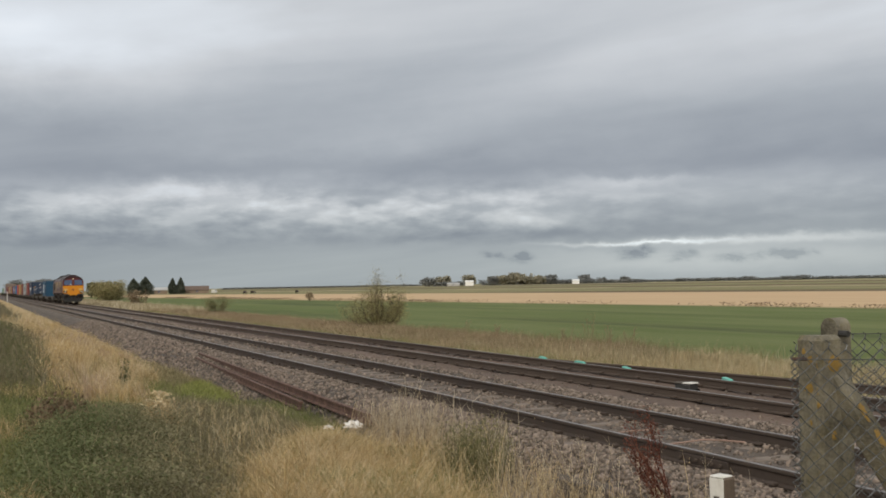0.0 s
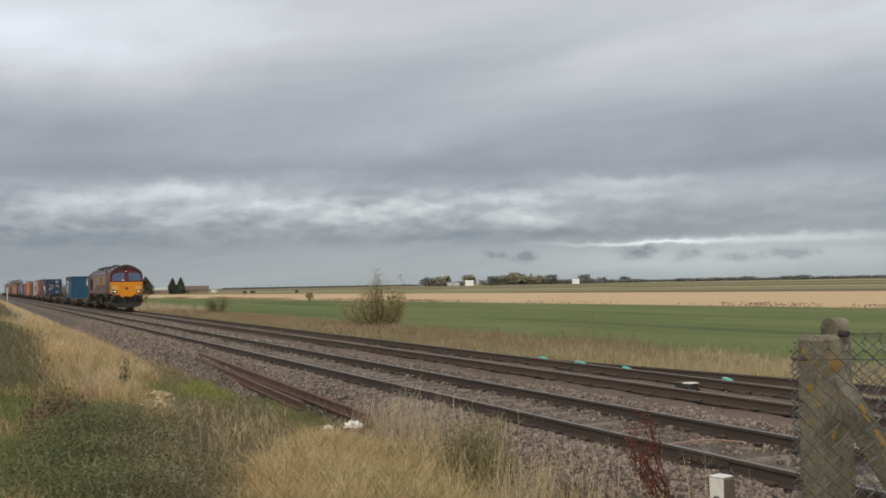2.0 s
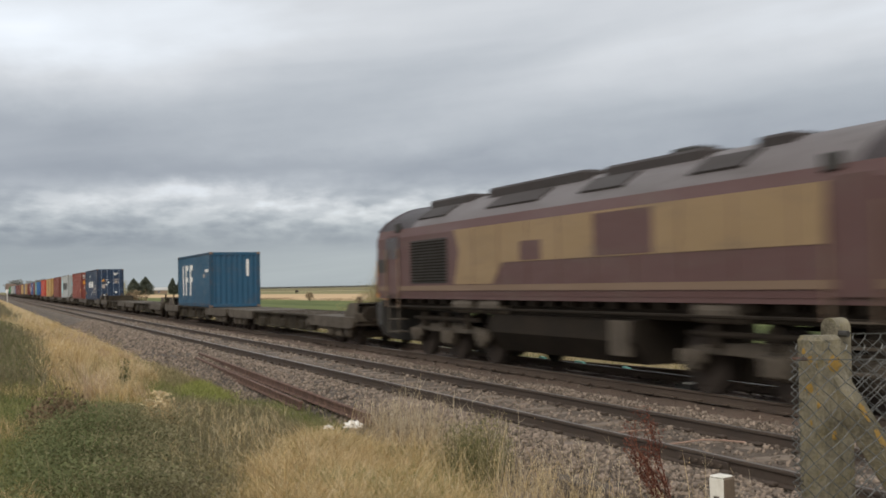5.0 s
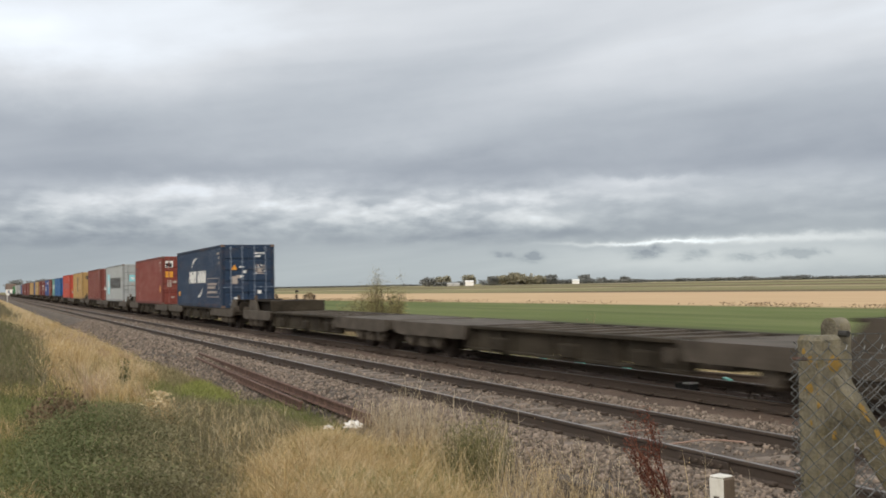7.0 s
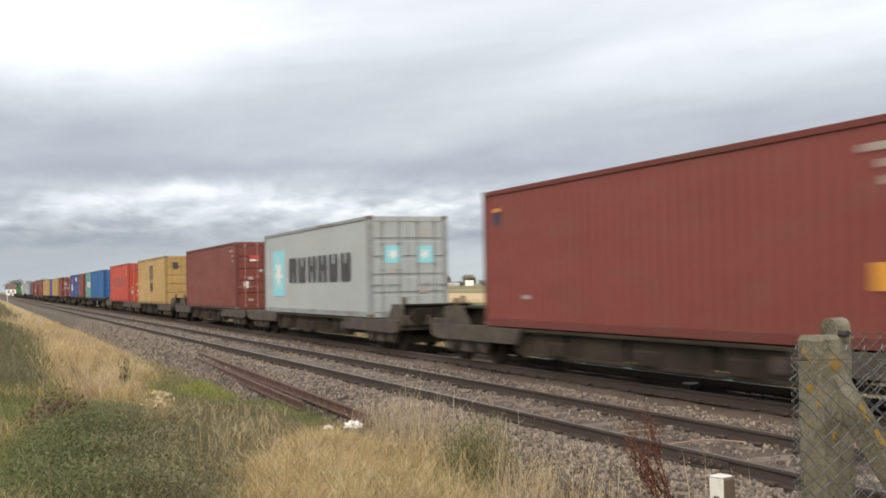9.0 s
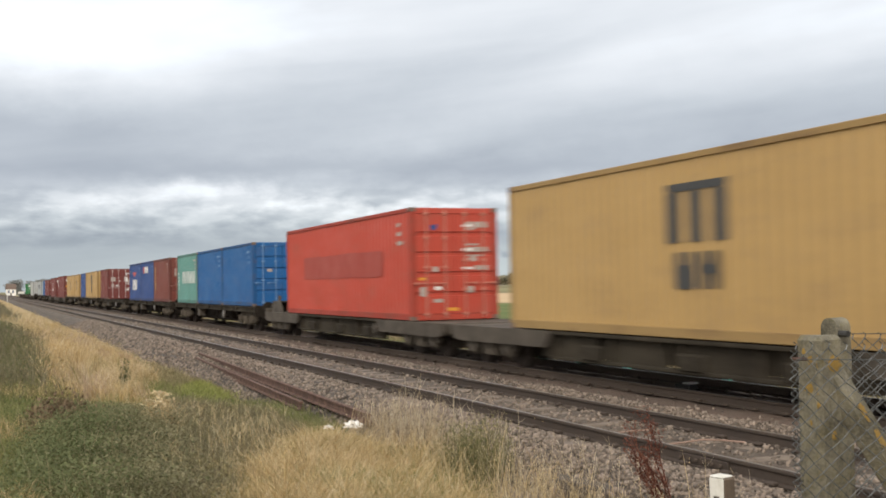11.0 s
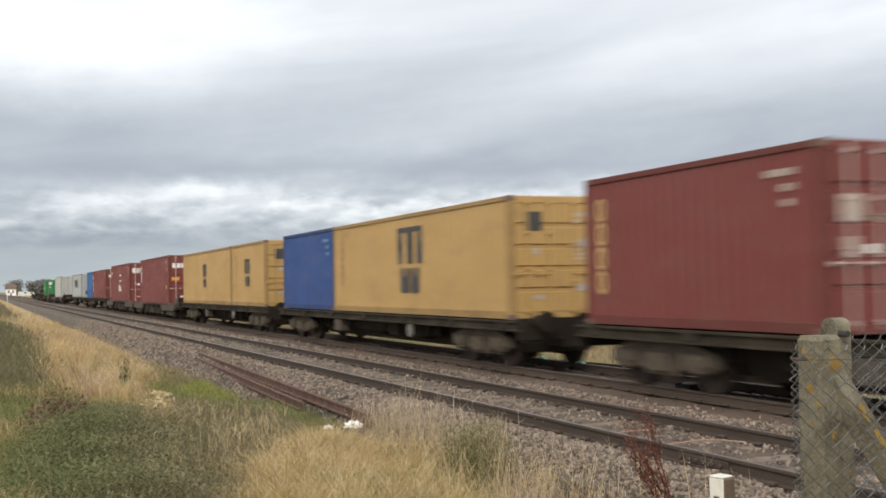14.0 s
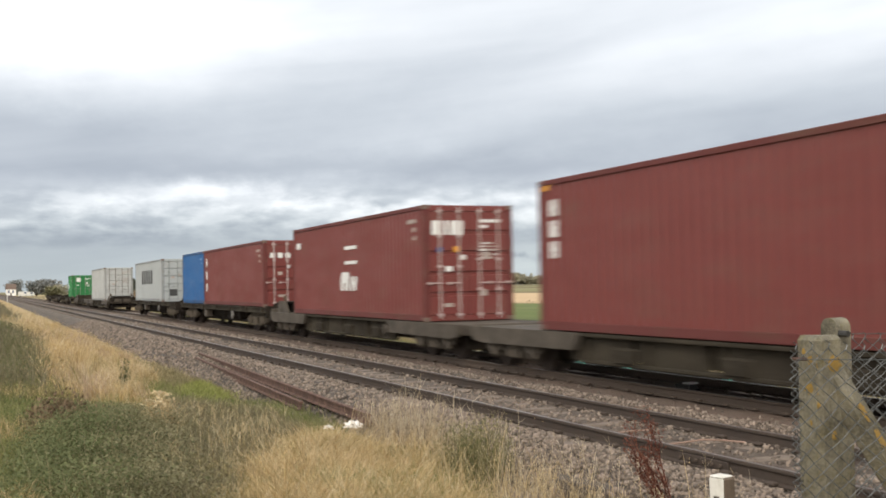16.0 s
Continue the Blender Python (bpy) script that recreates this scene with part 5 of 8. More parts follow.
def make_train():
    couple(locomotive(), -152.9)
    # five low-deck pairs
    for first in (-175.2, -212.35, -249.8, -287.4, -324.5):
        for k in (0, 1):
            couple(low_wagon(1 - 2 * k), first - 8.95 - k * 17.95)
    for first in (-468.4, -562.0):
        for k in (0, 1):
            couple(low_wagon(1 - 2 * k), first - 8.95 - k * 18.2)
    for first in (-361.2, -382.4, -403.6, -425.2, -446.2, -504.4, -525.6, -597.5, -618.7, -639.9):
        couple(flat_wagon(), first - 10.15)

    c = boxed(FT30, STD + 0.06, "teal", "teal blue thirty-foot container with three tall white marks", -197.25, LOW, doors=False)
    for x, w, foot in ((-3.05, 0.3, 0.0), (-2.2, 0.32, 0.95), (-0.92, 0.34, 1.0)):
        side_sign(c, M_WHITE, x, x + w, 0.55, 2.13, "tall white block letter")
        if foot:
            side_sign(c, M_WHITE, x + w + 0.004, x + foot * 0.88, 1.86, 2.13)
            side_sign(c, M_WHITE, x + w + 0.004, x + foot * 0.8, 1.26, 1.5)
    side_sign(c, M_STICKER, 2.8, 3.2, 1.45, 1.62)
    side_sign(c, M_WHITE, 3.3, 4.1, 1.7, 1.85)
    mark_end("end_mark", c, M_WHITE, 0.55, 0.66, 1.5, 2.3, FT30 / 2 - 0.02)

    c = boxed(FT40, HC, "navy", "navy forty-foot container with white lettering and swooshes", -252.45, LOW, seed=1)
    for x0, w in ((-2.38, 0.52), (-1.8, 0.72), (-1.04, 0.68), (0.02, 0.58), (0.66, 0.6), (1.32, 0.86)):
        side_sign(c, M_WHITE, x0, x0 + w, 1.19, 1.79, "white block letter", 0.05)
    swoosh(c, M_WHITE, -1.5, 1.92, -0.1, 2.42, 0.13, "white swoosh")
    swoosh(c, M_WHITE, 1.2, 0.96, -0.05, 0.5, 0.12, "white swoosh")
    for z0 in (0.5, 1.37):
        side_sign(c, M_STICKER, 2.55, 5.35, z0, z0 + 0.03, "white frame line")
    for x in (2.55, 5.32):
        side_sign(c, M_STICKER, x, x + 0.03, 0.534, 1.366)
    for z0, xe in ((1.06, 5.2), (0.9, 4.7), (0.68, 5.0)):
        x = 2.75
        while x < xe - 0.3:
            side_sign(c, M_STICKER, x, x + 0.28, z0, z0 + 0.11)
            x += 0.36
    side_sign(c, M_AMBER, -5.6, -5.2, 0.53, 0.78, "amber sign")
    bm = extrude_profile(fresh(), [(-0.78, 1.74), (-0.5, 1.74), (-0.64, 2.0)], FT40 / 2, FT40 / 2 + 0.004)
    part("end_plate", bm, M_AMBER, c, "amber triangle sign")
    end_plate(c, FT40, M_WHITE, -0.42, -0.2, 1.84, 1.9)
    end_plate(c, FT40, M_WHITE, -0.38, -0.22, 1.34, 1.5, "round-cornered white sticker")
    end_plate(c, FT40, M_STICKER, -0.75, -0.5, 1.1, 1.45)

    c = boxed(FT40, HC, "brick", "brick red forty-foot container with small stickers", -270.25, LOW, seed=2)
    end_plate(c, FT40, M_WHITE, -1.0, -0.55, 2.22, 2.62, "blue and white sign")
    end_plate(c, FT40, P["navy"], -0.97, -0.62, 2.25, 2.5)
    end_plate(c, FT40, M_AMBER, -1.0, -0.55, 1.62, 1.98, "amber sign")
    end_plate(c, FT40, M_STICKER, -0.9, -0.65, 1.05, 1.45)
    side_sign(c, M_AMBER, 5.1, 5.45, 0.75, 1.1, "amber sign")
    side_sign(c, P["navy"], -5.6, -5.3, 2.14, 2.42, "small dark blue sign")
    side_sign(c, M_AMBER, -5.6, -5.3, 2.424, 2.5)
    side_sign(c, M_STICKER, -4.3, -4.0, 0.6, 0.68)

    c = boxed(FT40, HC, "grey", "pale grey forty-foot container with dark lettering", -290.1, LOW, seed=3, tint=M_STICKER)
    side_sign(c, M_CYAN, -4.84, -3.15, 0.58, 2.24, "pale cyan square sign")
    rays = [(0.68 if k % 2 == 0 else 0.24, radians(90 + k * 360 / 14)) for k in range(14)]
    bm = extrude_side(fresh(), [(-4.0 + r * math.cos(a), 1.41 + r * math.sin(a)) for r, a in rays], -W2 + 0.007, -W2 + 0.011)
    part("star", bm, M_WHITE, c, "white star")
    blocks(c, M_INK, -2.55, 1.05, 0.98, 0.87, 0.22, 6, "dark block letter")
    for y0 in (-0.72, 0.25):
        end_plate(c, FT40, M_CYAN, y0, y0 + 0.5, 1.55, 2.05, "pale cyan square sign")
        bm = extrude_profile(fresh(), [(y0 + 0.25 + 0.3 * r * math.cos(a), 1.8 + 0.3 * r * math.sin(a)) for r, a in rays], FT40 / 2 + 0.004, FT40 / 2 + 0.008)
        part("star", bm, M_WHITE, c, "white star")

    c = boxed(FT40, HC, "brown", "red-brown forty-foot container with plain sides", -307.5, LOW, seed=4)
    end_plate(c, FT40, M_RED, -0.62, -0.16, 2.14, 2.32, "red sign")
    end_plate(c, FT40, M_WHITE, -0.6, -0.2, 2.06, 2.136)
    end_plate(c, FT40, M_WHITE, -0.86, -0.66, 0.9, 1.2)

    c = boxed(FT40, HC, "yellow", "ochre yellow forty-foot container", -327.0, LOW, seed=5, tint=M_STICKER)
    for q in range(3):
        side_sign(c, M_INK, -0.5 + q * 0.6, -0.15 + q * 0.6, 1.5, 2.3, "dark block monogram")
    side_sign(c, M_INK, -0.5, 1.05, 2.304, 2.43)
    for x0 in (-0.3, 0.32):
        side_sign(c, M_INK, x0, x0 + 0.52, 0.78, 1.36, "dark block letter")
    end_plate(c, FT40, M_INK, -0.85, -0.45, 2.1, 2.5)

    c = boxed(FT40, HC, "orange", "orange-red forty-foot container with a painted-over name", -344.8, LOW, seed=6, tint=M_STICKER)
    end_plate(c, FT40, P["royal"], -0.66, -0.5, 2.32, 2.45, "small blue sticker")
    end_plate(c, FT40, M_AMBER, -1.0, -0.78, 1.03, 1.1)
    end_plate(c, FT40, M_STICKER, -0.98, -0.78, 0.62, 0.86, "grey data plate")
    end_plate(c, FT40, M_WHITE, -0.58, -0.38, 0.78, 0.87)
    end_plate(c, FT40, M_AMBER, -0.22, 0.08, 0.24, 0.32)
    for z0 in (2.4, 1.78, 1.3):
        end_plate(c, FT40, M_WHITE, 0.2, 0.52, z0, z0 + 0.06)
        end_plate(c, FT40, M_STICKER, 0.56, 0.94, z0 - 0.02, z0 + 0.1)
    g = random.Random(61)
    low = [(-3.85 + k * 0.21, 1.16 + g.uniform(-0.025, 0.025)) for k in range(38)]
    bm = extrude_side(fresh(), low + [(x + g.uniform(-0.03, 0.03), 1.88 + g.uniform(-0.03, 0.03)) for x, z in low[::-1]], -W2 + 0.014, -W2 + 0.017)
    part("side_sign", bm, M_OLDSIGN, c, "darker ragged patch of painted-over name")
    for k in range(3):
        side_sign(c, M_STICKER, 5.06, 5.5 - 0.1 * k, 1.96 + 0.24 * k, 2.06 + 0.24 * k)

    boxed(FT20, STD, "blue", "mid blue twenty-foot container", -362.3, HIGH, seed=7)
    boxed(FT20, STD, "blue", "mid blue twenty-foot container coupled end to end", -368.4, HIGH, seed=8)
    c = boxed(FT20, STD, "green", "sea green twenty-foot container with large white letters", -374.5, HIGH, seed=9)
    for x0, w in ((-1.5, 0.6), (-0.82, 0.58), (-0.11, 0.72), (0.7, 0.72), (1.52, 0.78)):
        side_sign(c, M_WORNWHITE, x0, x0 + w, 1.04, 1.67, "worn white block letter")
    for x0, x1 in ((2.88, 3.0), (-3.0, -2.95)):
        mark("side_sign", c, M_RUST, x0, x1, 0.2, 2.4, -W2 - 0.003, "rust-stained corner")
    for k in range(5):
        side_sign(c, M_WHITE, -2.72, -2.58, 0.72 + k * 0.2, 0.84 + k * 0.2)

    c = boxed(FT20, STD, "brown", "red-brown twenty-foot container with gold outlined marks", -383.5, HIGH, seed=10)
    for k in range(4):
        link_mark(c, M_GILT, -2.64, -2.36, 0.5 + k * 0.42, 0.9 + k * 0.42, 0.075, "gold outlined mark")
    end_plate(c, FT20, M_STICKER, -0.9, -0.5, 1.5, 1.95)
    c = boxed(FT20, STD, "royal", "royal blue twenty-foot container with red and white marks", -389.6, HIGH, seed=11)
    side_sign(c, M_RED, -1.9, -1.3, 1.83, 2.26, "red block letter")
    for k in range(5):
        side_sign(c, M_WHITE, -1.24 + k * 0.345, -0.97 + k * 0.345, 1.83, 2.26, "white block letter")
    c = boxed(FT20, STD, "royal", "royal blue twenty-foot container with white letters and a red bird", -395.7, HIGH, seed=12)
    for x0 in (-1.38, -0.58, 0.22):
        side_sign(c, M_WHITE, x0, x0 + 0.66, 0.74, 1.48, "white block letter", 0.06)
    bm = extrude_side(fresh(), [(-1.32, 1.98), (-0.9, 1.78), (-0.5, 1.66), (0.0, 1.7), (0.4, 1.84), (0.72, 2.0), (0.1, 1.95), (-0.5, 2.0)], -W2 + 0.012, -W2 + 0.016)
    part("side_sign", bm, M_RED, c, "red wing shape")
    side_sign(c, P["navy"], -2.5, -2.2, 1.82, 2.14, "dark faded square mark")

    c = boxed(FT20, STD, "maroon", "maroon twenty-foot container on a half-empty wagon", -417.05, HIGH, seed=13)
    for k in range(4):
        link_mark(c, M_GILT, -2.64, -2.38, 0.55 + k * 0.42, 0.95 + k * 0.42, 0.075, "gold outlined mark")
    end_plate(c, FT20, M_STICKER, -0.95, -0.55, 1.5, 1.86)
    end_plate(c, FT20, M_STICKER, -0.9, -0.66, 1.02, 1.3)
    end_plate(c, FT20, M_WHITE, 0.2, 0.46, 1.46, 1.86)
    end_plate(c, FT20, M_STICKER, 0.58, 0.92, 1.42, 1.86)
    end_plate(c, FT20, M_WHITE, -0.52, -0.34, 1.08, 1.2)

    for front, seed, u in ((-426.2, 14, FT40), (-447.3, 15, FT20), (-453.5, 16, FT40)):
        c = boxed(u, STD, "yellow", "ochre yellow container with a dark block monogram", front, HIGH, seed=seed, tint=M_STICKER)
        x, w, z0, z1, low = (-0.5, 1.75, 1.3, 2.24, 0.56) if seed == 14 else (-0.5, 0.95, 1.33, 1.94, 0.82)
        for q in range(3):
            side_sign(c, M_INK, x + q * w * 0.39, x + q * w * 0.39 + w * 0.22, z0, z1 - 0.13, "dark block monogram")
        side_sign(c, M_INK, x, x + w, z1 - 0.126, z1)
        xa = x + 0.12 * w
        side_sign(c, M_INK, xa, xa + 0.34 * w, low, z0 - 0.1, "dark block letter")
        side_sign(c, M_INK, xa + 0.42 * w, xa + 0.76 * w, low, z0 - 0.1, "dark block letter")
        end_plate(c, u, M_INK, -0.85, -0.45, 1.85, 2.25)
        for k in range(6):
            side_sign(c, M_DULLOCHRE, -u / 2 + 0.75, -u / 2 + 0.95, 0.8 + k * 0.24, 0.94 + k * 0.24)
    boxed(FT20, STD, "royal", "royal blue twenty-foot container behind a yellow one", -438.4, HIGH, seed=17)

    c = boxed(FT40, HC, "maroon", "maroon forty-foot container with white and amber signs", -470.7, LOW, seed=18)
    for k in range(3):
        end_plate(c, FT40, M_WHITE, -1.0 + k * 0.26, -0.78 + k * 0.26, 2.15, 2.42, "white block letter")
    end_plate(c, FT40, M_AMBER, -1.05, -0.6, 1.42, 1.6, "amber sign")
    side_sign(c, M_AMBER, 5.0, 5.3, 0.95, 1.15)
    for k in range(3):
        side_sign(c, M_WHITE, -5.66, -5.36, 1.38 + k * 0.4, 1.7 + k * 0.4, "white block letter")
    side_sign(c, M_AMBER, -5.98, -5.7, 2.68, 2.79, "amber band")

    c = boxed(FT40, HC, "maroon", "maroon forty-foot container with white end letters", -488.9, LOW, seed=19)
    end_plate(c, FT40, P["royal"], -0.88, -0.72, 1.72, 1.84, "small blue sticker")
    end_plate(c, FT40, M_AMBER, -0.42, -0.26, 1.72, 1.86, "small amber sticker")
    for k, w in enumerate((0.28, 0.1, 0.34)):
        y = -1.0 + (0, 0.34, 0.5)[k]
        end_plate(c, FT40, M_WHITE, y, y + w, 2.15, 2.5, "white block letter")
    side_sign(c, M_WHITE, -0.75, 0.0, 0.78, 1.33, "white block letter", 0.1)
    side_sign(c, M_WHITE, 0.16, 0.74, 0.78, 1.2, "white block letter", 0.1)
    side_sign(c, M_WHITE, -0.3, 0.83, 1.56, 1.66)
    side_sign(c, M_WHITE, -0.3, 0.83, 2.0, 2.1)
    side_sign(c, M_WHITE, -5.7, -5.2, 2.2, 2.4)

    c = boxed(FT40, STD, "maroon", "maroon forty-foot container beside a blue one", -505.5, HIGH, seed=20)
    for k in range(3):
        side_sign(c, M_WHITE, -5.6, -5.3, 0.6 + k * 0.6, 1.0 + k * 0.6, "white block letter")
        end_plate(c, FT40, M_WHITE, -0.95 + k * 0.3, -0.75 + k * 0.3, 1.9, 2.1)
    boxed(FT20, STD, "blue", "mid blue twenty-foot container at the wagon's end", -517.75, HIGH, seed=21)
    c = boxed(FT40, STD, "grey", "pale grey forty-foot container with dark lettering and a dark vent", -531.3, HIGH, seed=22, tint=M_STICKER)
    blocks(c, M_INK, -2.8, 1.1, 0.7, 0.9, 0.35, 5, "dark block letter")
    end_plate(c, FT40, M_INK, -0.75, -0.25, 0.35, 0.75, "dark vent")
    c = boxed(FT40, HC, "white", "off-white forty-foot container on a low wagon", -564.5, LOW, seed=23, tint=M_STICKER)
    c = boxed(FT20, STD, "leaf", "bright green twenty-foot container with a white disc", -602.0, HIGH, seed=24)
    side_sign(c, M_WHITE, -2.6, -1.6, 1.0, 1.6)
    end_plate(c, FT20, M_WHITE, -0.7, -0.2, 1.8, 2.3)


make_train()

# ---------------------------------------------------------------- vegetation
def leafy(name, stops, rough=0.8, through=0.35, soft=0.35):
    """Blades and leaves: each one takes its own tone between the stops; some light passes through."""
    m, n, bsdf = blank(name)
    rnd = n.add("ShaderNodeNewGeometry").outputs["Random Per Island"]
    tc = n.add("ShaderNodeTexCoord").outputs["Object"]
    patch = n.math("SUBTRACT", n.noise(tc, 1.1, 4, 0.6), 0.5)
    f = n.add("ShaderNodeClamp", i0=n.math("MULTIPLY_ADD", patch, 1.6 * soft, rnd)).outputs[0]
    n.put(bsdf, "Base Color", n.ramp(f, stops))
    n.put(bsdf, "Roughness", rough)
    n.put(bsdf, "Specular IOR Level", 0.2)
    tr = n.add("ShaderNodeBsdfTranslucent", Color=n.ramp(f, stops))
    mix = n.add("ShaderNodeMixShader", i0=through, i1=bsdf.outputs[0], i2=tr.outputs[0])
    out = [k for k in m.node_tree.nodes if k.bl_idname == "ShaderNodeOutputMaterial"][0]
    m.node_tree.links.new(mix.outputs[0], out.inputs[0])
    return m


M_STRAW = leafy("dry_straw_grass", [(0.0, (0.25, 0.163, 0.07)), (0.35, (0.46, 0.325, 0.145)), (0.7, (0.63, 0.465, 0.23)), (1.0, (0.75, 0.61, 0.37))], soft=0.8)
M_PALE = leafy("bleached_straw", [(0.0, (0.38, 0.28, 0.145)), (0.5, (0.61, 0.475, 0.275)), (1.0, (0.76, 0.65, 0.45))])
M_MIXED = leafy("half_dry_grass", [(0.0, (0.14, 0.14, 0.05)), (0.4, (0.27, 0.23, 0.1)), (0.7, (0.46, 0.35, 0.18)), (1.0, (0.62, 0.49, 0.29))], soft=0.8)
M_GREEN = leafy("green_grass", [(0.0, (0.1, 0.12, 0.04)), (0.5, (0.18, 0.2, 0.068)), (1.0, (0.3, 0.3, 0.12))])
M_VERGE = leafy("beige_verge_grass", [(0.0, (0.24, 0.205, 0.12)), (0.4, (0.4, 0.335, 0.21)), (0.7, (0.56, 0.47, 0.31)), (1.0, (0.68, 0.6, 0.45))], soft=0.8)
M_TWIG = leafy("beige_dead_twigs", [(0.0, (0.3, 0.235, 0.15)), (0.5, (0.5, 0.41, 0.28)), (1.0, (0.68, 0.6, 0.45))])
M_LIME = leafy("fresh_moss_grass", [(0.0, (0.15, 0.17, 0.05)), (0.5, (0.27, 0.29, 0.085)), (1.0, (0.4, 0.41, 0.15))])
M_NETTLE = leafy("nettle_leaf", [(0.0, (0.108, 0.126, 0.054)), (0.5, (0.145, 0.164, 0.074)), (1.0, (0.195, 0.21, 0.1))], soft=1.1)
M_WEED = leafy("olive_ragwort_leaf", [(0.0, (0.1, 0.105, 0.045)), (0.5, (0.18, 0.175, 0.08)), (1.0, (0.34, 0.29, 0.15))])
M_DIM = leafy("dim_grey_herb", [(0.0, (0.12, 0.108, 0.066)), (0.5, (0.185, 0.165, 0.102)), (1.0, (0.28, 0.245, 0.16))], soft=0.7)
M_DIMGREEN = leafy("dim_green_herb", [(0.0, (0.095, 0.1, 0.048)), (0.5, (0.145, 0.148, 0.072)), (1.0, (0.22, 0.21, 0.11))], soft=0.7)
M_SEEDY = leafy("seeding_nettle_leaf", [(0.0, (0.12, 0.12, 0.062)), (0.5, (0.19, 0.18, 0.098)), (1.0, (0.31, 0.28, 0.17))], soft=0.9)
M_FADED = leafy("faded_olive_grass", [(0.0, (0.13, 0.12, 0.06)), (0.5, (0.24, 0.21, 0.115)), (1.0, (0.42, 0.36, 0.22))], soft=0.7)
M_TURF = leafy("soft_turf_blade", [(0.0, (0.1, 0.12, 0.042)), (0.5, (0.17, 0.19, 0.07)), (1.0, (0.31, 0.3, 0.14))], soft=0.8)
M_ROSY = leafy("faded_seed_head", [(0.0, (0.3, 0.2, 0.14)), (0.5, (0.48, 0.36, 0.26)), (1.0, (0.64, 0.52, 0.4))])
M_BROWNHERB = leafy("brown_dead_herb", [(0.0, (0.14, 0.098, 0.064)), (0.5, (0.28, 0.21, 0.135)), (1.0, (0.44, 0.34, 0.22))])
M_DOCK = leafy("rusty_dock_seed", [(0.0, (0.08, 0.03, 0.022)), (0.6, (0.16, 0.06, 0.042)), (1.0, (0.25, 0.115, 0.075))])
M_OLIVE = leafy("olive_hawthorn_leaf", [(0.0, (0.19, 0.175, 0.08)), (0.5, (0.31, 0.275, 0.13)), (1.0, (0.46, 0.39, 0.2))])
M_HEDGE = leafy("dull_hedge_leaf", [(0.0, (0.1, 0.1, 0.055)), (0.5, (0.17, 0.165, 0.09)), (1.0, (0.27, 0.24, 0.135))])
# the next three leaf colours are paled towards grey, painting in distance haze
M_CONIFER = leafy("hazed_dark_conifer_leaf", [(0.0, (0.07, 0.085, 0.065)), (0.6, (0.115, 0.13, 0.1)), (1.0, (0.16, 0.17, 0.13))])
M_HAZELEAF = leafy("hazed_autumn_leaf", [(0.0, (0.24, 0.235, 0.18)), (0.5, (0.33, 0.31, 0.23)), (1.0, (0.44, 0.4, 0.29))])
M_HAZEDARK = leafy("hazed_dark_leaf", [(0.0, (0.21, 0.225, 0.225)), (1.0, (0.29, 0.29, 0.27))])
M_HEAP = leafy("withered_bramble", [(0.0, (0.08, 0.056, 0.036)), (0.5, (0.16, 0.11, 0.068)), (1.0, (0.27, 0.2, 0.125))])
M_BARK = surface("rough_bark", (0.11, 0.085, 0.06), (0.06, 0.045, 0.035), 0.95, 0, 4, 40, 0.7, 0.5)


def blades(g, x, y, z, h, w, lean, head=None):
    """Bent grass blades: root pair, middle pair and a tip."""
    n = len(x)
    a, b = g.uniform(0, 6.283, n), g.uniform(0, 6.283, n)
    if head is not None:
        a = head + g.normal(0, 0.7, n)
    k = lean * g.uniform(0.2, 1.3, n) * h
    dx, dy = np.cos(a) * k, np.sin(a) * k
    wx, wy = np.cos(b) * w / 2, np.sin(b) * w / 2
    droop = 1 - 0.25 * np.clip(k / h, 0, 1)
    p = np.empty((n, 5, 3))
    for i, (t, s, zz) in enumerate(((0, -1, 0), (0, 1, 0), (0.32, -0.8, 0.55), (0.32, 0.8, 0.55), (1.0, 0, 1.0))):
        p[:, i, 0] = x + dx * t + wx * s
        p[:, i, 1] = y + dy * t + wy * s
        p[:, i, 2] = z + h * zz * (droop if i == 4 else 1)
    t = np.array([(0, 1, 3), (0, 3, 2), (2, 3, 4)])[None] + 5 * np.arange(n)[:, None, None]
    return p.reshape(-1, 3), t.reshape(-1, 3)


def leaves(g, x, y, z, size, flat=0.5):
    """Diamond leaves, tilted at random."""
    n = len(x)
    a, e, r = g.uniform(0, 6.283, n), g.uniform(-1.2, 1.2, n) * flat, g.uniform(0, 6.283, n)
    u = np.stack([np.cos(a) * np.cos(e), np.sin(a) * np.cos(e), np.sin(e)], -1)
    v = np.cross(u, np.stack([np.cos(r), np.sin(r), np.ones(n) * 1.2], -1))
    v /= np.linalg.norm(v, axis=1)[:, None] + 1e-9
    c = np.stack([x, y, z], -1)
    s = size[:, None]
    p = np.stack([c - u * s * 0.5, c + v * s * 0.3, c + u * s * 0.5, c - v * s * 0.3], 1)
    t = np.array([(0, 1, 2), (0, 2, 3)])[None] + 4 * np.arange(n)[:, None, None]
    return p.reshape(-1, 3), t.reshape(-1, 3)


def joined(sets):
    off, vs, ts = 0, [], []
    for v, t in sets:
        vs.append(v)
        ts.append(t + off)
        off += len(v)
    return np.concatenate(vs), np.concatenate(ts)


def stuff(name, sets, material, label, category):
    v, t = joined(sets)
    return tagged(new(name, array_mesh(name, v, t, material)), label, category, kind="stuff")


def wavy(x, y, f, seed):
    """Smooth patches between 0 and 1."""
    s = seed * 1.7
    return 0.5 + 0.25 * (np.sin(x * f + s) * np.cos(y * f * 1.4 - s) + np.sin(x * f * 2.3 - y * f * 1.1 + 2 * s))


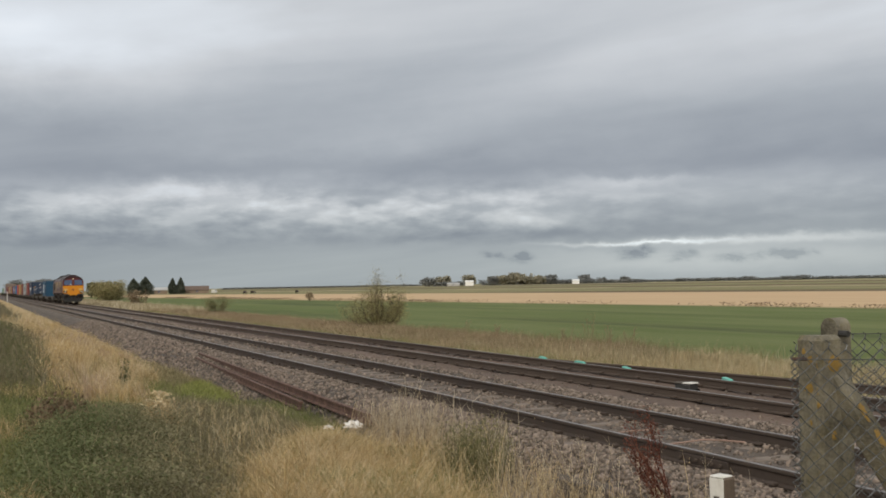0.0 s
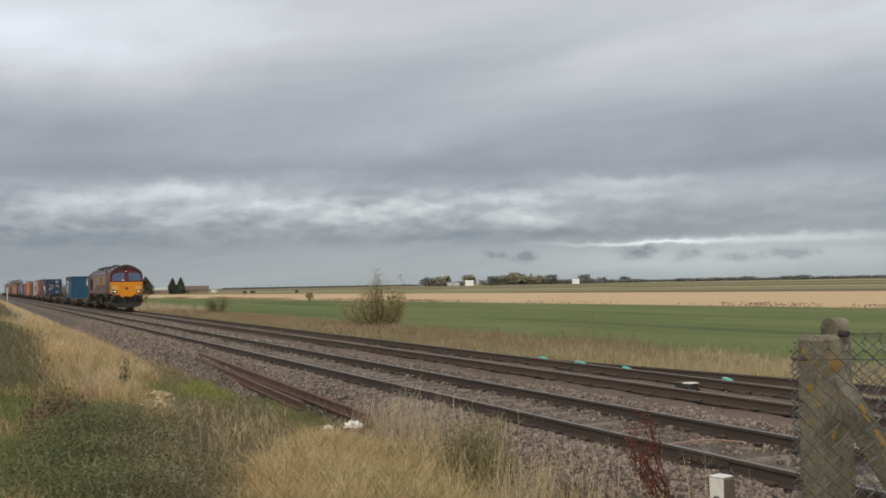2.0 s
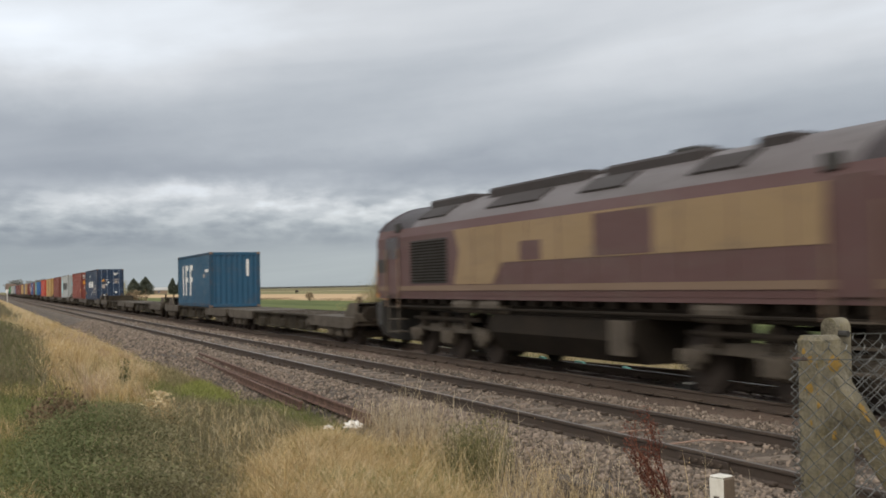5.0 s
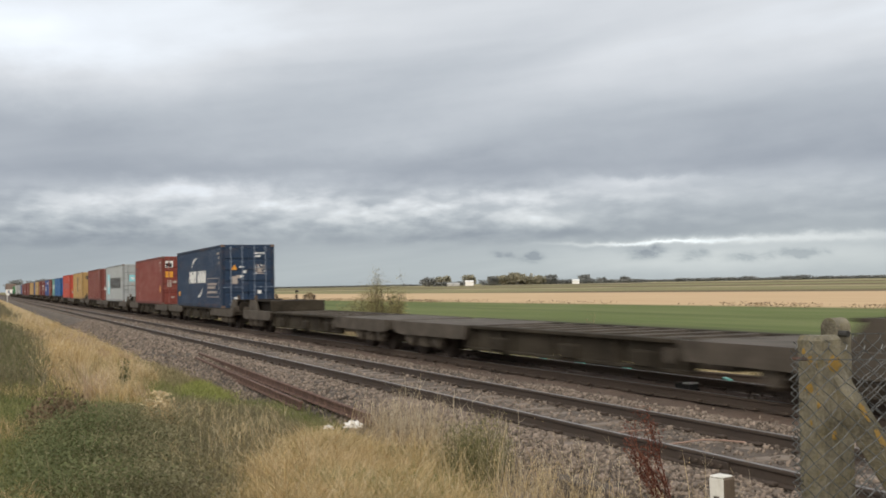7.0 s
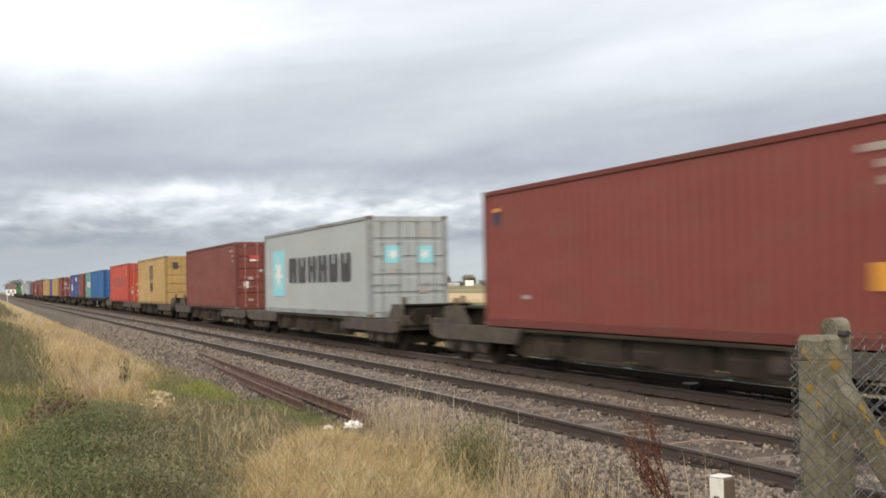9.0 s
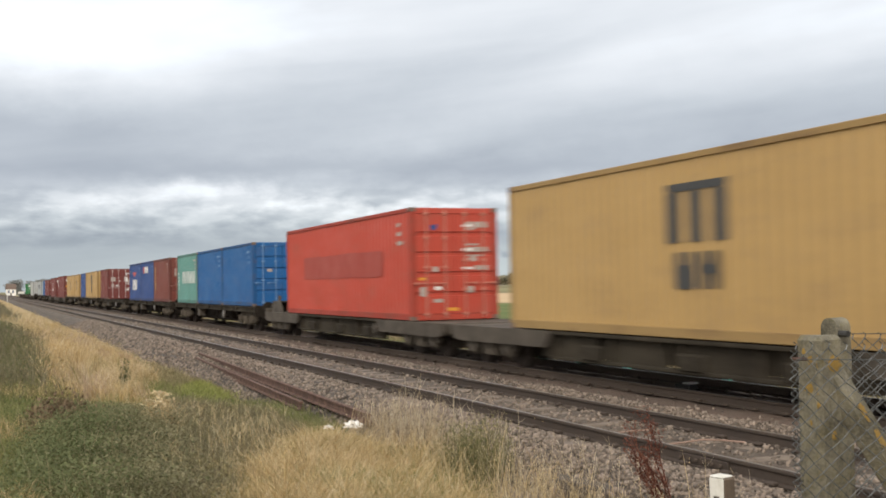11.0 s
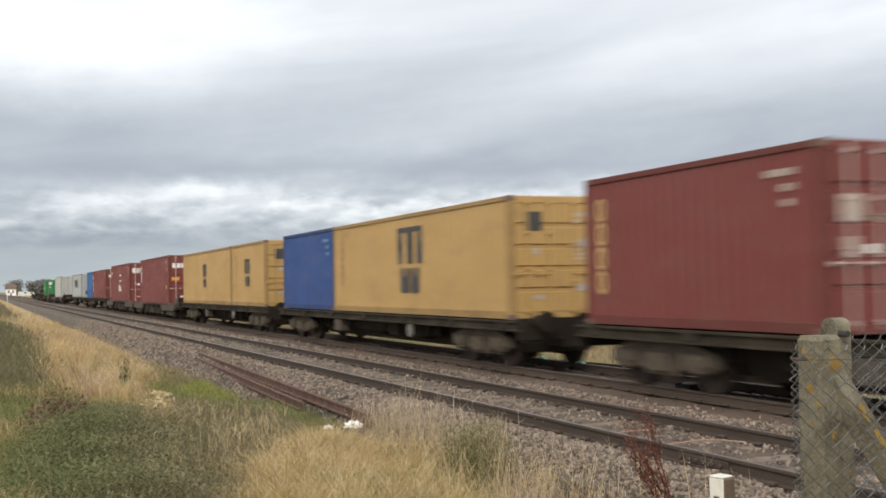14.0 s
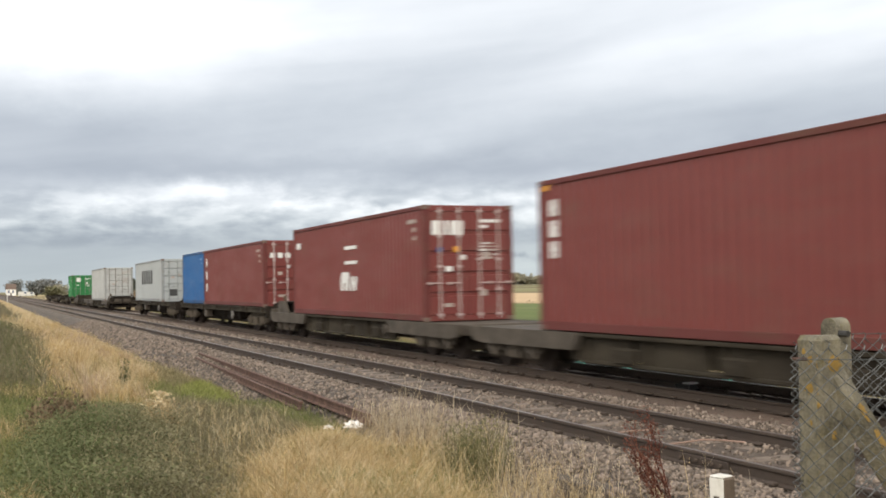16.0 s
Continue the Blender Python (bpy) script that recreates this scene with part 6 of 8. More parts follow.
def scatter(g, n, x0, x1, y0, y1, clump=0.0, per=14):
    """Points over a rectangle, gathered in tufts where clump is set."""
    if not clump:
        return g.uniform(x0, x1, n), g.uniform(y0, y1, n)
    k = max(1, n // per)
    cx, cy = g.uniform(x0, x1, k), g.uniform(y0, y1, k)
    i = g.integers(0, k, n)
    return cx[i] + g.normal(0, clump, n), cy[i] + g.normal(0, clump, n)


def near_z(x, y):
    return np.maximum(ground_z(x, y), np.where((y > 4.75) & (y < 15.9), bed_z(x, y), -9.0))


def arcs(g, x, y, z, h, w, lean, head=None, turn=0.5):
    """Long arching blades in four joints, bowed over towards their tips."""
    n = len(x)
    a, b = g.uniform(0, 6.283, n), g.uniform(0, 6.283, n)
    if head is not None:
        a = head + g.normal(0, turn, n)
    k = lean * g.uniform(0.3, 1.2, n)
    bow = np.clip(k * 0.55, 0, 0.85)
    wx, wy = np.cos(b) * w / 2, np.sin(b) * w / 2
    p = np.empty((n, 9, 3))
    for i, (t, s) in enumerate(((0, 1.0), (0.3, 0.95), (0.58, 0.8), (0.82, 0.55), (1.0, 0.0))):
        out, up = h * k * t ** 1.7, h * (t - bow * t ** 3 * 0.75)
        for j, side in enumerate((-1, 1) if i < 4 else (0,)):
            p[:, 2 * i + j, 0] = x + np.cos(a) * out + wx * s * side
            p[:, 2 * i + j, 1] = y + np.sin(a) * out + wy * s * side
            p[:, 2 * i + j, 2] = z + up
    t = np.array([(0, 1, 3), (0, 3, 2), (2, 3, 5), (2, 5, 4), (4, 5, 7), (4, 7, 6), (6, 7, 8)])[None] + 9 * np.arange(n)[:, None, None]
    return p.reshape(-1, 3), t.reshape(-1, 3)


def tufts(g, k, per, x0, x1, y0, y1, radius, keep):
    """Tussocks: for every blade its foot, the way it falls outwards, and the number and size of its tussock."""
    cx, cy = g.uniform(x0, x1, k), g.uniform(y0, y1, k)
    sel = keep(cx, cy)
    cx, cy = cx[sel], cy[sel]
    size = g.uniform(0.55, 1.25, len(cx))
    i = np.repeat(np.arange(len(cx)), per)
    a, r = g.uniform(0, 6.283, len(i)), np.sqrt(g.random(len(i))) * radius * size[i]
    return cx[i] + np.cos(a) * r, cy[i] + np.sin(a) * r, a, i, size[i]


def twiggy(g, x, y, z, h, w, sides=4):
    """Thin dead stems, each with a few short side twigs near the top."""
    n = len(x)
    a, k = g.uniform(0, 6.283, n), g.uniform(0.05, 0.35, n)
    ex, ey = np.cos(a) * k * h, np.sin(a) * k * h

    def stick(px, py, pz, dx, dy, dz, ww):
        m = len(px)
        b = g.uniform(0, 6.283, m)
        q = np.empty((m, 4, 3))
        for i, (t, s) in enumerate(((0, -1), (0, 1), (1, -0.5), (1, 0.5))):
            q[:, i, 0] = px + dx * t + np.cos(b) * ww / 2 * s
            q[:, i, 1] = py + dy * t + np.sin(b) * ww / 2 * s
            q[:, i, 2] = pz + dz * t
        f = np.array([(0, 1, 3), (0, 3, 2)])[None] + 4 * np.arange(m)[:, None, None]
        return q.reshape(-1, 3), f.reshape(-1, 3)
    sets = [stick(x, y, z, ex, ey, h * 0.95, w)]
    for _ in range(sides):
        t = g.uniform(0.4, 0.95, n)
        b, s = g.uniform(0, 6.283, n), h * g.uniform(0.12, 0.3, n)
        sets.append(stick(x + ex * t, y + ey * t, z + h * 0.95 * t, np.cos(b) * s * 0.7, np.sin(b) * s * 0.7, s * g.uniform(0.3, 1.0, n), w * 0.7))
    return sets


def straw_edge(x):
    """How far out from the fence side the dry grass reaches."""
    return np.interp(x, [-70, -34, -26, -22, -18.2, -17.0, -15, -12, -10, -8], [4.7, 4.5, 3.9, 3.1, 2.7, 4.7, 5.2, 5.25, 4.75, 4.2]) + 0.2 * np.sin(x * 1.9) + 0.12 * np.sin(x * 4.7)


def straw_inner(x):
    """Where the dry grass gives way to faded herbs on the camera's side."""
    return np.interp(x, [-17.5, -16.5, -15, -12.5, -10.9, -8.4], [5.2, 4.6, 3.75, 2.85, 2.2, 1.5])


def foreground():
    g = np.random.default_rng(21)
    # dry tussocks between the cess and the camera, arching over
    x, y, head, tuft, size = tufts(g, 3300, 34, -17.2, -7.2, 1.4, 5.5, 0.11,
                                   lambda a, b: (b < straw_edge(a) - 0.1) & (b > straw_inner(a) + g.normal(0, 0.3, len(a))) & (wavy(a, b, 2.2, 1) > g.random(len(a)) * 0.3))
    edge = np.clip((straw_edge(x) - y) * 0.9 + 0.45, 0.35, 1) * np.clip((y - straw_inner(x)) * 0.9 + 0.4, 0.35, 1)
    h = g.uniform(0.3, 0.7, len(x)) * size * (0.6 + 0.6 * wavy(x, y, 1.3, 2)) * edge * np.interp(x, [-17, -15.2, -13.6], [0.4, 0.5, 1.0])
    w = g.uniform(0.003, 0.006, len(x))
    z = near_z(x, y) - 0.02
    tone = g.random(tuft.max() + 1)[tuft]
    gold = (wavy(x, y, 1.9, 3) * 0.8 + tone * 0.5 > 0.55) & (g.random(len(x)) < np.interp(y - straw_edge(x), [-0.7, -0.1], [1.0, 0.6]))
    pale = gold & (tone > 0.72)
    gold &= ~pale
    stuff("dry_grass", [arcs(g, x[gold], y[gold], z[gold], h[gold], w[gold], 1.15, head[gold], 1.0)], M_STRAW, "golden dry grass in arching tussocks", "grass")
    stuff("dry_grass", [arcs(g, x[pale], y[pale], z[pale], h[pale] * 1.05, w[pale], 1.0, head[pale], 1.0)], M_PALE, "bleached dry grass in arching tussocks", "grass")
    r = ~(gold | pale)
    stuff("mixed_grass", [arcs(g, x[r], y[r], z[r], h[r] * 0.85, w[r] * 1.1, 1.0, head[r], 1.0)], M_MIXED, "half-dry green and straw tussocks", "grass")
    # low green growth under and between
    x, y = scatter(g, 26000, -25, -7.2, -2.0, 5.2, 0.14)
    k = (y < np.where(x < -17, 4.4, straw_edge(x) + 0.1))
    x, y = x[k], y[k]
    stuff("green_grass", [blades(g, x, y, near_z(x, y) - 0.02, g.uniform(0.1, 0.3, len(x)), g.uniform(0.005, 0.011, len(x)), 0.8)], M_GREEN, "short green grass in patches", "grass")
    # fresh green blades pushing through the straw
    cx, cy = np.array([-10.4, -10.0, -10.7, -9.6, -12.4]), np.array([3.75, 3.1, 4.3, 3.6, 4.6])
    i = g.integers(0, 5, 2600)
    x, y = cx[i] + g.normal(0, 0.22, 2600), cy[i] + g.normal(0, 0.2, 2600)
    stuff("green_grass", [arcs(g, x, y, near_z(x, y), g.uniform(0.25, 0.5, 2600), g.uniform(0.004, 0.008, 2600), 0.9)], M_TURF, "fresh green blades among the straw", "grass")
    # a few tall thin stems with seed heads
    x, y = scatter(g, 90, -15.5, -6.4, 4.3, 5.7, 0.3, 5)
    z, h = near_z(x, y), g.uniform(0.45, 0.95, len(x))
    sets = [arcs(g, x, y, z, h, np.full(len(x), 0.006), 0.4)]
    hx, hy, hz = np.repeat(x, 3), np.repeat(y, 3), np.repeat(z + h * 0.85, 3)
    sets.append(leaves(g, hx + g.normal(0, 0.05, len(hx)), hy + g.normal(0, 0.05, len(hx)), hz + g.uniform(-0.12, 0.12, len(hx)), g.uniform(0.01, 0.024, len(hx)), 1.0))
    stuff("seeding_grass_stems", sets, M_PALE, "tall bleached grass stems with seed heads", "grass")
    # twiggy dead weeds along the edge of the ballast, thick about the bag and thin further on
    x, y = scatter(g, 520, -15.4, -11.4, 5.0, 5.75, 0.16, 7)
    sets = twiggy(g, x, y, near_z(x, y), g.uniform(0.25, 0.75, len(x)), np.full(len(x), 0.006), 5)
    x, y = scatter(g, 200, -11.6, -6.5, 4.7, 5.8, 0.14, 6)
    sets += twiggy(g, x, y, near_z(x, y), g.uniform(0.2, 0.6, len(x)), np.full(len(x), 0.005), 4)
    x, y = scatter(g, 520, -13.5, -7.0, 4.6, 5.5, 0.12, 12)
    sets.append(arcs(g, x, y, near_z(x, y), g.uniform(0.12, 0.4, len(x)), np.full(len(x), 0.006), 1.0))
    stuff("dead_weeds", sets, M_TWIG, "thin bleached dead weeds on the ballast edge", "weeds")
    # loose bleached stems on the stones between the timber offcut and the marker
    for cx, cy, sx, sy, n in ((-9.7, 5.2, 0.5, 0.2, 190), (-8.3, 5.1, 0.3, 0.15, 50), (-7.3, 5.35, 0.3, 0.15, 50)):
        x, y = cx + g.normal(0, sx, n), cy + g.normal(0, sy, n)
        half = n // 2
        sets = [arcs(g, x[:half], y[:half], near_z(x[:half], y[:half]), g.uniform(0.3, 0.75, half), np.full(half, 0.006), 0.8)]
        sets += twiggy(g, x[half:], y[half:], near_z(x[half:], y[half:]), g.uniform(0.25, 0.6, n - half), np.full(n - half, 0.005), 4)
        stuff("dry_stems", sets, M_PALE, "loose bleached grass stems on the ballast edge", "grass")
    # brown broken stalks where the old rails end
    x, y = scatter(g, 260, -15.3, -13.0, 5.0, 5.6, 0.12, 10)
    stuff("dead_weeds", twiggy(g, x, y, near_z(x, y), g.uniform(0.2, 0.5, len(x)), np.full(len(x), 0.006), 4), M_BROWNHERB, "brown broken weed stalks beside the old rails", "weeds")
    # green bushy weeds in the middle
    cx, cy = np.array([-11.9, -11.6, -11.3, -11.75, -11.45, -11.0]), np.array([5.2, 5.3, 5.15, 5.45, 5.0, 5.1])
    i = g.integers(0, 6, 2400)
    x, y, t = cx[i] + g.normal(0, 0.16, 2400), cy[i] + g.normal(0, 0.14, 2400), g.random(2400)
    stuff("ragwort_clump", [leaves(g, x, y, near_z(x, y) + t * 0.7, g.uniform(0.014, 0.036, 2400), 1.0),
                            blades(g, cx[i[:400]] + g.normal(0, 0.15, 400), cy[i[:400]] + g.normal(0, 0.15, 400), near_z(cx[i[:400]], cy[i[:400]]), g.uniform(0.4, 0.85, 400), np.full(400, 0.008), 0.4)],
          M_WEED, "leafy olive weeds among the dry grass", "weeds")


def nettle_top(x, y):
    """Height of the nettles: low before the straw bank, higher towards the camera."""
    return (0.16 + 0.3 * wavy(x, y, 1.6, 5)) * np.interp(x, [-17.5, -14.0, -11.0], [0.45, 0.95, 1.1])


def nettle_bank():
    g = np.random.default_rng(22)
    k = 1100
    cx, cy = g.uniform(-16.6, -8.0, k), g.uniform(-1.6, 3.0, k)
    keep = (cy < np.interp(cx, [-17, -14.5, -12, -10.5, -8], [2.3, 2.35, 1.9, 1.6, 1.2]) + g.normal(0, 0.15, k)) & (cy > np.interp(cx, [-16.6, -14, -10, -8], [1.0, 0.75, 0.35, 0.2]) + g.normal(0, 0.15, k))
    cx, cy = cx[keep], cy[keep]
    top = nettle_top(cx, cy) * g.uniform(0.7, 1.25, len(cx))
    m = 90000
    i = g.integers(0, len(cx), m)
    t = g.random(m) ** 0.55
    x, y = cx[i] + g.normal(0, 0.13, m) * (0.5 + t), cy[i] + g.normal(0, 0.13, m) * (0.5 + t)
    leafy_side = y < np.interp(x, [-16, -13, -10, -8], [1.75, 1.45, 1.05, 0.8]) + g.normal(0, 0.25, m)
    z = near_z(x, y) + t * top[i]
    size = g.uniform(0.014, 0.04, m)
    for sel, mat, text in ((leafy_side, M_NETTLE, "dense dark green nettles and low leaves"), (~leafy_side, M_SEEDY, "grey-green nettles going to seed")):
        stuff("nettle_patch", [leaves(g, x[sel], y[sel], z[sel], size[sel], 0.7)], mat, text, "nettles")
    # wisps of dry grass standing through them
    i = g.integers(0, len(cx), 2600)
    x, y = cx[i] + g.normal(0, 0.25, 2600), cy[i] + g.normal(0, 0.25, 2600)
    stuff("mixed_grass", [arcs(g, x, y, near_z(x, y), top[i] * g.uniform(0.7, 1.5, 2600), np.full(2600, 0.005), 0.6)], M_FADED, "thin faded grass standing through nettles", "grass")
    # paler turf and dry wisps in the corner by the camera
    x, y = scatter(g, 26000, -19.5, -8, -3.0, 1.4, 0.2, 30)
    k = y < np.interp(x, [-19, -14, -10, -8], [1.3, 0.85, 0.45, 0.3])
    x, y = x[k], y[k]
    turf = wavy(x, y, 1.1, 8) > 0.42
    stuff("green_grass", [arcs(g, x[turf], y[turf], near_z(x, y)[turf], g.uniform(0.12, 0.32, turf.sum()), g.uniform(0.006, 0.012, turf.sum()), 0.9)], M_TURF, "soft green turf beside the nettles", "grass")
    wisp = ~turf
    stuff("mixed_grass", [arcs(g, x[wisp], y[wisp], near_z(x, y)[wisp], g.uniform(0.15, 0.42, wisp.sum()), g.uniform(0.005, 0.009, wisp.sum()), 0.8)], M_MIXED, "wispy half-dry grass beside nettles", "grass")
    # grey-brown dying herbs between nettles and dry grass
    x, y = scatter(g, 34000, -19.0, -8.6, 1.2, 4.7, 0.13)
    lo = np.interp(x, [-19.0, -16, -14, -9.5, -8.6], [2.9, 2.3, 2.1, 1.3, 1.0])
    k = (y > lo + g.normal(0, 0.15, len(x))) & (y < np.maximum(straw_inner(x) + 0.25, lo + 0.2)) & (y < 4.55)
    x, y = x[k], y[k]
    h = g.uniform(0.12, 0.42, len(x)) * (0.7 + 0.6 * wavy(x, y, 1.8, 6))
    some = wavy(x, y, 1.3, 12) > 0.5
    stuff("dying_herbs", [arcs(g, x[some], y[some], near_z(x, y)[some], h[some], g.uniform(0.005, 0.009, some.sum()), 0.8),
                          leaves(g, x[::2], y[::2], near_z(x, y)[::2] + h[::2] * g.uniform(0.2, 0.9, len(x[::2])), g.uniform(0.02, 0.045, len(x[::2])), 0.7)], M_DIM, "grey faded herbs and thistles", "weeds")
    some = ~some
    stuff("mixed_grass", [arcs(g, x[some], y[some], near_z(x, y)[some], h[some], g.uniform(0.004, 0.008, some.sum()), 0.8)], M_FADED, "faded olive grass among dying herbs", "grass")
    x, y = scatter(g, 380, -16.5, -8.8, 1.4, 4.2, 0.16, 7)
    k = (y > np.interp(x, [-16.5, -14, -8.8], [2.4, 2.1, 1.2])) & (y < straw_inner(x) + 0.3)
    x, y = x[k], y[k]
    stuff("bleached_stems", twiggy(g, x, y, near_z(x, y), g.uniform(0.25, 0.6, len(x)), np.full(len(x), 0.006), 5), M_PALE, "bleached branching stems among faded herbs", "weeds")
    # a dark brown bramble heap
    n = 4200
    x, y = -14.1 + g.normal(0, 0.4, n), 0.88 + g.normal(0, 0.16, n)
    stuff("bramble_heap", [leaves(g, x, y, near_z(x, y) + 0.06 + np.abs(g.normal(0, 0.15, n)), g.uniform(0.03, 0.07, n), 1.0),
                           arcs(g, x[:700], y[:700], near_z(x[:700], y[:700]), g.uniform(0.2, 0.45, 700), np.full(700, 0.009), 1.4)], M_HEAP, "brown withered bramble heap", "bramble")


def left_bank():
    g = np.random.default_rng(23)
    # tall pale grass along the cess, running off beside the line
    m = 470
    cx, cy, big = -17.9 - 46.0 * g.random(m) ** 1.3, g.uniform(0.7, 4.6, m), g.uniform(0.3, 0.8, m)
    tall = g.uniform(0.35, 1.05, m) * np.interp(cx, [-40, -19, -17.9], [1.0, 0.95, 0.7])
    i = g.integers(0, m, 78000)
    turn, out = g.uniform(0, 6.283, 78000), np.sqrt(g.random(78000))
    x, y = cx[i] + np.cos(turn) * out * big[i], cy[i] + np.sin(turn) * out * big[i] * 0.8
    lump = tall[i] * (1.0 - 0.55 * out ** 2)
    inner = np.interp(x, [-62, -46, -34, -20, -17], [0.3, 1.3, 1.6, 1.3, 1.45]) + g.normal(0, 0.2, len(x)) + 1.0 * (wavy(x, y, 1.1, 11) - 0.5)
    k = (y < straw_edge(x) - 0.25 - 0.4 * g.random(len(x)) ** 2) & (y > inner) & (g.random(len(x)) < np.interp(-x, [17, 30, 62], [1.0, 0.8, 0.5]))
    x, y, turn, lump, tone = x[k], y[k], turn[k], lump[k], (g.random(m)[i])[k]
    h = g.uniform(0.6, 0.95, len(x)) * lump * (0.75 + 0.4 * wavy(x, y, 0.8, 4)) * np.interp(y - straw_edge(x), [-1.2, -0.3], [1, 0.7])
    w = g.uniform(0.005, 0.01, len(x)) * np.interp(-x, [17, 60], [0.9, 2.2])
    z = near_z(x, y)
    pale = tone > 0.62
    rosy = tone < 0.2
    dull = (tone > 0.2) & (tone < 0.3)
    gold = ~(pale | rosy | dull)
    for sel, mat, text in ((pale, M_PALE, "tall pale dry grass along the cess"), (gold, M_STRAW, "tall golden dry grass along the cess"),
                           (rosy, M_ROSY, "faded pinkish seed heads among the dry grass"), (dull, M_MIXED, "half-green tussocks among tall dry grass")):
        stuff("tall_dry_grass", [arcs(g, x[sel], y[sel], z[sel], h[sel], w[sel], 0.75, turn[sel], 0.8)], mat, text, "grass")
    # dim grey-green herbage behind it, stepping down towards the camera
    x, y = scatter(g, 44000, -75, -17.2, -7, 1.9, 0.25)
    k = y < np.interp(x, [-75, -60, -46, -34, -20, -17.2], [-0.6, 0.2, 1.1, 1.45, 1.1, 1.0]) + g.normal(0, 0.15, len(x)) + 0.9 * (wavy(x, y, 1.1, 11) - 0.5)
    x, y = x[k], y[k]
    h = g.uniform(0.4, 0.85, len(x)) * (0.6 + 0.6 * wavy(x, y, 0.5, 9)) * np.interp(-x, [17.2, 20, 30], [0.45, 0.75, 1.0])
    wd = np.interp(-x, [19, 70], [0.9, 2.4])
    grey = wavy(x, y, 0.7, 14) > 0.45
    for sel, mat, text in ((grey, M_DIM, "dim grey-green tall herbs and thistles"), (~grey, M_DIMGREEN, "dark green tall herbs and nettles")):
        stuff("dim_herbage", [arcs(g, x[sel], y[sel], near_z(x, y)[sel], h[sel], g.uniform(0.008, 0.015, sel.sum()) * wd[sel], 0.5),
                              leaves(g, x[sel], y[sel], near_z(x, y)[sel] + h[sel] * g.uniform(0.2, 0.9, sel.sum()), g.uniform(0.03, 0.075, sel.sum()) * wd[sel], 0.7)], mat, text, "weeds")
    # far end of the bank
    x, y = scatter(g, 26000, -330, -60, -3, 4.3, 0.3)
    k = (y > 0.5) | (g.random(len(x)) < 0.5)
    x, y = x[k], y[k]
    near = y > 1.8 + 0.5 * wavy(x, y, 0.2, 3)
    h = g.uniform(0.35, 0.8, len(x)) * np.interp(y, [2.5, 4.5], [1.0, 0.55])
    wd = np.interp(-x, [60, 300], [0.03, 0.1])
    stuff("tall_dry_grass", [blades(g, x[near], y[near], near_z(x, y)[near], h[near], wd[near], 0.35)], M_PALE, "pale dry grass far along the line", "grass")
    stuff("dim_herbage", [blades(g, x[~near], y[~near], near_z(x, y)[~near], h[~near] * 1.15, wd[~near], 0.35)], M_DIM, "dim herbs far along the line", "weeds")
    # moss-green patch and low tufts on the cess
    x, y = scatter(g, 9000, -25.5, -20.6, -0.4, 0.4, 0.12)
    y = y * np.interp(x, [-25.5, -23.5, -21.5, -20.6], [0.4, 1.0, 1.0, 0.4]) + np.interp(x, [-26.0, -20.6], [4.75, 3.9])
    stuff("moss_patch", [arcs(g, x, y, near_z(x, y), g.uniform(0.08, 0.24, len(x)), g.uniform(0.006, 0.012, len(x)), 0.9)], M_LIME, "bright mossy green grass patch", "grass")
    x, y = scatter(g, 13000, -21.5, -16.2, 3.7, 5.15, 0.2)
    stuff("green_grass", [arcs(g, x, y, near_z(x, y), g.uniform(0.06, 0.22, len(x)), g.uniform(0.005, 0.01, len(x)), 0.8)], M_TURF, "short green tufts on the cess", "grass")
    x, y = scatter(g, 12000, -36, -19, 3.2, 5.0, 0.15, 20)
    k = y > straw_edge(x) - 0.5
    x, y = x[k], y[k]
    stuff("mixed_grass", [arcs(g, x, y, near_z(x, y), g.uniform(0.05, 0.18, len(x)), g.uniform(0.006, 0.012, len(x)), 1.0)], M_FADED, "low faded turf along the cess edge", "grass")
    x, y = scatter(g, 500, -60, -18, 4.5, 5.2, 0.12)
    stuff("mixed_grass", [blades(g, x, y, near_z(x, y), g.uniform(0.06, 0.2, len(x)), np.full(len(x), 0.012), 0.7)], M_MIXED, "sparse tufts on the cess stones", "grass")


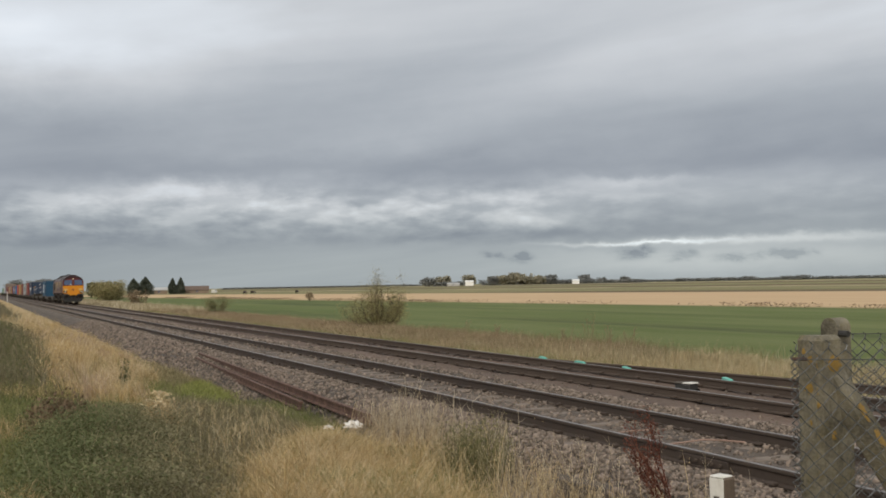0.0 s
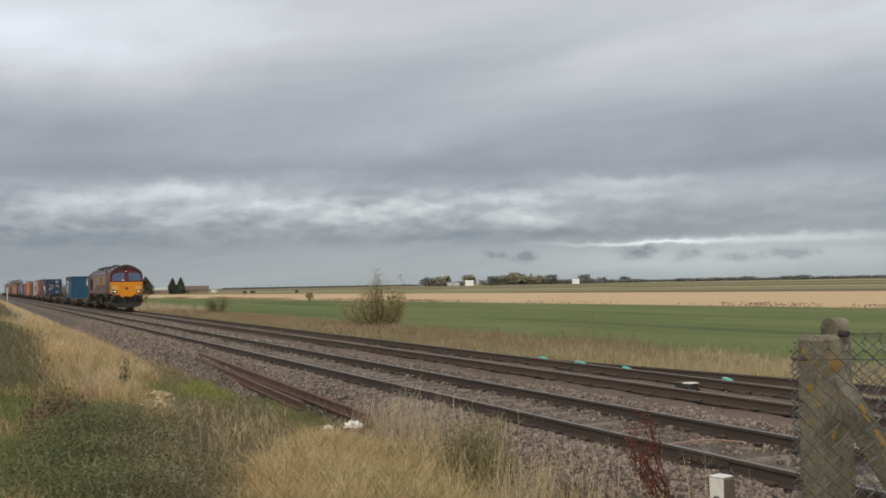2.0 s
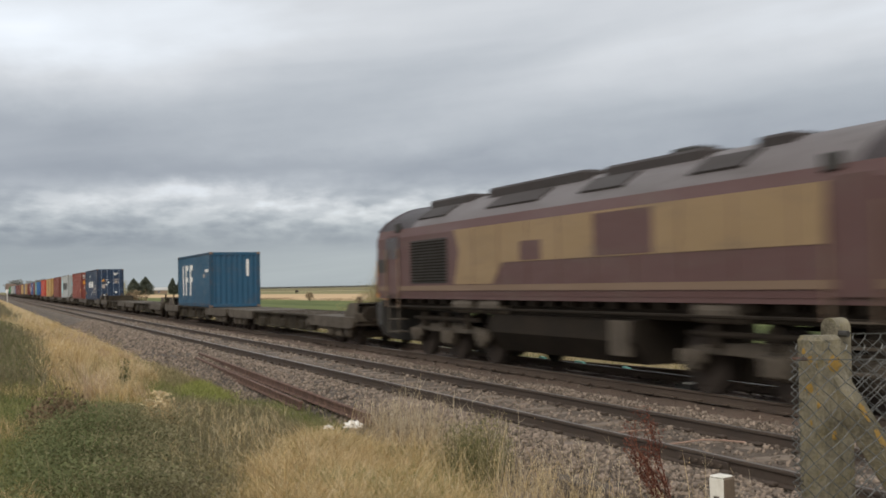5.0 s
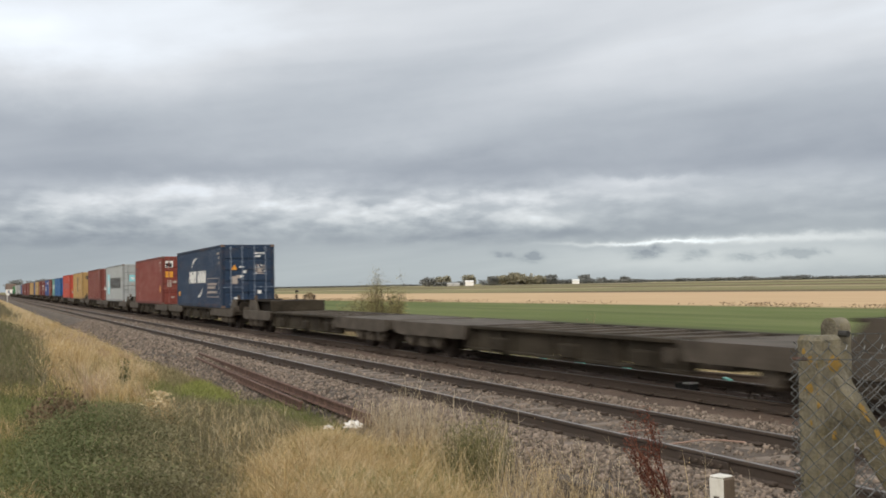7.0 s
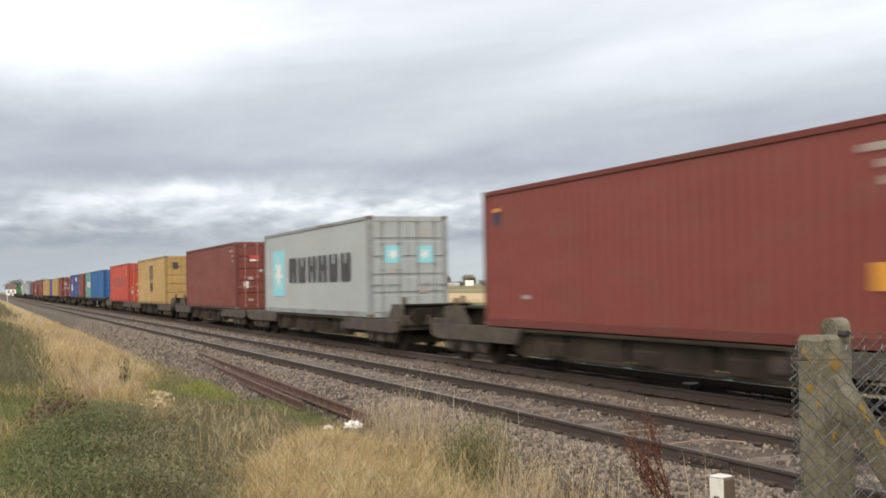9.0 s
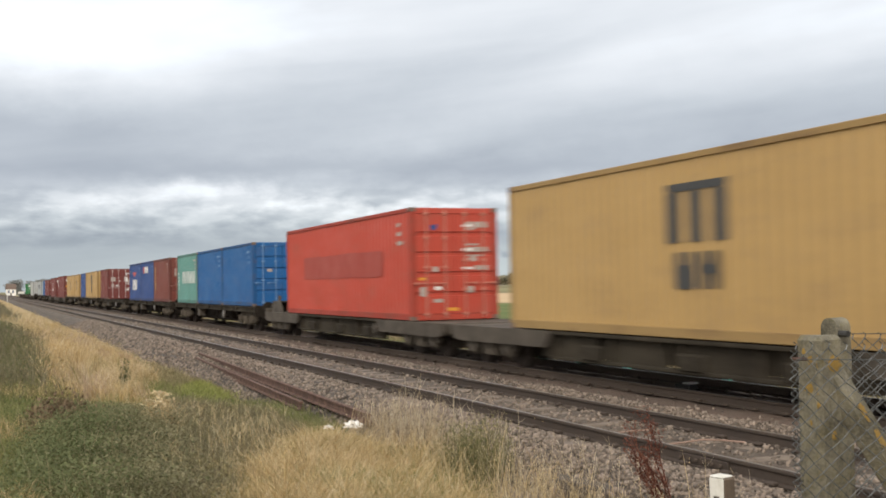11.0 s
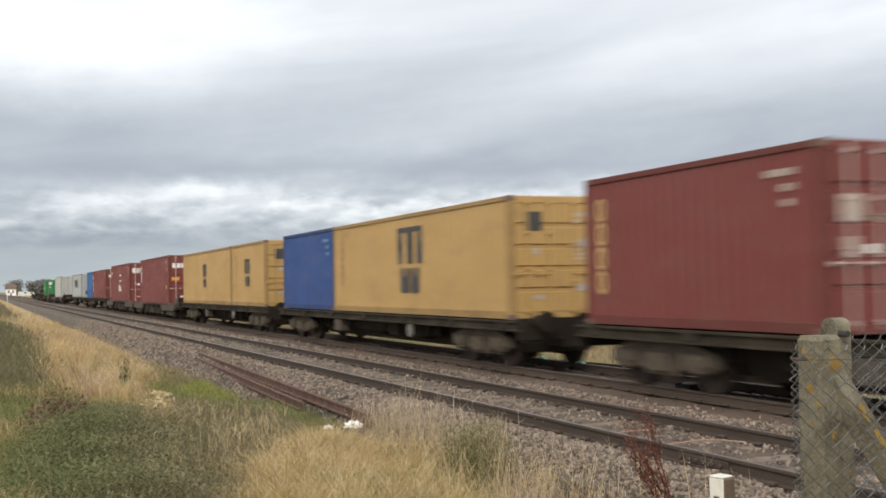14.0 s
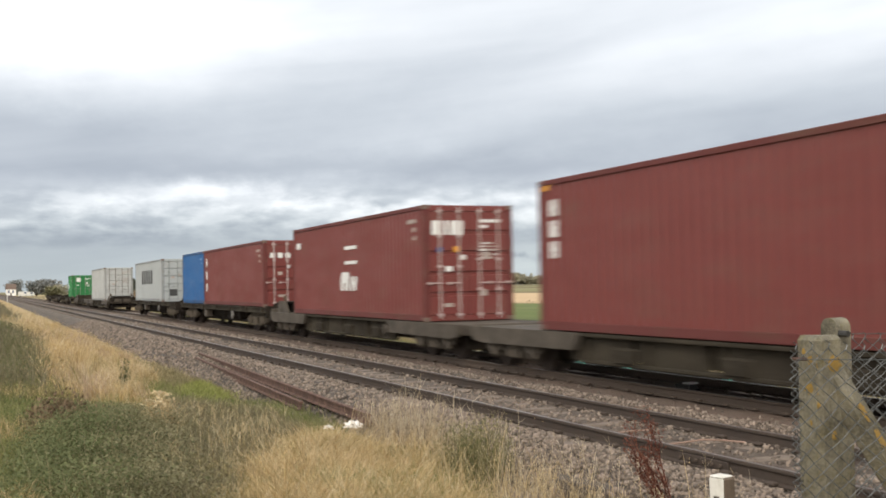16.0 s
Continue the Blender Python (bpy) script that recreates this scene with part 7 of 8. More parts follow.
def far_verge():
    g = np.random.default_rng(24)
    # soft tussocks that thin out towards the crop
    n = 230000
    x, y = scatter(g, n, -130, -12, 15.6, 24.0, 0.3, 46)
    k = (g.random(len(x)) < np.interp(-x, [12, 60, 130], [1.0, 0.75, 0.5])) & (g.random(len(x)) < np.interp(y, [15.6, 22.5, 24.0], [1.0, 1.0, 0.4]))
    x, y = x[k], y[k]
    wd = g.uniform(0.006, 0.011, len(x)) * np.interp(-x, [12, 25, 60, 130], [0.5, 0.7, 1.5, 3.0])
    h = g.uniform(0.14, 0.55, len(x)) * np.interp(y, [15.6, 16.6, 18, 22, 24.0], [0.3, 0.5, 1.0, 1.1, 0.8]) * (0.45 + 0.9 * wavy(x, y, 0.8, 7)) * np.interp(-x, [30, 55], [1.0, 0.75])
    z = near_z(x, y)
    dry = np.interp(-x, [12, 30, 38, 62, 130], [1.0, 0.95, 0.55, 0.5, 0.8]) * (0.65 + 0.6 * wavy(x, y, 0.35, 3))
    green = (g.random(len(x)) < np.interp(y, [15.6, 17.0, 18.5], [0.75, 0.5, 0.06]) * (0.4 + wavy(x, y, 0.5, 5)))
    straw = ~green & (dry > g.random(len(x)))
    rosy = straw & (wavy(x, y, 0.6, 15) > 0.62)
    straw &= ~rosy
    brown = ~(green | straw | rosy)
    for sel, mat, name, text, lean in ((green, M_GREEN, "verge_turf", "short green turf at the ballast foot", 1.0), (straw, M_VERGE, "verge_grass", "straw-coloured verge grass beyond the tracks", 0.9),
                                       (rosy, M_PALE, "verge_grass", "bleached tussocks on the far verge", 0.8), (brown, M_BROWNHERB, "verge_weeds", "brown dying weeds beyond the tracks", 0.7)):
        stuff(name, [blades(g, x[sel], y[sel], z[sel], h[sel] * (1.5 if mat is M_BROWNHERB else 1.0), wd[sel], lean)], mat, text, "grass" if "weeds" not in name else "weeds")
    # loose taller stems against the crop
    x, y = scatter(g, 5000, -60, -12, 18.5, 24.5, 0.5, 18)
    stuff("verge_grass", [arcs(g, x, y, near_z(x, y), g.uniform(0.25, 0.75, len(x)), np.full(len(x), 0.011), 0.5)], M_FADED, "thin faded stems along the field edge", "grass")
    x, y = scatter(g, 26000, -420, -130, 15.4, 24.5, 0.7)
    stuff("verge_weeds", [blades(g, x, y, near_z(x, y), g.uniform(0.4, 0.9, len(x)), np.interp(-x, [130, 420], [0.07, 0.2]), 0.4)], M_VERGE, "verge growth far along the line", "weeds")
    # rough edge between crop and stubble: low tufts in broken runs
    x, y = scatter(g, 9000, -330, -45, 66, 70.0, 0.9, 40)
    k = wavy(x, y, 0.07, 4) > 0.45 * g.random(len(x)) + 0.2
    x, y = x[k], y[k] + 8.5 + 0.075 * x[k]
    stuff("field_edge_grass", [leaves(g, x, y, ground_z(x, y) + g.uniform(0.0, 0.4, len(x)), g.uniform(0.12, 0.3, len(x)), 0.6)], M_BROWNHERB, "brown tufts between crop and stubble", "weeds")


def tube(bm, pts, r0, r1, n=5):
    """A tapered limb along points."""
    rings = []
    for i, p in enumerate(pts):
        d = (pts[min(i + 1, len(pts) - 1)] - pts[max(i - 1, 0)]).normalized()
        a = d.orthogonal().normalized()
        b = d.cross(a)
        r = r0 + (r1 - r0) * i / (len(pts) - 1)
        rings.append([bm.verts.new(p + (a * math.cos(6.2832 * k / n) + b * math.sin(6.2832 * k / n)) * r) for k in range(n)])
    for q, w in zip(rings[:-1], rings[1:]):
        for k in range(n):
            bm.faces.new((q[k], q[(k + 1) % n], w[(k + 1) % n], w[k]))


def limbs(bm, g, start, length, up, count, r, spread, tips):
    for i in range(count):
        a = g.uniform(0, 6.283)
        lean = g.uniform(0.15, 1.0) * spread
        d = Vector((math.cos(a) * lean, math.sin(a) * lean, up)).normalized()
        pts, p = [], Vector(start)
        seg = length * g.uniform(0.6, 1.1) / 4
        for k in range(5):
            pts.append(p.copy())
            d = (d + Vector((g.gauss(0, 0.14), g.gauss(0, 0.14), 0.06))).normalized()
            p = p + d * seg
        tube(bm, pts, r, r * 0.25)
        tips += [pts[2], pts[3], pts[4]]
        for k in (2, 3):
            b = g.uniform(0, 6.283)
            e = (d + Vector((math.cos(b), math.sin(b), 0.2)) * 0.8).normalized()
            q = [pts[k], pts[k] + e * seg * 0.8, pts[k] + e * seg * 1.5 + Vector((0, 0, seg * 0.3))]
            tube(bm, q, r * 0.45, r * 0.12, 4)
            tips += q[1:]


def tree(name, label, at, height, width, leaf_mat, count, leaf, trunk=0.2, bare=0.15, stems=9, seed=1, category="tree", group="", sparse=1.0):
    """Trunk, limbs and a crown of leaves in clumps round the limb ends, with gaps."""
    g, q = random.Random(seed), np.random.default_rng(seed)
    t = thing(name, label, category, group, at=(at[0], at[1], float(ground_z(np.array(at[0]), np.array(at[1]))) - 0.05))
    bm, tips = fresh(), []
    if trunk:
        tube(bm, [Vector((0, 0, 0)), Vector((0.02 * height, 0, height * bare * 0.6)), Vector((0, 0.02 * height, height * (bare + 0.15)))], trunk, trunk * 0.7, 7)
    limbs(bm, g, (0, 0, height * bare), height * (0.98 - bare), 1.0, stems, max(trunk * 0.4, 0.02), width / height * 1.15, tips)
    part("trunk", bm, M_BARK, t)
    c = np.array([tuple(p) for p in tips])
    c[:, :2] *= np.minimum(1, (width / 2) / (np.linalg.norm(c[:, :2], axis=1) + 1e-6))[:, None] ** 0.6
    i = q.integers(0, len(c), count)
    s = 0.11 * min(width, height) * sparse
    p = c[i] + q.normal(0, s, (count, 3))
    p = p[(p[:, 2] > 0.02 * height) & (p[:, 2] < height * 1.04)]
    count = len(p)
    v, f = leaves(q, p[:, 0], p[:, 1], p[:, 2], leaf * q.uniform(0.6, 1.3, count), 1.0)
    link_mesh("crown", array_mesh("crown", v, f, leaf_mat), None, t)
    return t


def hawthorn(at):
    """A half-bare bush: many upright stems, a rounded leafy body, loose sprays above."""
    g, q = random.Random(17), np.random.default_rng(17)
    t = thing("hawthorn_bush", "olive half-bare hawthorn bush on the verge", "bush", at=(at[0], at[1], -1.02))
    bm, pts = fresh(), []
    for i in range(46):
        a, r = g.uniform(0, 6.283), g.uniform(0.05, 1.0) ** 0.6
        top = Vector((math.cos(a) * 2.35 * r, math.sin(a) * 2.35 * r, g.uniform(2.0, 3.1) * math.sqrt(1.05 - 0.8 * r * r)))
        if i < 6:
            top.x, top.y, top.z = top.x * 0.6 + 0.3, top.y * 0.6 + 0.5, g.uniform(2.9, 3.7)
        foot = Vector((top.x * 0.35, top.y * 0.35, 0))
        line = [foot.lerp(top, k / 6) + Vector((top.x, top.y, 0)) * 0.22 * math.sin(k / 6 * math.pi) + Vector((g.gauss(0, 0.07), g.gauss(0, 0.07), 0)) for k in range(7)]
        tube(bm, line, 0.026, 0.005, 5)
        for k in range(1, 7):
            for _ in range(3):
                e = line[k] + Vector((g.gauss(0, 0.34), g.gauss(0, 0.34), g.uniform(-0.05, 0.35))) * (1.2 - 0.11 * k)
                tube(bm, [line[k], (line[k] + e) / 2, e], 0.012, 0.003, 4)
                wt = (7 - k) if i >= 6 else 1.2
                pts += [(e, wt), ((line[k] + e) / 2, wt)]
    part("stem", bm, M_BARK, t)
    c, wt = np.array([tuple(p) for p, _ in pts]), np.array([w for _, w in pts], float)
    i = q.choice(len(c), 24000, p=(wt + 1.5) / (wt + 1.5).sum())
    p = c[i] + q.normal(0, 0.2, (len(i), 3))
    p = p[p[:, 2] > 0.05]
    v, f = leaves(q, p[:, 0], p[:, 1], p[:, 2], 0.058 * q.uniform(0.6, 1.4, len(p)), 1.0)
    link_mesh("crown", array_mesh("crown", v, f, M_OLIVE), None, t)


def conifer(at, height, width, seed):
    """A dense dark cypress: overlapping sprays, broad below and drawn to a ragged point."""
    q = np.random.default_rng(seed)
    t = thing("conifer", "dark green dense cypress by a distant farm", "tree", "farm conifers", at=(at[0], at[1], -1.05))
    bm = fresh()
    tube(bm, [Vector((0, 0, 0)), Vector((0, 0, height * 0.5)), Vector((0, 0, height * 0.9))], 0.3, 0.06, 6)
    part("trunk", bm, M_BARK, t)
    n = 4200
    u = q.random(n)
    a = q.uniform(0, 6.283, n)
    r = width / 2 * np.minimum(1.0, 1.75 * (1 - u)) ** 0.8 * np.sqrt(q.random(n)) * (1 + 0.14 * np.sin(3 * a + seed + 5 * u)) * np.interp(u, [0, 0.12], [0.8, 1.0])
    v, f = leaves(q, r * np.cos(a), r * np.sin(a), 0.15 + u * height, 0.75 * q.uniform(0.5, 1.2, n), 1.0)
    link_mesh("crown", array_mesh("crown", v, f, M_CONIFER), None, t)


def trees():
    hawthorn((-66.8, 23.65))
    tree("hedge_bush", "low leafy green bush beyond the tracks", (-112.0, 22.3), 1.9, 3.4, M_WEED, 3600, 0.09, 0.04, 0.02, 22, 6, "bush")
    tree("hedge_bush", "large olive bush beside the line", (-226.0, 23.2), 4.6, 6.6, M_OLIVE, 9000, 0.2, 0.15, 0.03, 20, 7, "bush")
    tree("hedge_bush", "large brown-olive bush beside the line", (-236.0, 25.5), 4.2, 5.5, M_FADED, 7000, 0.2, 0.15, 0.03, 18, 8, "bush")
    tree("hedge_bush", "small brownish bush on the verge", (-174.0, 22.0), 2.6, 3.0, M_BROWNHERB, 900, 0.25, 0.05, 0.02, 14, 9, "bush")
    tree("hedge_bush", "brown-green hedge bush far along the line", (-345.0, 19.6), 3.9, 5.5, M_HEDGE, 1600, 0.6, 0.15, 0.03, 16, 10, "bush")
    tree("hedge_bush", "dull hedge bush far along the line", (-360.0, 22.5), 4.6, 6.0, M_HAZELEAF, 1600, 0.6, 0.15, 0.03, 16, 11, "bush")
    tree("hedge_bush", "small round brown bush on the stubble", (-200.0, 57.0), 1.7, 2.0, M_BROWNHERB, 500, 0.22, 0.04, 0.02, 12, 12, "bush")
    far = ((-850.0, 22.5, 11.5, 14.6, 0), (-649.4, 28.4, 8.6, 11.8, 0), (-649.0, 35.2, 9.2, 12.0, 0), (-448.1, 41.4, 4.6, 7.2, 0), (-447.7, 45.2, 4.6, 7.5, 0),
           (-555.8, 225.9, 9.6, 6.5, 1), (-570.9, 241.7, 9.8, 7.5, 0), (-565.2, 254.9, 5.6, 7.8, 0), (-541.6, 258.2, 7.2, 6.2, 1), (-539.0, 263.5, 6.8, 6.7, 0),
           (-536.5, 268.7, 8.8, 8.5, 0), (-542.7, 278.5, 8.4, 7.8, 0), (-530.3, 280.6, 9.0, 6.4, 0), (-536.2, 290.9, 6.4, 6.6, 1), (-535.6, 312.4, 10.0, 6.3, 1),
           (-547.7, 331.1, 9.4, 4.3, 1), (-541.1, 341.8, 8.8, 5.0, 1))
    for i, (x, y, w, h, dark) in enumerate(far):
        k = 1.0 if i < 5 else 2.2
        x, y, w, h = x * k, y * k, w * k * 0.85, h * k * 0.74
        # most of these crowns carry haze in their leaf colour
        tree("field_tree", "dark rounded tree on the far field edge, leaves paled for haze" if dark else "autumn-brown tree on the far field edge", (x, y), h, w * 1.3, M_HAZEDARK if i < 3 else M_HEDGE if i < 5 else M_HAZEDARK if dark else M_HAZELEAF,
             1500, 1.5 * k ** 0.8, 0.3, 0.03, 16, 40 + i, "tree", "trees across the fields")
    for x, y, w, h, s in ((-583.0, 72.6, 7.4, 8.2, 1), (-583.5, 78.6, 8.6, 9.0, 2), (-586.0, 92.8, 4.6, 8.2, 3), (-585.0, 96.8, 4.8, 8.4, 4)):
        conifer((x, y), h, w, 70 + s)
    # woods on the horizon, haze painted into their pale leaf colour
    g = np.random.default_rng(31)
    sets = []
    for x, y, w, top in ((-1205.3, 892.9, 84, 5.1), (-1175, 932.4, 16, 6.4), (-1157, 954.7, 42, 3.7), (-1097.9, 947.1, 31, 7.0), (-1091.1, 1029.4, 90, 4.2), (-1724.9, 514.4, 312, 2.0), (-1200, 610, 92, 10.0), (-1235, 533, 40, 6.0), (-1165, 670, 44, 7.0), (-1126, 708, 50, 5.0), (-1410.7, 948.6, 70, 3.4), (-940, 1060, 120, 4.0)):
        n = int(w * 34)
        along = g.uniform(-w / 2, w / 2, n)
        b = math.atan2(x, y)
        ht = 0.75 * top * (0.55 + 0.45 * wavy(along, along * 0, 0.13, x)) + 1
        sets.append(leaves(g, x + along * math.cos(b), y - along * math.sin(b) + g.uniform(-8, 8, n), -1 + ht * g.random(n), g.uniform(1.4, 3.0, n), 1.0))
    stuff("far_woods", sets, M_HAZEDARK, "low dark woods on the horizon, leaves paled for haze", "woods")


foreground()
nettle_bank()
left_bank()
far_verge()
trees()

# ---------------------------------------------------------------- trackside things
M_CONCRETE = surface("lichened_concrete", (0.24, 0.216, 0.158), (0.062, 0.056, 0.04), 0.9, 0, 9, 90, 1.0, 0.7, 0.008, (0.175, 0.14, 0.045), 0.65)
M_MARKER = surface("brown_weathered_marker", (0.13, 0.095, 0.065), (0.07, 0.052, 0.038), 0.9, 0, 8, 70, 0.8, 0.4)
M_LICHEN = surface("orange_lichen", (0.33, 0.19, 0.03), (0.2, 0.14, 0.045), 0.95, 0, 30, 200, 0.8, 0.5, 0.004)
M_WIRE = surface("weathered_galvanised_wire", (0.12, 0.125, 0.125), (0.022, 0.023, 0.022), 0.45, 0.35, 34, 160, 1.0)
M_TURQ = surface("turquoise_plastic", (0.12, 0.46, 0.37), (0.09, 0.36, 0.3), 0.5, 0, 6, 60, 0.5)
M_ENAMEL = surface("grubby_white_enamel", (0.72, 0.71, 0.67), (0.55, 0.53, 0.48), 0.55, 0, 8, 60, 0.6, 0.1, 0.004, (0.3, 0.26, 0.2), 0.4)
M_BRICKDUST = surface("orange_pink_plastic", (0.33, 0.215, 0.165), (0.25, 0.17, 0.13), 0.8, 0, 6, 60, 0.6)
M_TIMBER = surface("dark_rotten_timber", (0.06, 0.05, 0.042), (0.12, 0.1, 0.085), 0.95, 0, 5, 60, 0.8, 0.5)
M_BRICKWALL = surface("buff_brick_wall", (0.28, 0.21, 0.15), (0.21, 0.16, 0.12), 0.9, 0, 0.5, 6, 0.6)
M_BAG = surface("crumpled_white_plastic", (0.8, 0.79, 0.76), (0.62, 0.6, 0.57), 0.45, 0, 8, 60, 0.5, 0.2)


def discarded_rails():
    for (xa, ya, za), (xb, yb, zb), text, m in (
            ((-33.2, 6.02, -0.15), (-16.0, 5.5, -0.2), "long rusty rail lying on the ballast shoulder", M_RUST),
            ((-32.8, 5.86, -0.26), (-19.2, 5.3, -0.29), "rusty rail lying lower on the cess", M_RUST),
            ((-26.5, 12.46, -0.12), (-5.0, 15.9, -0.13), "dull old rail lying beyond the far track", M_DUSTRAIL)):
        a, b = Vector((xa, ya, za)), Vector((xb, yb, zb))
        d = b - a
        ob = new("discarded_rail", rail_mesh("discarded_rail", 0, d.length, m, m))
        ob.matrix_basis = Matrix.Translation(a) @ d.to_track_quat("X", "Z").to_matrix().to_4x4()
        tagged(ob, text, "rail", "old rails beside the line")


def plastic_pads():
    for x, y in ((-23.9, 12.72), (-22.05, 12.7), (-19.95, 12.62), (-16.65, 12.7)):
        t = thing("plastic_pad", "turquoise folded plastic pad by the far rail", "pad", "turquoise pads", at=(x, y, -0.2), turn=(0, 0, random.uniform(-25, 25)))
        bm = extrude_side(fresh(), ((-0.19, 0), (0.19, 0), (0.14, 0.13), (-0.15, 0.15)), -0.05, 0.05)
        bmesh.ops.bevel(bm, geom=bm.edges[:], offset=0.012, segments=1, affect="EDGES")
        part("sheet", bm, M_TURQ, t)
        part("flap", box(fresh(), -0.24, 0.24, -0.09, 0.09, 0.0, 0.025, 0.008), M_TURQ, t)


def track_magnet():
    t = thing("track_magnet", "white-topped signalling box between the far rails", "signalling box", at=(-16.1, 11.4, -0.17), turn=(0, 0, 14))
    part("case", box(fresh(), -0.17, 0.17, -0.12, 0.12, 0, 0.12, 0.02), M_BLACK, t)
    bm = box(fresh(), 0.0, 0.19, -0.12, 0.12, 0.121, 0.145, 0.012)
    part("cover", bm, M_ENAMEL, t, "grubby white cover plate")
    part("cover", box(fresh(), -0.2, -0.025, -0.13, 0.13, 0.121, 0.14, 0.01), M_FRAME, t, "dusty brown cover plate")
    for x in (-0.14, 0.14):
        part("bracket", box(fresh(), x - 0.03, x + 0.03, -0.16, 0.16, -0.02, 0.03, 0.008), M_DARK, t)


def marker_post():
    t = thing("marker_post", "squat white marker post with brown side at the cess", "marker post", at=(-6.4, 4.82, -0.55), turn=(0, 0, 12))
    bm = box(fresh(), -0.064, 0.064, -0.06, 0.06, 0, 0.93, 0.012)
    part("post", bm, M_MARKER, t, "brown weathered post")
    part("face", box(fresh(), -0.065, 0.061, -0.068, -0.0605, 0.25, 0.925, 0.003), M_ENAMEL, t, "white painted face")
    part("cap", box(fresh(), -0.066, 0.05, -0.067, 0.05, 0.926, 0.942, 0.007), M_ENAMEL, t, "white cap")
    part("plate", box(fresh(), -0.025, 0.025, -0.072, -0.0685, 0.72, 0.8), M_FRAME, t, "small grey plate")


def cables():
    for pts, r in ((((-10.9, 7.1, -0.16), (-10.8, 7.5, -0.14), (-10.79, 7.85, -0.12), (-10.72, 8.12, -0.14), (-10.5, 8.34, -0.16)), 0.011),
                   (((-12.0, 7.2, -0.16), (-11.95, 7.6, -0.14), (-12.0, 8.0, -0.15)), 0.012)):
        bm = fresh()
        tube(bm, [Vector(p) for p in pts], r, r, 8)
        ob = part("cable", bm, M_BRICKDUST, None)
        tagged(ob, "faded orange cable across the near track", "cable", "orange cables")
    for x, y, a, s in ((-12.62, 9.3, 70, 0.26), (-11.3, 9.45, 60, 0.36)):
        bm = extrude_side(fresh(), ((-s / 2, 0), (s / 2, 0), (s / 2 - 0.04, 0.07), (-s / 4, 0.1)), -0.08, 0.08)
        bmesh.ops.bevel(bm, geom=bm.edges[:], offset=0.015, segments=1, affect="EDGES")
        ob = part("duct_piece", bm, M_BRICKDUST, None)
        ob.matrix_basis = pose(x, y, -0.245, 0, 0, a)
        tagged(ob, "broken orange-pink duct piece on the ballast", "duct piece", "broken duct pieces")


def timber_and_litter():
    bm = fresh()
    extrude_side(bm, ((-0.1, 0), (0.1, 0), (0.11, 0.1), (0.03, 0.14), (-0.09, 0.12)), -0.55, 0.55)
    bmesh.ops.bevel(bm, geom=bm.edges[:], offset=0.01, segments=1, affect="EDGES")
    ob = part("timber_offcut", bm, M_TIMBER, None)
    ob.matrix_basis = pose(-9.55, 5.8, -0.41, -14, 0, -24)
    tagged(ob, "dark rotten timber offcut on the ballast edge", "timber")
    # crumpled plastic bag against the old rail
    bm = fresh()
    bmesh.ops.create_icosphere(bm, subdivisions=3, radius=1.0)
    for v in bm.verts:
        k = 0.75 + 0.5 * noise.noise(v.co * 2.3) + 0.22 * noise.noise(v.co * 6.1)
        v.co = Vector((v.co.x * 0.17 * k, v.co.y * 0.1 * k, max(v.co.z, -0.25) * 0.1 * k))
    ob = part("plastic_bag", bm, M_BAG, None)
    ob.matrix_basis = pose(-15.93, 5.2, -0.36, 0, 0, 62)
    tagged(ob, "crumpled white plastic bag beside the old rail", "litter")
    bm = fresh()
    bmesh.ops.create_icosphere(bm, subdivisions=3, radius=1.0)
    for v in bm.verts:
        k = 0.7 + 0.6 * noise.noise(v.co * 2.9 + Vector((3, 1, 0))) + 0.2 * noise.noise(v.co * 7.0)
        v.co = Vector((v.co.x * 0.12 * k, v.co.y * 0.06 * k, max(v.co.z, -0.25) * 0.05 * k))
    ob = part("plastic_bag", bm, M_BAG, None)
    ob.matrix_basis = pose(-16.18, 4.9, -0.4, 0, 0, 40)
    tagged(ob, "torn white plastic scrap in the grass", "litter")


def plant(name, label, at, height, spread, stalks, material, leaf, per, seed, category="plant"):
    """A tall weed: branching stalks with seeds or leaves along them."""
    g, q = random.Random(seed), np.random.default_rng(seed)
    t = thing(name, label, category, at=(at[0], at[1], float(near_z(np.array([at[0]]), np.array([at[1]]))[0]) - 0.02))
    bm, tips = fresh(), []
    for i in range(stalks):
        a, p = g.uniform(0, 6.283), Vector((0, 0, 0))
        d = Vector((math.cos(a) * spread / height, math.sin(a) * spread / height, 1)).normalized()
        h = height * g.uniform(0.65, 1.0)
        pts = [p + d * h * k / 5 + Vector((0, 0, 0)) for k in range(6)]
        tube(bm, pts, 0.009, 0.003, 5)
        tips += [(pts[2] + (pts[5] - pts[2]) * u / 9, 1.0) for u in range(10)]
        for k in (2, 3, 4):
            b = g.uniform(0, 6.283)
            e = Vector((math.cos(b) * 0.5, math.sin(b) * 0.5, 1)).normalized() * h * 0.22
            tube(bm, [pts[k], pts[k] + e * 0.5, pts[k] + e], 0.005, 0.002, 4)
            tips += [(pts[k] + e * u / 5, 0.7) for u in range(2, 6)]
    part("stalk", bm, material, t)
    c = np.array([tuple(p) for p, _ in tips])
    i = q.integers(0, len(c), per * len(c))
    p = c[i] + q.normal(0, leaf * 0.9, (len(i), 3))
    v, f = leaves(q, p[:, 0], p[:, 1], p[:, 2], leaf * q.uniform(0.5, 1.3, len(i)), 1.0)
    tagged(link_mesh("seed_spray" if material is M_DOCK else "leafage", array_mesh("leafage", v, f, material), None, t), kind="stuff")
    return t


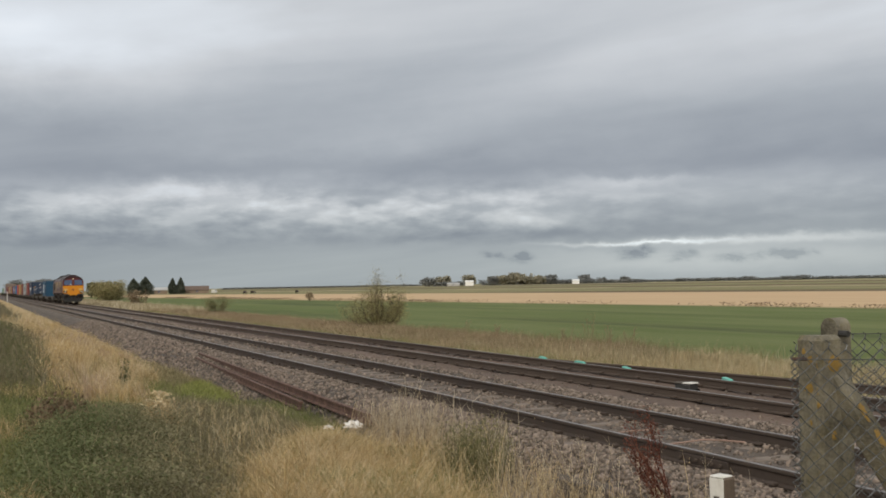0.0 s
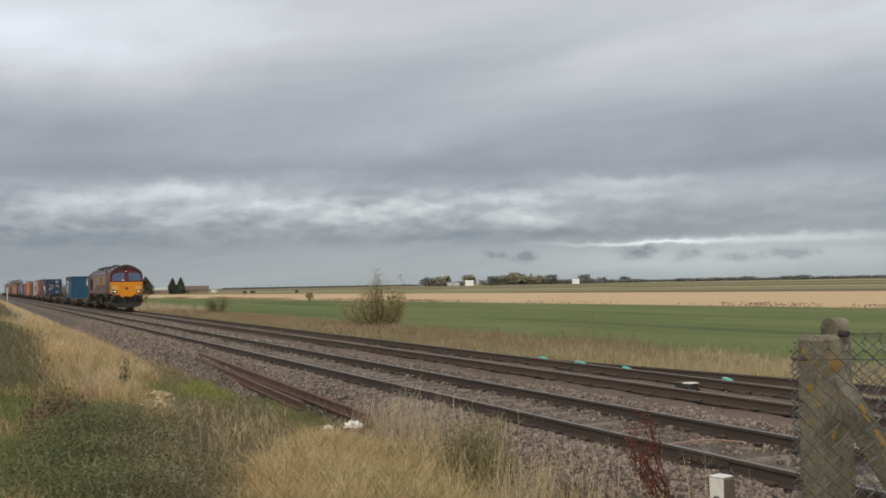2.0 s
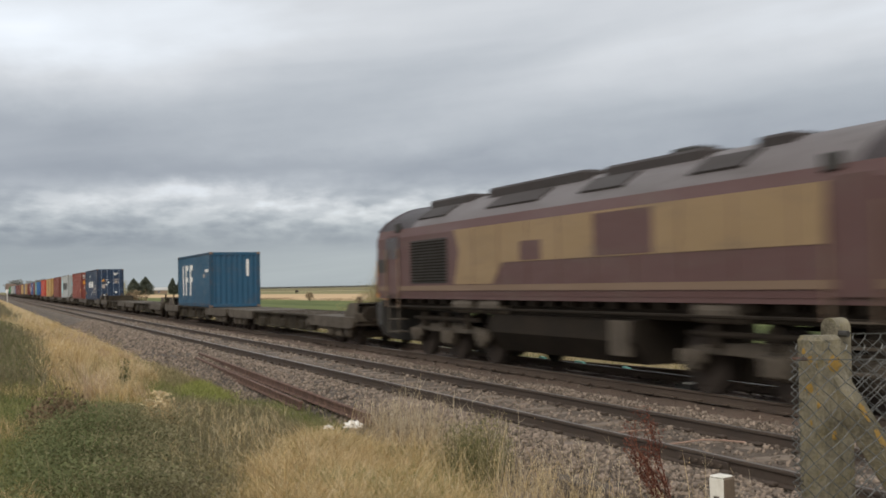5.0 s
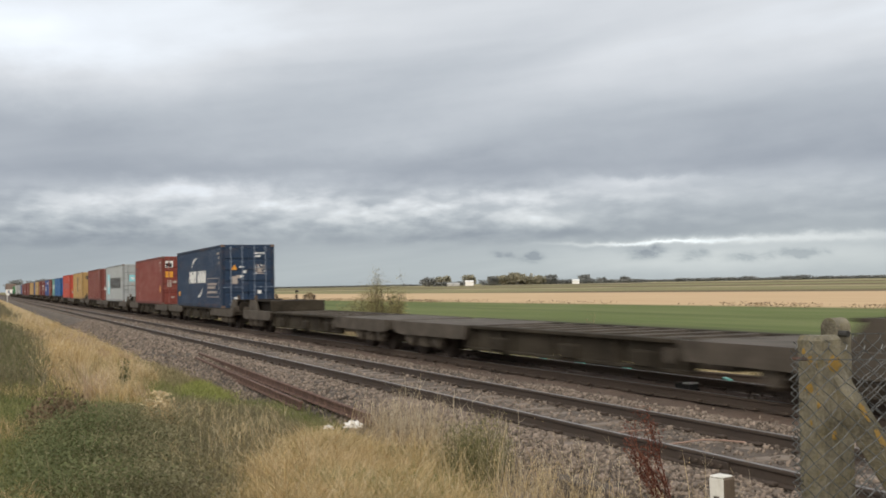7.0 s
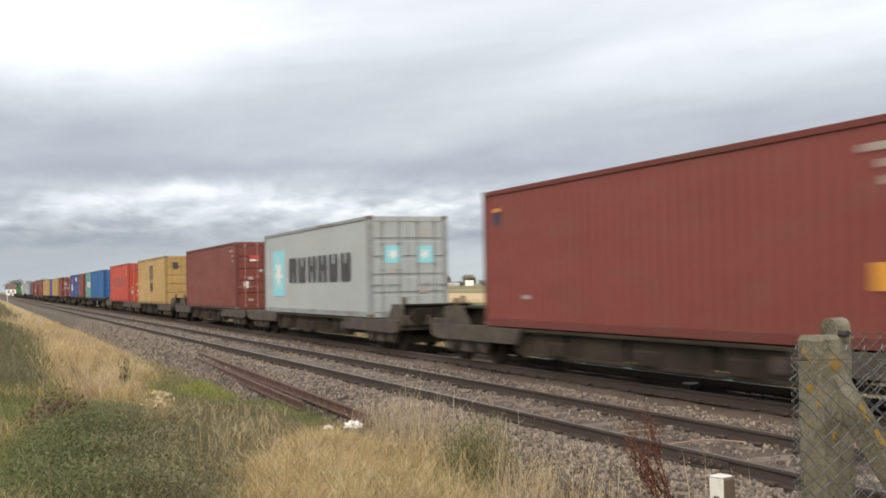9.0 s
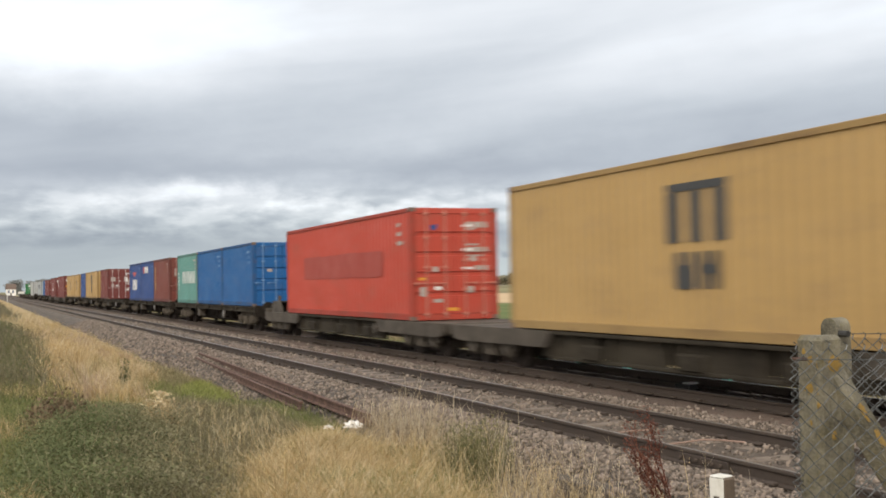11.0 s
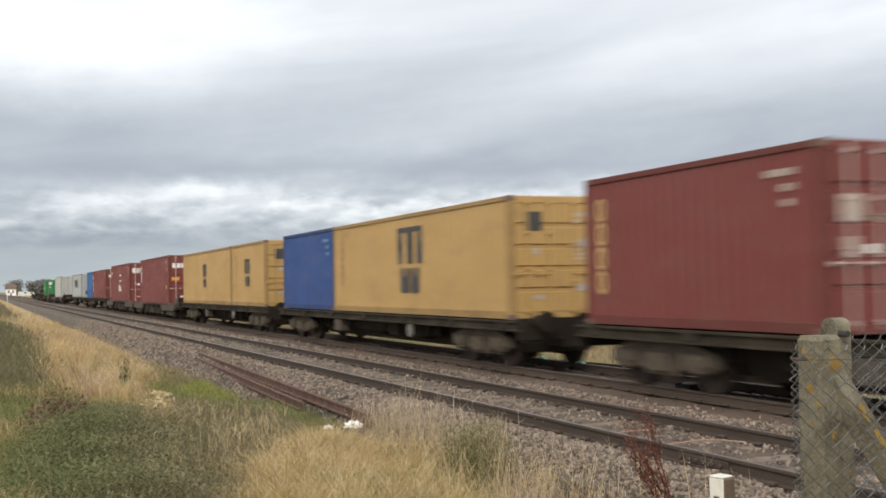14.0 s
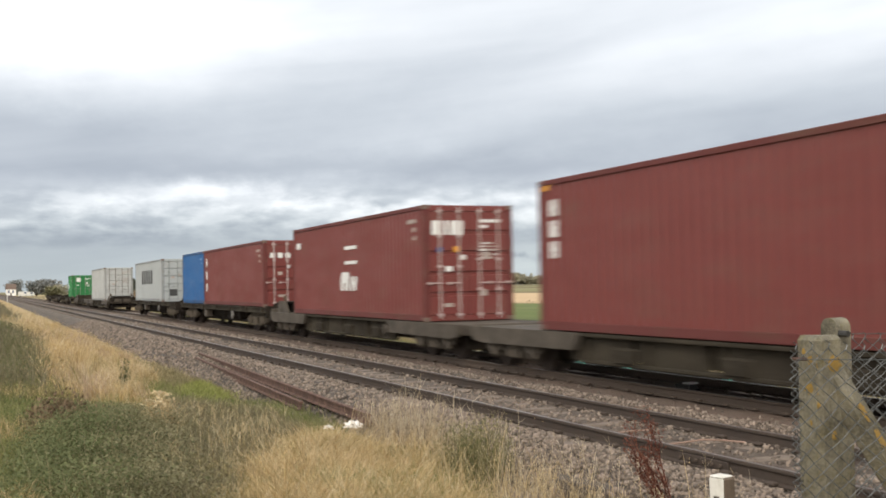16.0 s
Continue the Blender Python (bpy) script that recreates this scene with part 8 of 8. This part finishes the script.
def weeds():
    dock = plant("dock_plant", "dead rust-red dock leaning over, with seed spikes", (-8.0, 5.57), 1.2, 0.2, 6, M_DOCK, 0.022, 17, 1)
    dock.matrix_basis = dock.matrix_basis @ Vector((0, 0, 1)).rotation_difference(Vector((-0.23, -0.36, 1))).to_matrix().to_4x4()
    plant("dock_plant", "short rust-red dock by the marker post", (-6.0, 5.0), 0.55, 0.2, 4, M_DOCK, 0.02, 14, 2)
    plant("thistle", "dark green thistle standing in dry grass", (-20.4, 2.3), 0.75, 0.14, 2, M_DIMGREEN, 0.05, 5, 3)
    for i, (x, y, h) in enumerate(((-38.5, 21.6, 1.1), (-37.1, 21.8, 1.6), (-36.2, 22.2, 1.3), (-35.2, 22.4, 1.2), (-44.0, 21.0, 1.0), (-46.0, 20.4, 1.1))):
        plant("tall_weed", "thin brown dead weed on the verge", (x, y), h, 0.35, 4, M_BROWNHERB, 0.035, 3, 10 + i)
    g = np.random.default_rng(3)
    n = 200
    x, y = -14.0 + g.normal(0, 0.1, n), 2.05 + g.normal(0, 0.09, n)
    t = thing("dead_tussock", "bleached broken stalks in a tussock", "weeds")
    v, f = blades(g, x, y, near_z(x, y), g.uniform(0.35, 0.6, n), np.full(n, 0.016), 0.5)
    w, q = leaves(g, x, y, near_z(x, y) + g.uniform(0.38, 0.6, n), g.uniform(0.03, 0.07, n), 1.0)
    v, f = joined([(v, f), (w, q)])
    link_mesh("stalk_tuft", array_mesh("stalk_tuft", v, f, M_PALE), None, t)


# ---------------------------------------------------------------- fence
def wire_mesh(name, parent, x0, x1, z0, z1, y, cell, r, label):
    """Chain link: zigzag wires that cross, each a thin square tube, with twisted ends along the top."""
    bm = fresh()
    n = int((z1 - z0) / (cell / 2))
    for i in range(int((x1 - x0) / (cell / 2)) + 1):
        pts = []
        for k in range(n + 1):
            side = (k + i) % 2
            q = Vector((x0 + (i + side) * cell / 2, y + 0.0035 * (1 if side else -1), z1 - k * cell / 2))
            pts.append(q + Vector((0.012 * noise.noise(q * 5 + Vector((0, 0, 7))) + 0.006 * noise.noise(q * 19), 0.006 * noise.noise(q * 8), 0.012 * noise.noise(q * 4) + 0.006 * noise.noise(q * 23))))
        tube(bm, pts, r, r, 5)
        if i % 2 == 0:
            tube(bm, [pts[0], pts[0] + Vector((0.005, 0.004, 0.016)), pts[0] + Vector((-0.006, -0.004, 0.026))], r * 1.2, r, 4)
    return part(name, bm, M_WIRE, parent, label)


def fence():
    # the straining post stands at the origin of its own frame; x runs along the fence
    run = math.degrees(math.atan2(0.742, 0.67))
    post = thing("fence_post", "weathered concrete straining post with orange lichen", "fence post", "fence posts", at=(-2.975, 2.673, -0.1), turn=(0, 0, run))
    # square shaft standing corner-on to the fence
    bm = box(fresh(), -0.057, 0.057, -0.057, 0.057, 0, 1.678, 0.016)
    bmesh.ops.transform(bm, matrix=Matrix.Translation((-0.0115, 0.012, 0)) @ Matrix.Rotation(radians(45), 4, "Z"), verts=bm.verts[:])
    bmesh.ops.subdivide_edges(bm, edges=[e for e in bm.edges if e.calc_length() > 0.1], cuts=9, use_grid_fill=True)
    for v in bm.verts:
        v.co += Vector((0.007, 0.006, 0.006)) * noise.noise(v.co * 14) + Vector((0.003, 0.003, 0.002)) * noise.noise(v.co * 47)
    part("shaft", bm, M_CONCRETE, post)
    for k, (x, z, r, tall) in enumerate(((-0.042, 1.497, 0.034, 0.85), (0.036, 1.58, 0.034, 0.85), (-0.038, 1.59, 0.028, 1.3), (-0.06, 1.62, 0.015, 1.3), (-0.042, 1.38, 0.011, 1.2), (0.03, 1.336, 0.012, 1.6), (-0.018, 1.44, 0.009, 1.5))):
        bm = fresh()
        bmesh.ops.create_icosphere(bm, subdivisions=3, radius=1)
        for v in bm.verts:
            q = 0.8 + 0.7 * noise.noise(v.co * 3 + Vector((k, 0, 0))) + 0.3 * noise.noise(v.co * 8)
            v.co = Vector((v.co.x * r * q, v.co.y * 0.004, v.co.z * r * q * tall))
        ob = part("lichen_patch", bm, M_LICHEN, post, "orange lichen patch")
        ob.matrix_basis = pose(x, abs(x + 0.0115) - 0.0685, z, 0, 0, -45 if x < -0.0115 else 45)
    part("bolt", rod(fresh(), (-0.1, -0.08, 1.6), (-0.05, -0.09, 1.6), 0.006, n=8), M_RUST, post, "rusty eye bolt")
    strut = thing("fence_strut", "slanting concrete strut with orange lichen", "fence strut", at=(-2.965, 2.685, -0.1), turn=(0, 0, run))
    top, foot = Vector((0.005, 0.022, 1.54)), Vector((0.885, 0.022, 0.0))
    axis = (top - foot).normalized()
    over = Matrix.Rotation(radians(28), 3, axis) @ Vector((axis.z, 0, -axis.x))
    if over.y > 0:
        over.y = -over.y
    side = axis.cross(over)
    lie = Matrix((over, side, axis)).transposed().to_4x4()
    lie.translation = foot
    bm = box(fresh(), -0.04, 0.04, -0.04, 0.04, -0.05, (top - foot).length, 0.01)
    bmesh.ops.subdivide_edges(bm, edges=[e for e in bm.edges if e.calc_length() > 0.06], cuts=7, use_grid_fill=True)
    for v in bm.verts:
        v.co += Vector((0.005, 0.005, 0.004)) * noise.noise(v.co * 13)
    bmesh.ops.transform(bm, matrix=lie, verts=bm.verts[:])
    part("beam", bm, M_CONCRETE, strut)
    # lichen runs along the weathered upper edge
    for k, (d, r, tall) in enumerate(((0.16, 0.018, 2.4), (0.27, 0.02, 2.6), (0.38, 0.018, 2.2), (0.5, 0.016, 1.8))):
        bm = fresh()
        bmesh.ops.create_icosphere(bm, subdivisions=3, radius=1)
        for v in bm.verts:
            v.co = Vector((v.co.x * 0.003, v.co.y * r, v.co.z * r * tall)) * (0.8 + 0.7 * noise.noise(v.co * 3 + Vector((k, 4, 0))))
        ob = part("lichen_patch", bm, M_LICHEN, strut, "orange lichen patch")
        ob.matrix_basis = lie @ pose(0.041, 0.012 if side.y < 0 else -0.012, (top - foot).length - d)
    net = thing("chain_link_fence", "weathered chain-link wire fence on concrete posts", "fence", "chain-link panels", at=(-2.965, 2.685, -0.1), turn=(0, 0, run))
    wire_mesh("wire_net", net, -0.105, 1.6, 0.05, 1.635, -0.098, 0.055, 0.0026, "grey galvanised wire net")
    part("line_wire", rod(fresh(), (-0.1, -0.1, 1.6), (1.6, -0.1, 1.6), 0.002, n=6), M_WIRE, net)
    bm = fresh()
    g = random.Random(12)
    for strand in (0, 1):
        pts = []
        for k in range(64):
            z = 1.63 - k * 0.0247
            pts.append(Vector((-0.106 + (0.014 if (k + strand) % 2 else -0.014) + g.uniform(-0.004, 0.004), -0.096 + 0.012 * math.sin(k * 1.3 + strand * 3), z)))
        tube(bm, pts, 0.0028, 0.0028, 5)
    part("selvedge_wire", bm, M_WIRE, net, "twisted cut edge of the net")
    # second post and panel behind
    p2 = thing("fence_post", "rounded-top concrete post behind the straining post", "fence post", "fence posts", at=(-3.685, 3.385, -0.2), turn=(0, 0, run - 38))
    bm = fresh()
    prof = [(-0.042, 0), (0.042, 0), (0.042, 1.755)] + [(0.042 * math.cos(a), 1.76 + 0.042 * math.sin(a)) for a in np.linspace(0.1, math.pi - 0.1, 9)] + [(-0.042, 1.755)]
    extrude_side(bm, prof, -0.045, 0.045)
    part("shaft", bm, M_CONCRETE, p2)
    part("insulator", rod(fresh(), (0.04, -0.03, 1.735), (0.085, -0.03, 1.735), 0.014, n=10), M_BLACK, p2, "black fitting")
    net2 = thing("chain_link_fence", "thin chain-link panel behind the first", "fence", "chain-link panels", at=(-3.685, 3.385, -0.2), turn=(0, 0, run + 4))
    wire_mesh("wire_net", net2, 0.06, 1.6, 0.05, 1.72, -0.06, 0.055, 0.0026, "grey galvanised wire net")
    part("line_wire", rod(fresh(), (0.05, -0.06, 1.735), (1.6, -0.06, 1.735), 0.002, n=6), M_WIRE, net2)


# ---------------------------------------------------------------- far buildings, animals, vehicles
M_RENDER = surface("white_render_wall", (0.86, 0.85, 0.82), (0.78, 0.77, 0.74), 0.85, 0, 0.4, 4, 0.5)
M_SLATE = surface("brown_tile_roof", (0.16, 0.11, 0.085), (0.1, 0.075, 0.06), 0.85, 0, 0.6, 6, 0.6)
M_PALEROOF = surface("white_sheet_roof", (0.74, 0.74, 0.72), (0.62, 0.62, 0.6), 0.6, 0.0, 0.5, 5, 0.5)
M_TIN = surface("pale_tin_roof", (0.5, 0.5, 0.49), (0.36, 0.35, 0.33), 0.6, 0.2, 0.5, 5, 0.6)
M_HIDE = surface("black_cattle_hide", (0.02, 0.018, 0.016), (0.05, 0.04, 0.035), 0.8, 0, 2, 20, 0.6)


def building(name, label, at, w, d, eaves, ridge, wall_m, roof_m, windows=2, category="house", group="farm buildings", turn=None):
    """A gabled house or shed: walls, roof with overhang, windows and a door set into the front."""
    face = math.degrees(math.atan2(at[1], at[0])) + 90 if turn is None else turn
    t = thing(name, label, category, group, at=(at[0], at[1], -1.05), turn=(0, 0, face))
    bm = fresh()
    extrude_profile(bm, [(-d / 2, 0), (d / 2, 0), (d / 2, eaves), (0, ridge - 0.08), (-d / 2, eaves)], -w / 2, w / 2)
    part("wall", bm, wall_m, t)
    bm = fresh()
    o = 0.3
    s = (ridge - eaves) / (d / 2)
    extrude_profile(bm, [(-d / 2 - o, eaves - o * s), (0, ridge), (d / 2 + o, eaves - o * s), (d / 2 + o, eaves - o * s + 0.15), (0, ridge + 0.15), (-d / 2 - o, eaves - o * s + 0.15)], -w / 2 - 0.2, w / 2 + 0.2)
    part("roof", bm, roof_m, t)
    for k in range(windows):
        x = -w / 2 + w * (k + 0.7) / (windows + 0.4)
        win = part("window", box(fresh(), x - 0.45, x + 0.45, d / 2, d / 2 + 0.03, eaves * 0.4, eaves * 0.8), M_GLASS, t)
        part("sill", box(fresh(), x - 0.55, x + 0.55, d / 2, d / 2 + 0.12, eaves * 0.4 - 0.1, eaves * 0.4 - 0.01), M_ENAMEL, win)
        win = part("window", box(fresh(), x - 0.45, x + 0.45, -d / 2 - 0.03, -d / 2, eaves * 0.4, eaves * 0.8), M_GLASS, t)
    part("door", box(fresh(), -0.5, 0.5, -d / 2 - 0.04, -d / 2 - 0.002, 0, min(2.0, eaves * 0.85)), M_TIMBER, t)
    return t


def farms():
    building("cottage", "white gabled cottage beside the line", (-759.8, 17.6), 6.0, 6.5, 4.6, 7.6, M_RENDER, M_SLATE, 2, group="far houses", turn=90)
    building("farm_shed", "low farm shed with pale tin roof", (-612.0, 89.5), 9.0, 6.0, 2.2, 3.5, M_BRICKWALL, M_TIN, 1, "shed")
    building("barn", "long brown barn with tiled roof", (-592.0, 106.5), 12.4, 6.5, 2.0, 4.0, M_BRICKWALL, M_SLATE, 1, "barn")
    building("field_cottage", "small white cottage across the fields", (-1200.0, 541.0), 10.0, 8.0, 4.6, 6.2, M_RENDER, M_PALEROOF, 0, group="far houses")
    building("farm_shed", "grey shed beside a white cottage", (-1223.0, 530.0), 15.0, 9.0, 2.6, 3.8, M_TIN, M_TIN, 1, "shed")
    building("field_cottage", "tiny white cottage among trees", (-1233.0, 680.0), 6.0, 6.0, 3.6, 5.4, M_RENDER, M_SLATE, 1, group="far houses")
    building("field_cottage", "white cottage under dark trees", (-1145.0, 656.0), 8.5, 7.0, 3.8, 5.2, M_RENDER, M_PALEROOF, 0, group="far houses")
    for x, y, w, h, text in ((-560.0, 109.6, 1.5, 2.0, "small white caravan in a field"), (-599.7, 19.8, 2.4, 2.6, "white van parked by the line"), (-599.6, 22.8, 2.4, 2.4, "white van parked beside another")):
        t = thing("parked_van", text, "van", "white vehicles", at=(x, y, -1.0 if y > 30 else -0.9), turn=(0, 0, 80))
        bm = extrude_side(fresh(), ((-w, 0.35), (w, 0.35), (w, h * 0.55), (w * 0.75, h), (-w * 0.95, h), (-w, h * 0.9)), -w / 2.4, w / 2.4)
        part("body", bm, M_ENAMEL, t)
        for sx in (-0.6, 0.6):
            for sy in (-1, 1):
                part("wheel", rod(fresh(), (sx * w, sy * w / 2.4 - 0.1, 0.33), (sx * w, sy * w / 2.4 + 0.1, 0.33), 0.33, n=14), M_BLACK, t)
        part("window", box(fresh(), w * 0.2, w * 0.7, -w / 2.4 - 0.01, -w / 2.4 + 0.02, h * 0.6, h * 0.88), M_GLASS, t)
    for x, y, a in ((-429.4, 96.0, 30), (-428.7, 99.0, 80), (-424.5, 115.8, 20)):
        c = thing("cow", "black cow grazing on the far pasture", "cow", "grazing cattle", at=(x, y, -1.02), turn=(0, 0, a))
        bm = fresh()
        bmesh.ops.create_uvsphere(bm, u_segments=12, v_segments=8, radius=1.0, matrix=Matrix.Translation((0, 0, 1.0)) @ Matrix.Diagonal((0.95, 0.36, 0.45, 1)))
        part("body", bm, M_HIDE, c)
        bm = fresh()
        bmesh.ops.create_uvsphere(bm, u_segments=10, v_segments=6, radius=1.0, matrix=Matrix.Translation((1.15, 0, 0.75)) @ Matrix.Rotation(0.9, 4, "Y") @ Matrix.Diagonal((0.38, 0.15, 0.18, 1)))
        part("head", bm, M_HIDE, c)
        for lx in (-0.65, 0.6):
            for ly in (-0.2, 0.2):
                part("leg", rod(fresh(), (lx, ly, 0.0), (lx, ly, 0.8), 0.07, 0.1, n=8), M_HIDE, c)
    # white-topped post by the line
    t = thing("signal_post", "slim white lineside post with a cap", "post", at=(-200.0, 4.05, -0.55))
    part("pole", rod(fresh(), (0, 0, 0), (0, 0, 2.25), 0.07, n=8), M_ENAMEL, t)
    part("cap", rod(fresh(), (0, 0, 2.25), (0, 0, 2.36), 0.1, n=8), M_ENAMEL, t)


discarded_rails()
plastic_pads()
track_magnet()
marker_post()
cables()
timber_and_litter()
weeds()
fence()
farms()


# ---------------------------------------------------------------- nearest stones, one by one
def near_stones():
    g = random.Random(9)
    meshes = []
    for k in range(6):
        v, t = stone_cloud(1, 0, 0.001, 30, 30.001, 0.075, 200 + k)
        v = v - v.mean(0)
        meshes.append(array_mesh("stone", v, t, M_STONE_PART))
    for i in range(280):
        x, y = g.uniform(-13, -6), g.uniform(5.4, 6.6)
        ob = shared("stone", meshes[i % 6], BALLAST, (x, y, float(bed_z(np.array([x]), np.array([y]))[0]) + 0.022), (g.uniform(-20, 20), g.uniform(-20, 20), g.uniform(0, 360)))


near_stones()


# ---------------------------------------------------------------- what moves
def motions():
    for ob, u, z in MOVERS:
        walk(ob, [(t, pose(u + SPEED * t, D2, z)) for t in (0.0, 8.0, 16.0)])
    walk(SKY, [(t, pose(*EYE, 0, 0, 0.62 - 0.0775 * t)) for t in (0.0, 8.0, 16.0)])


motions()
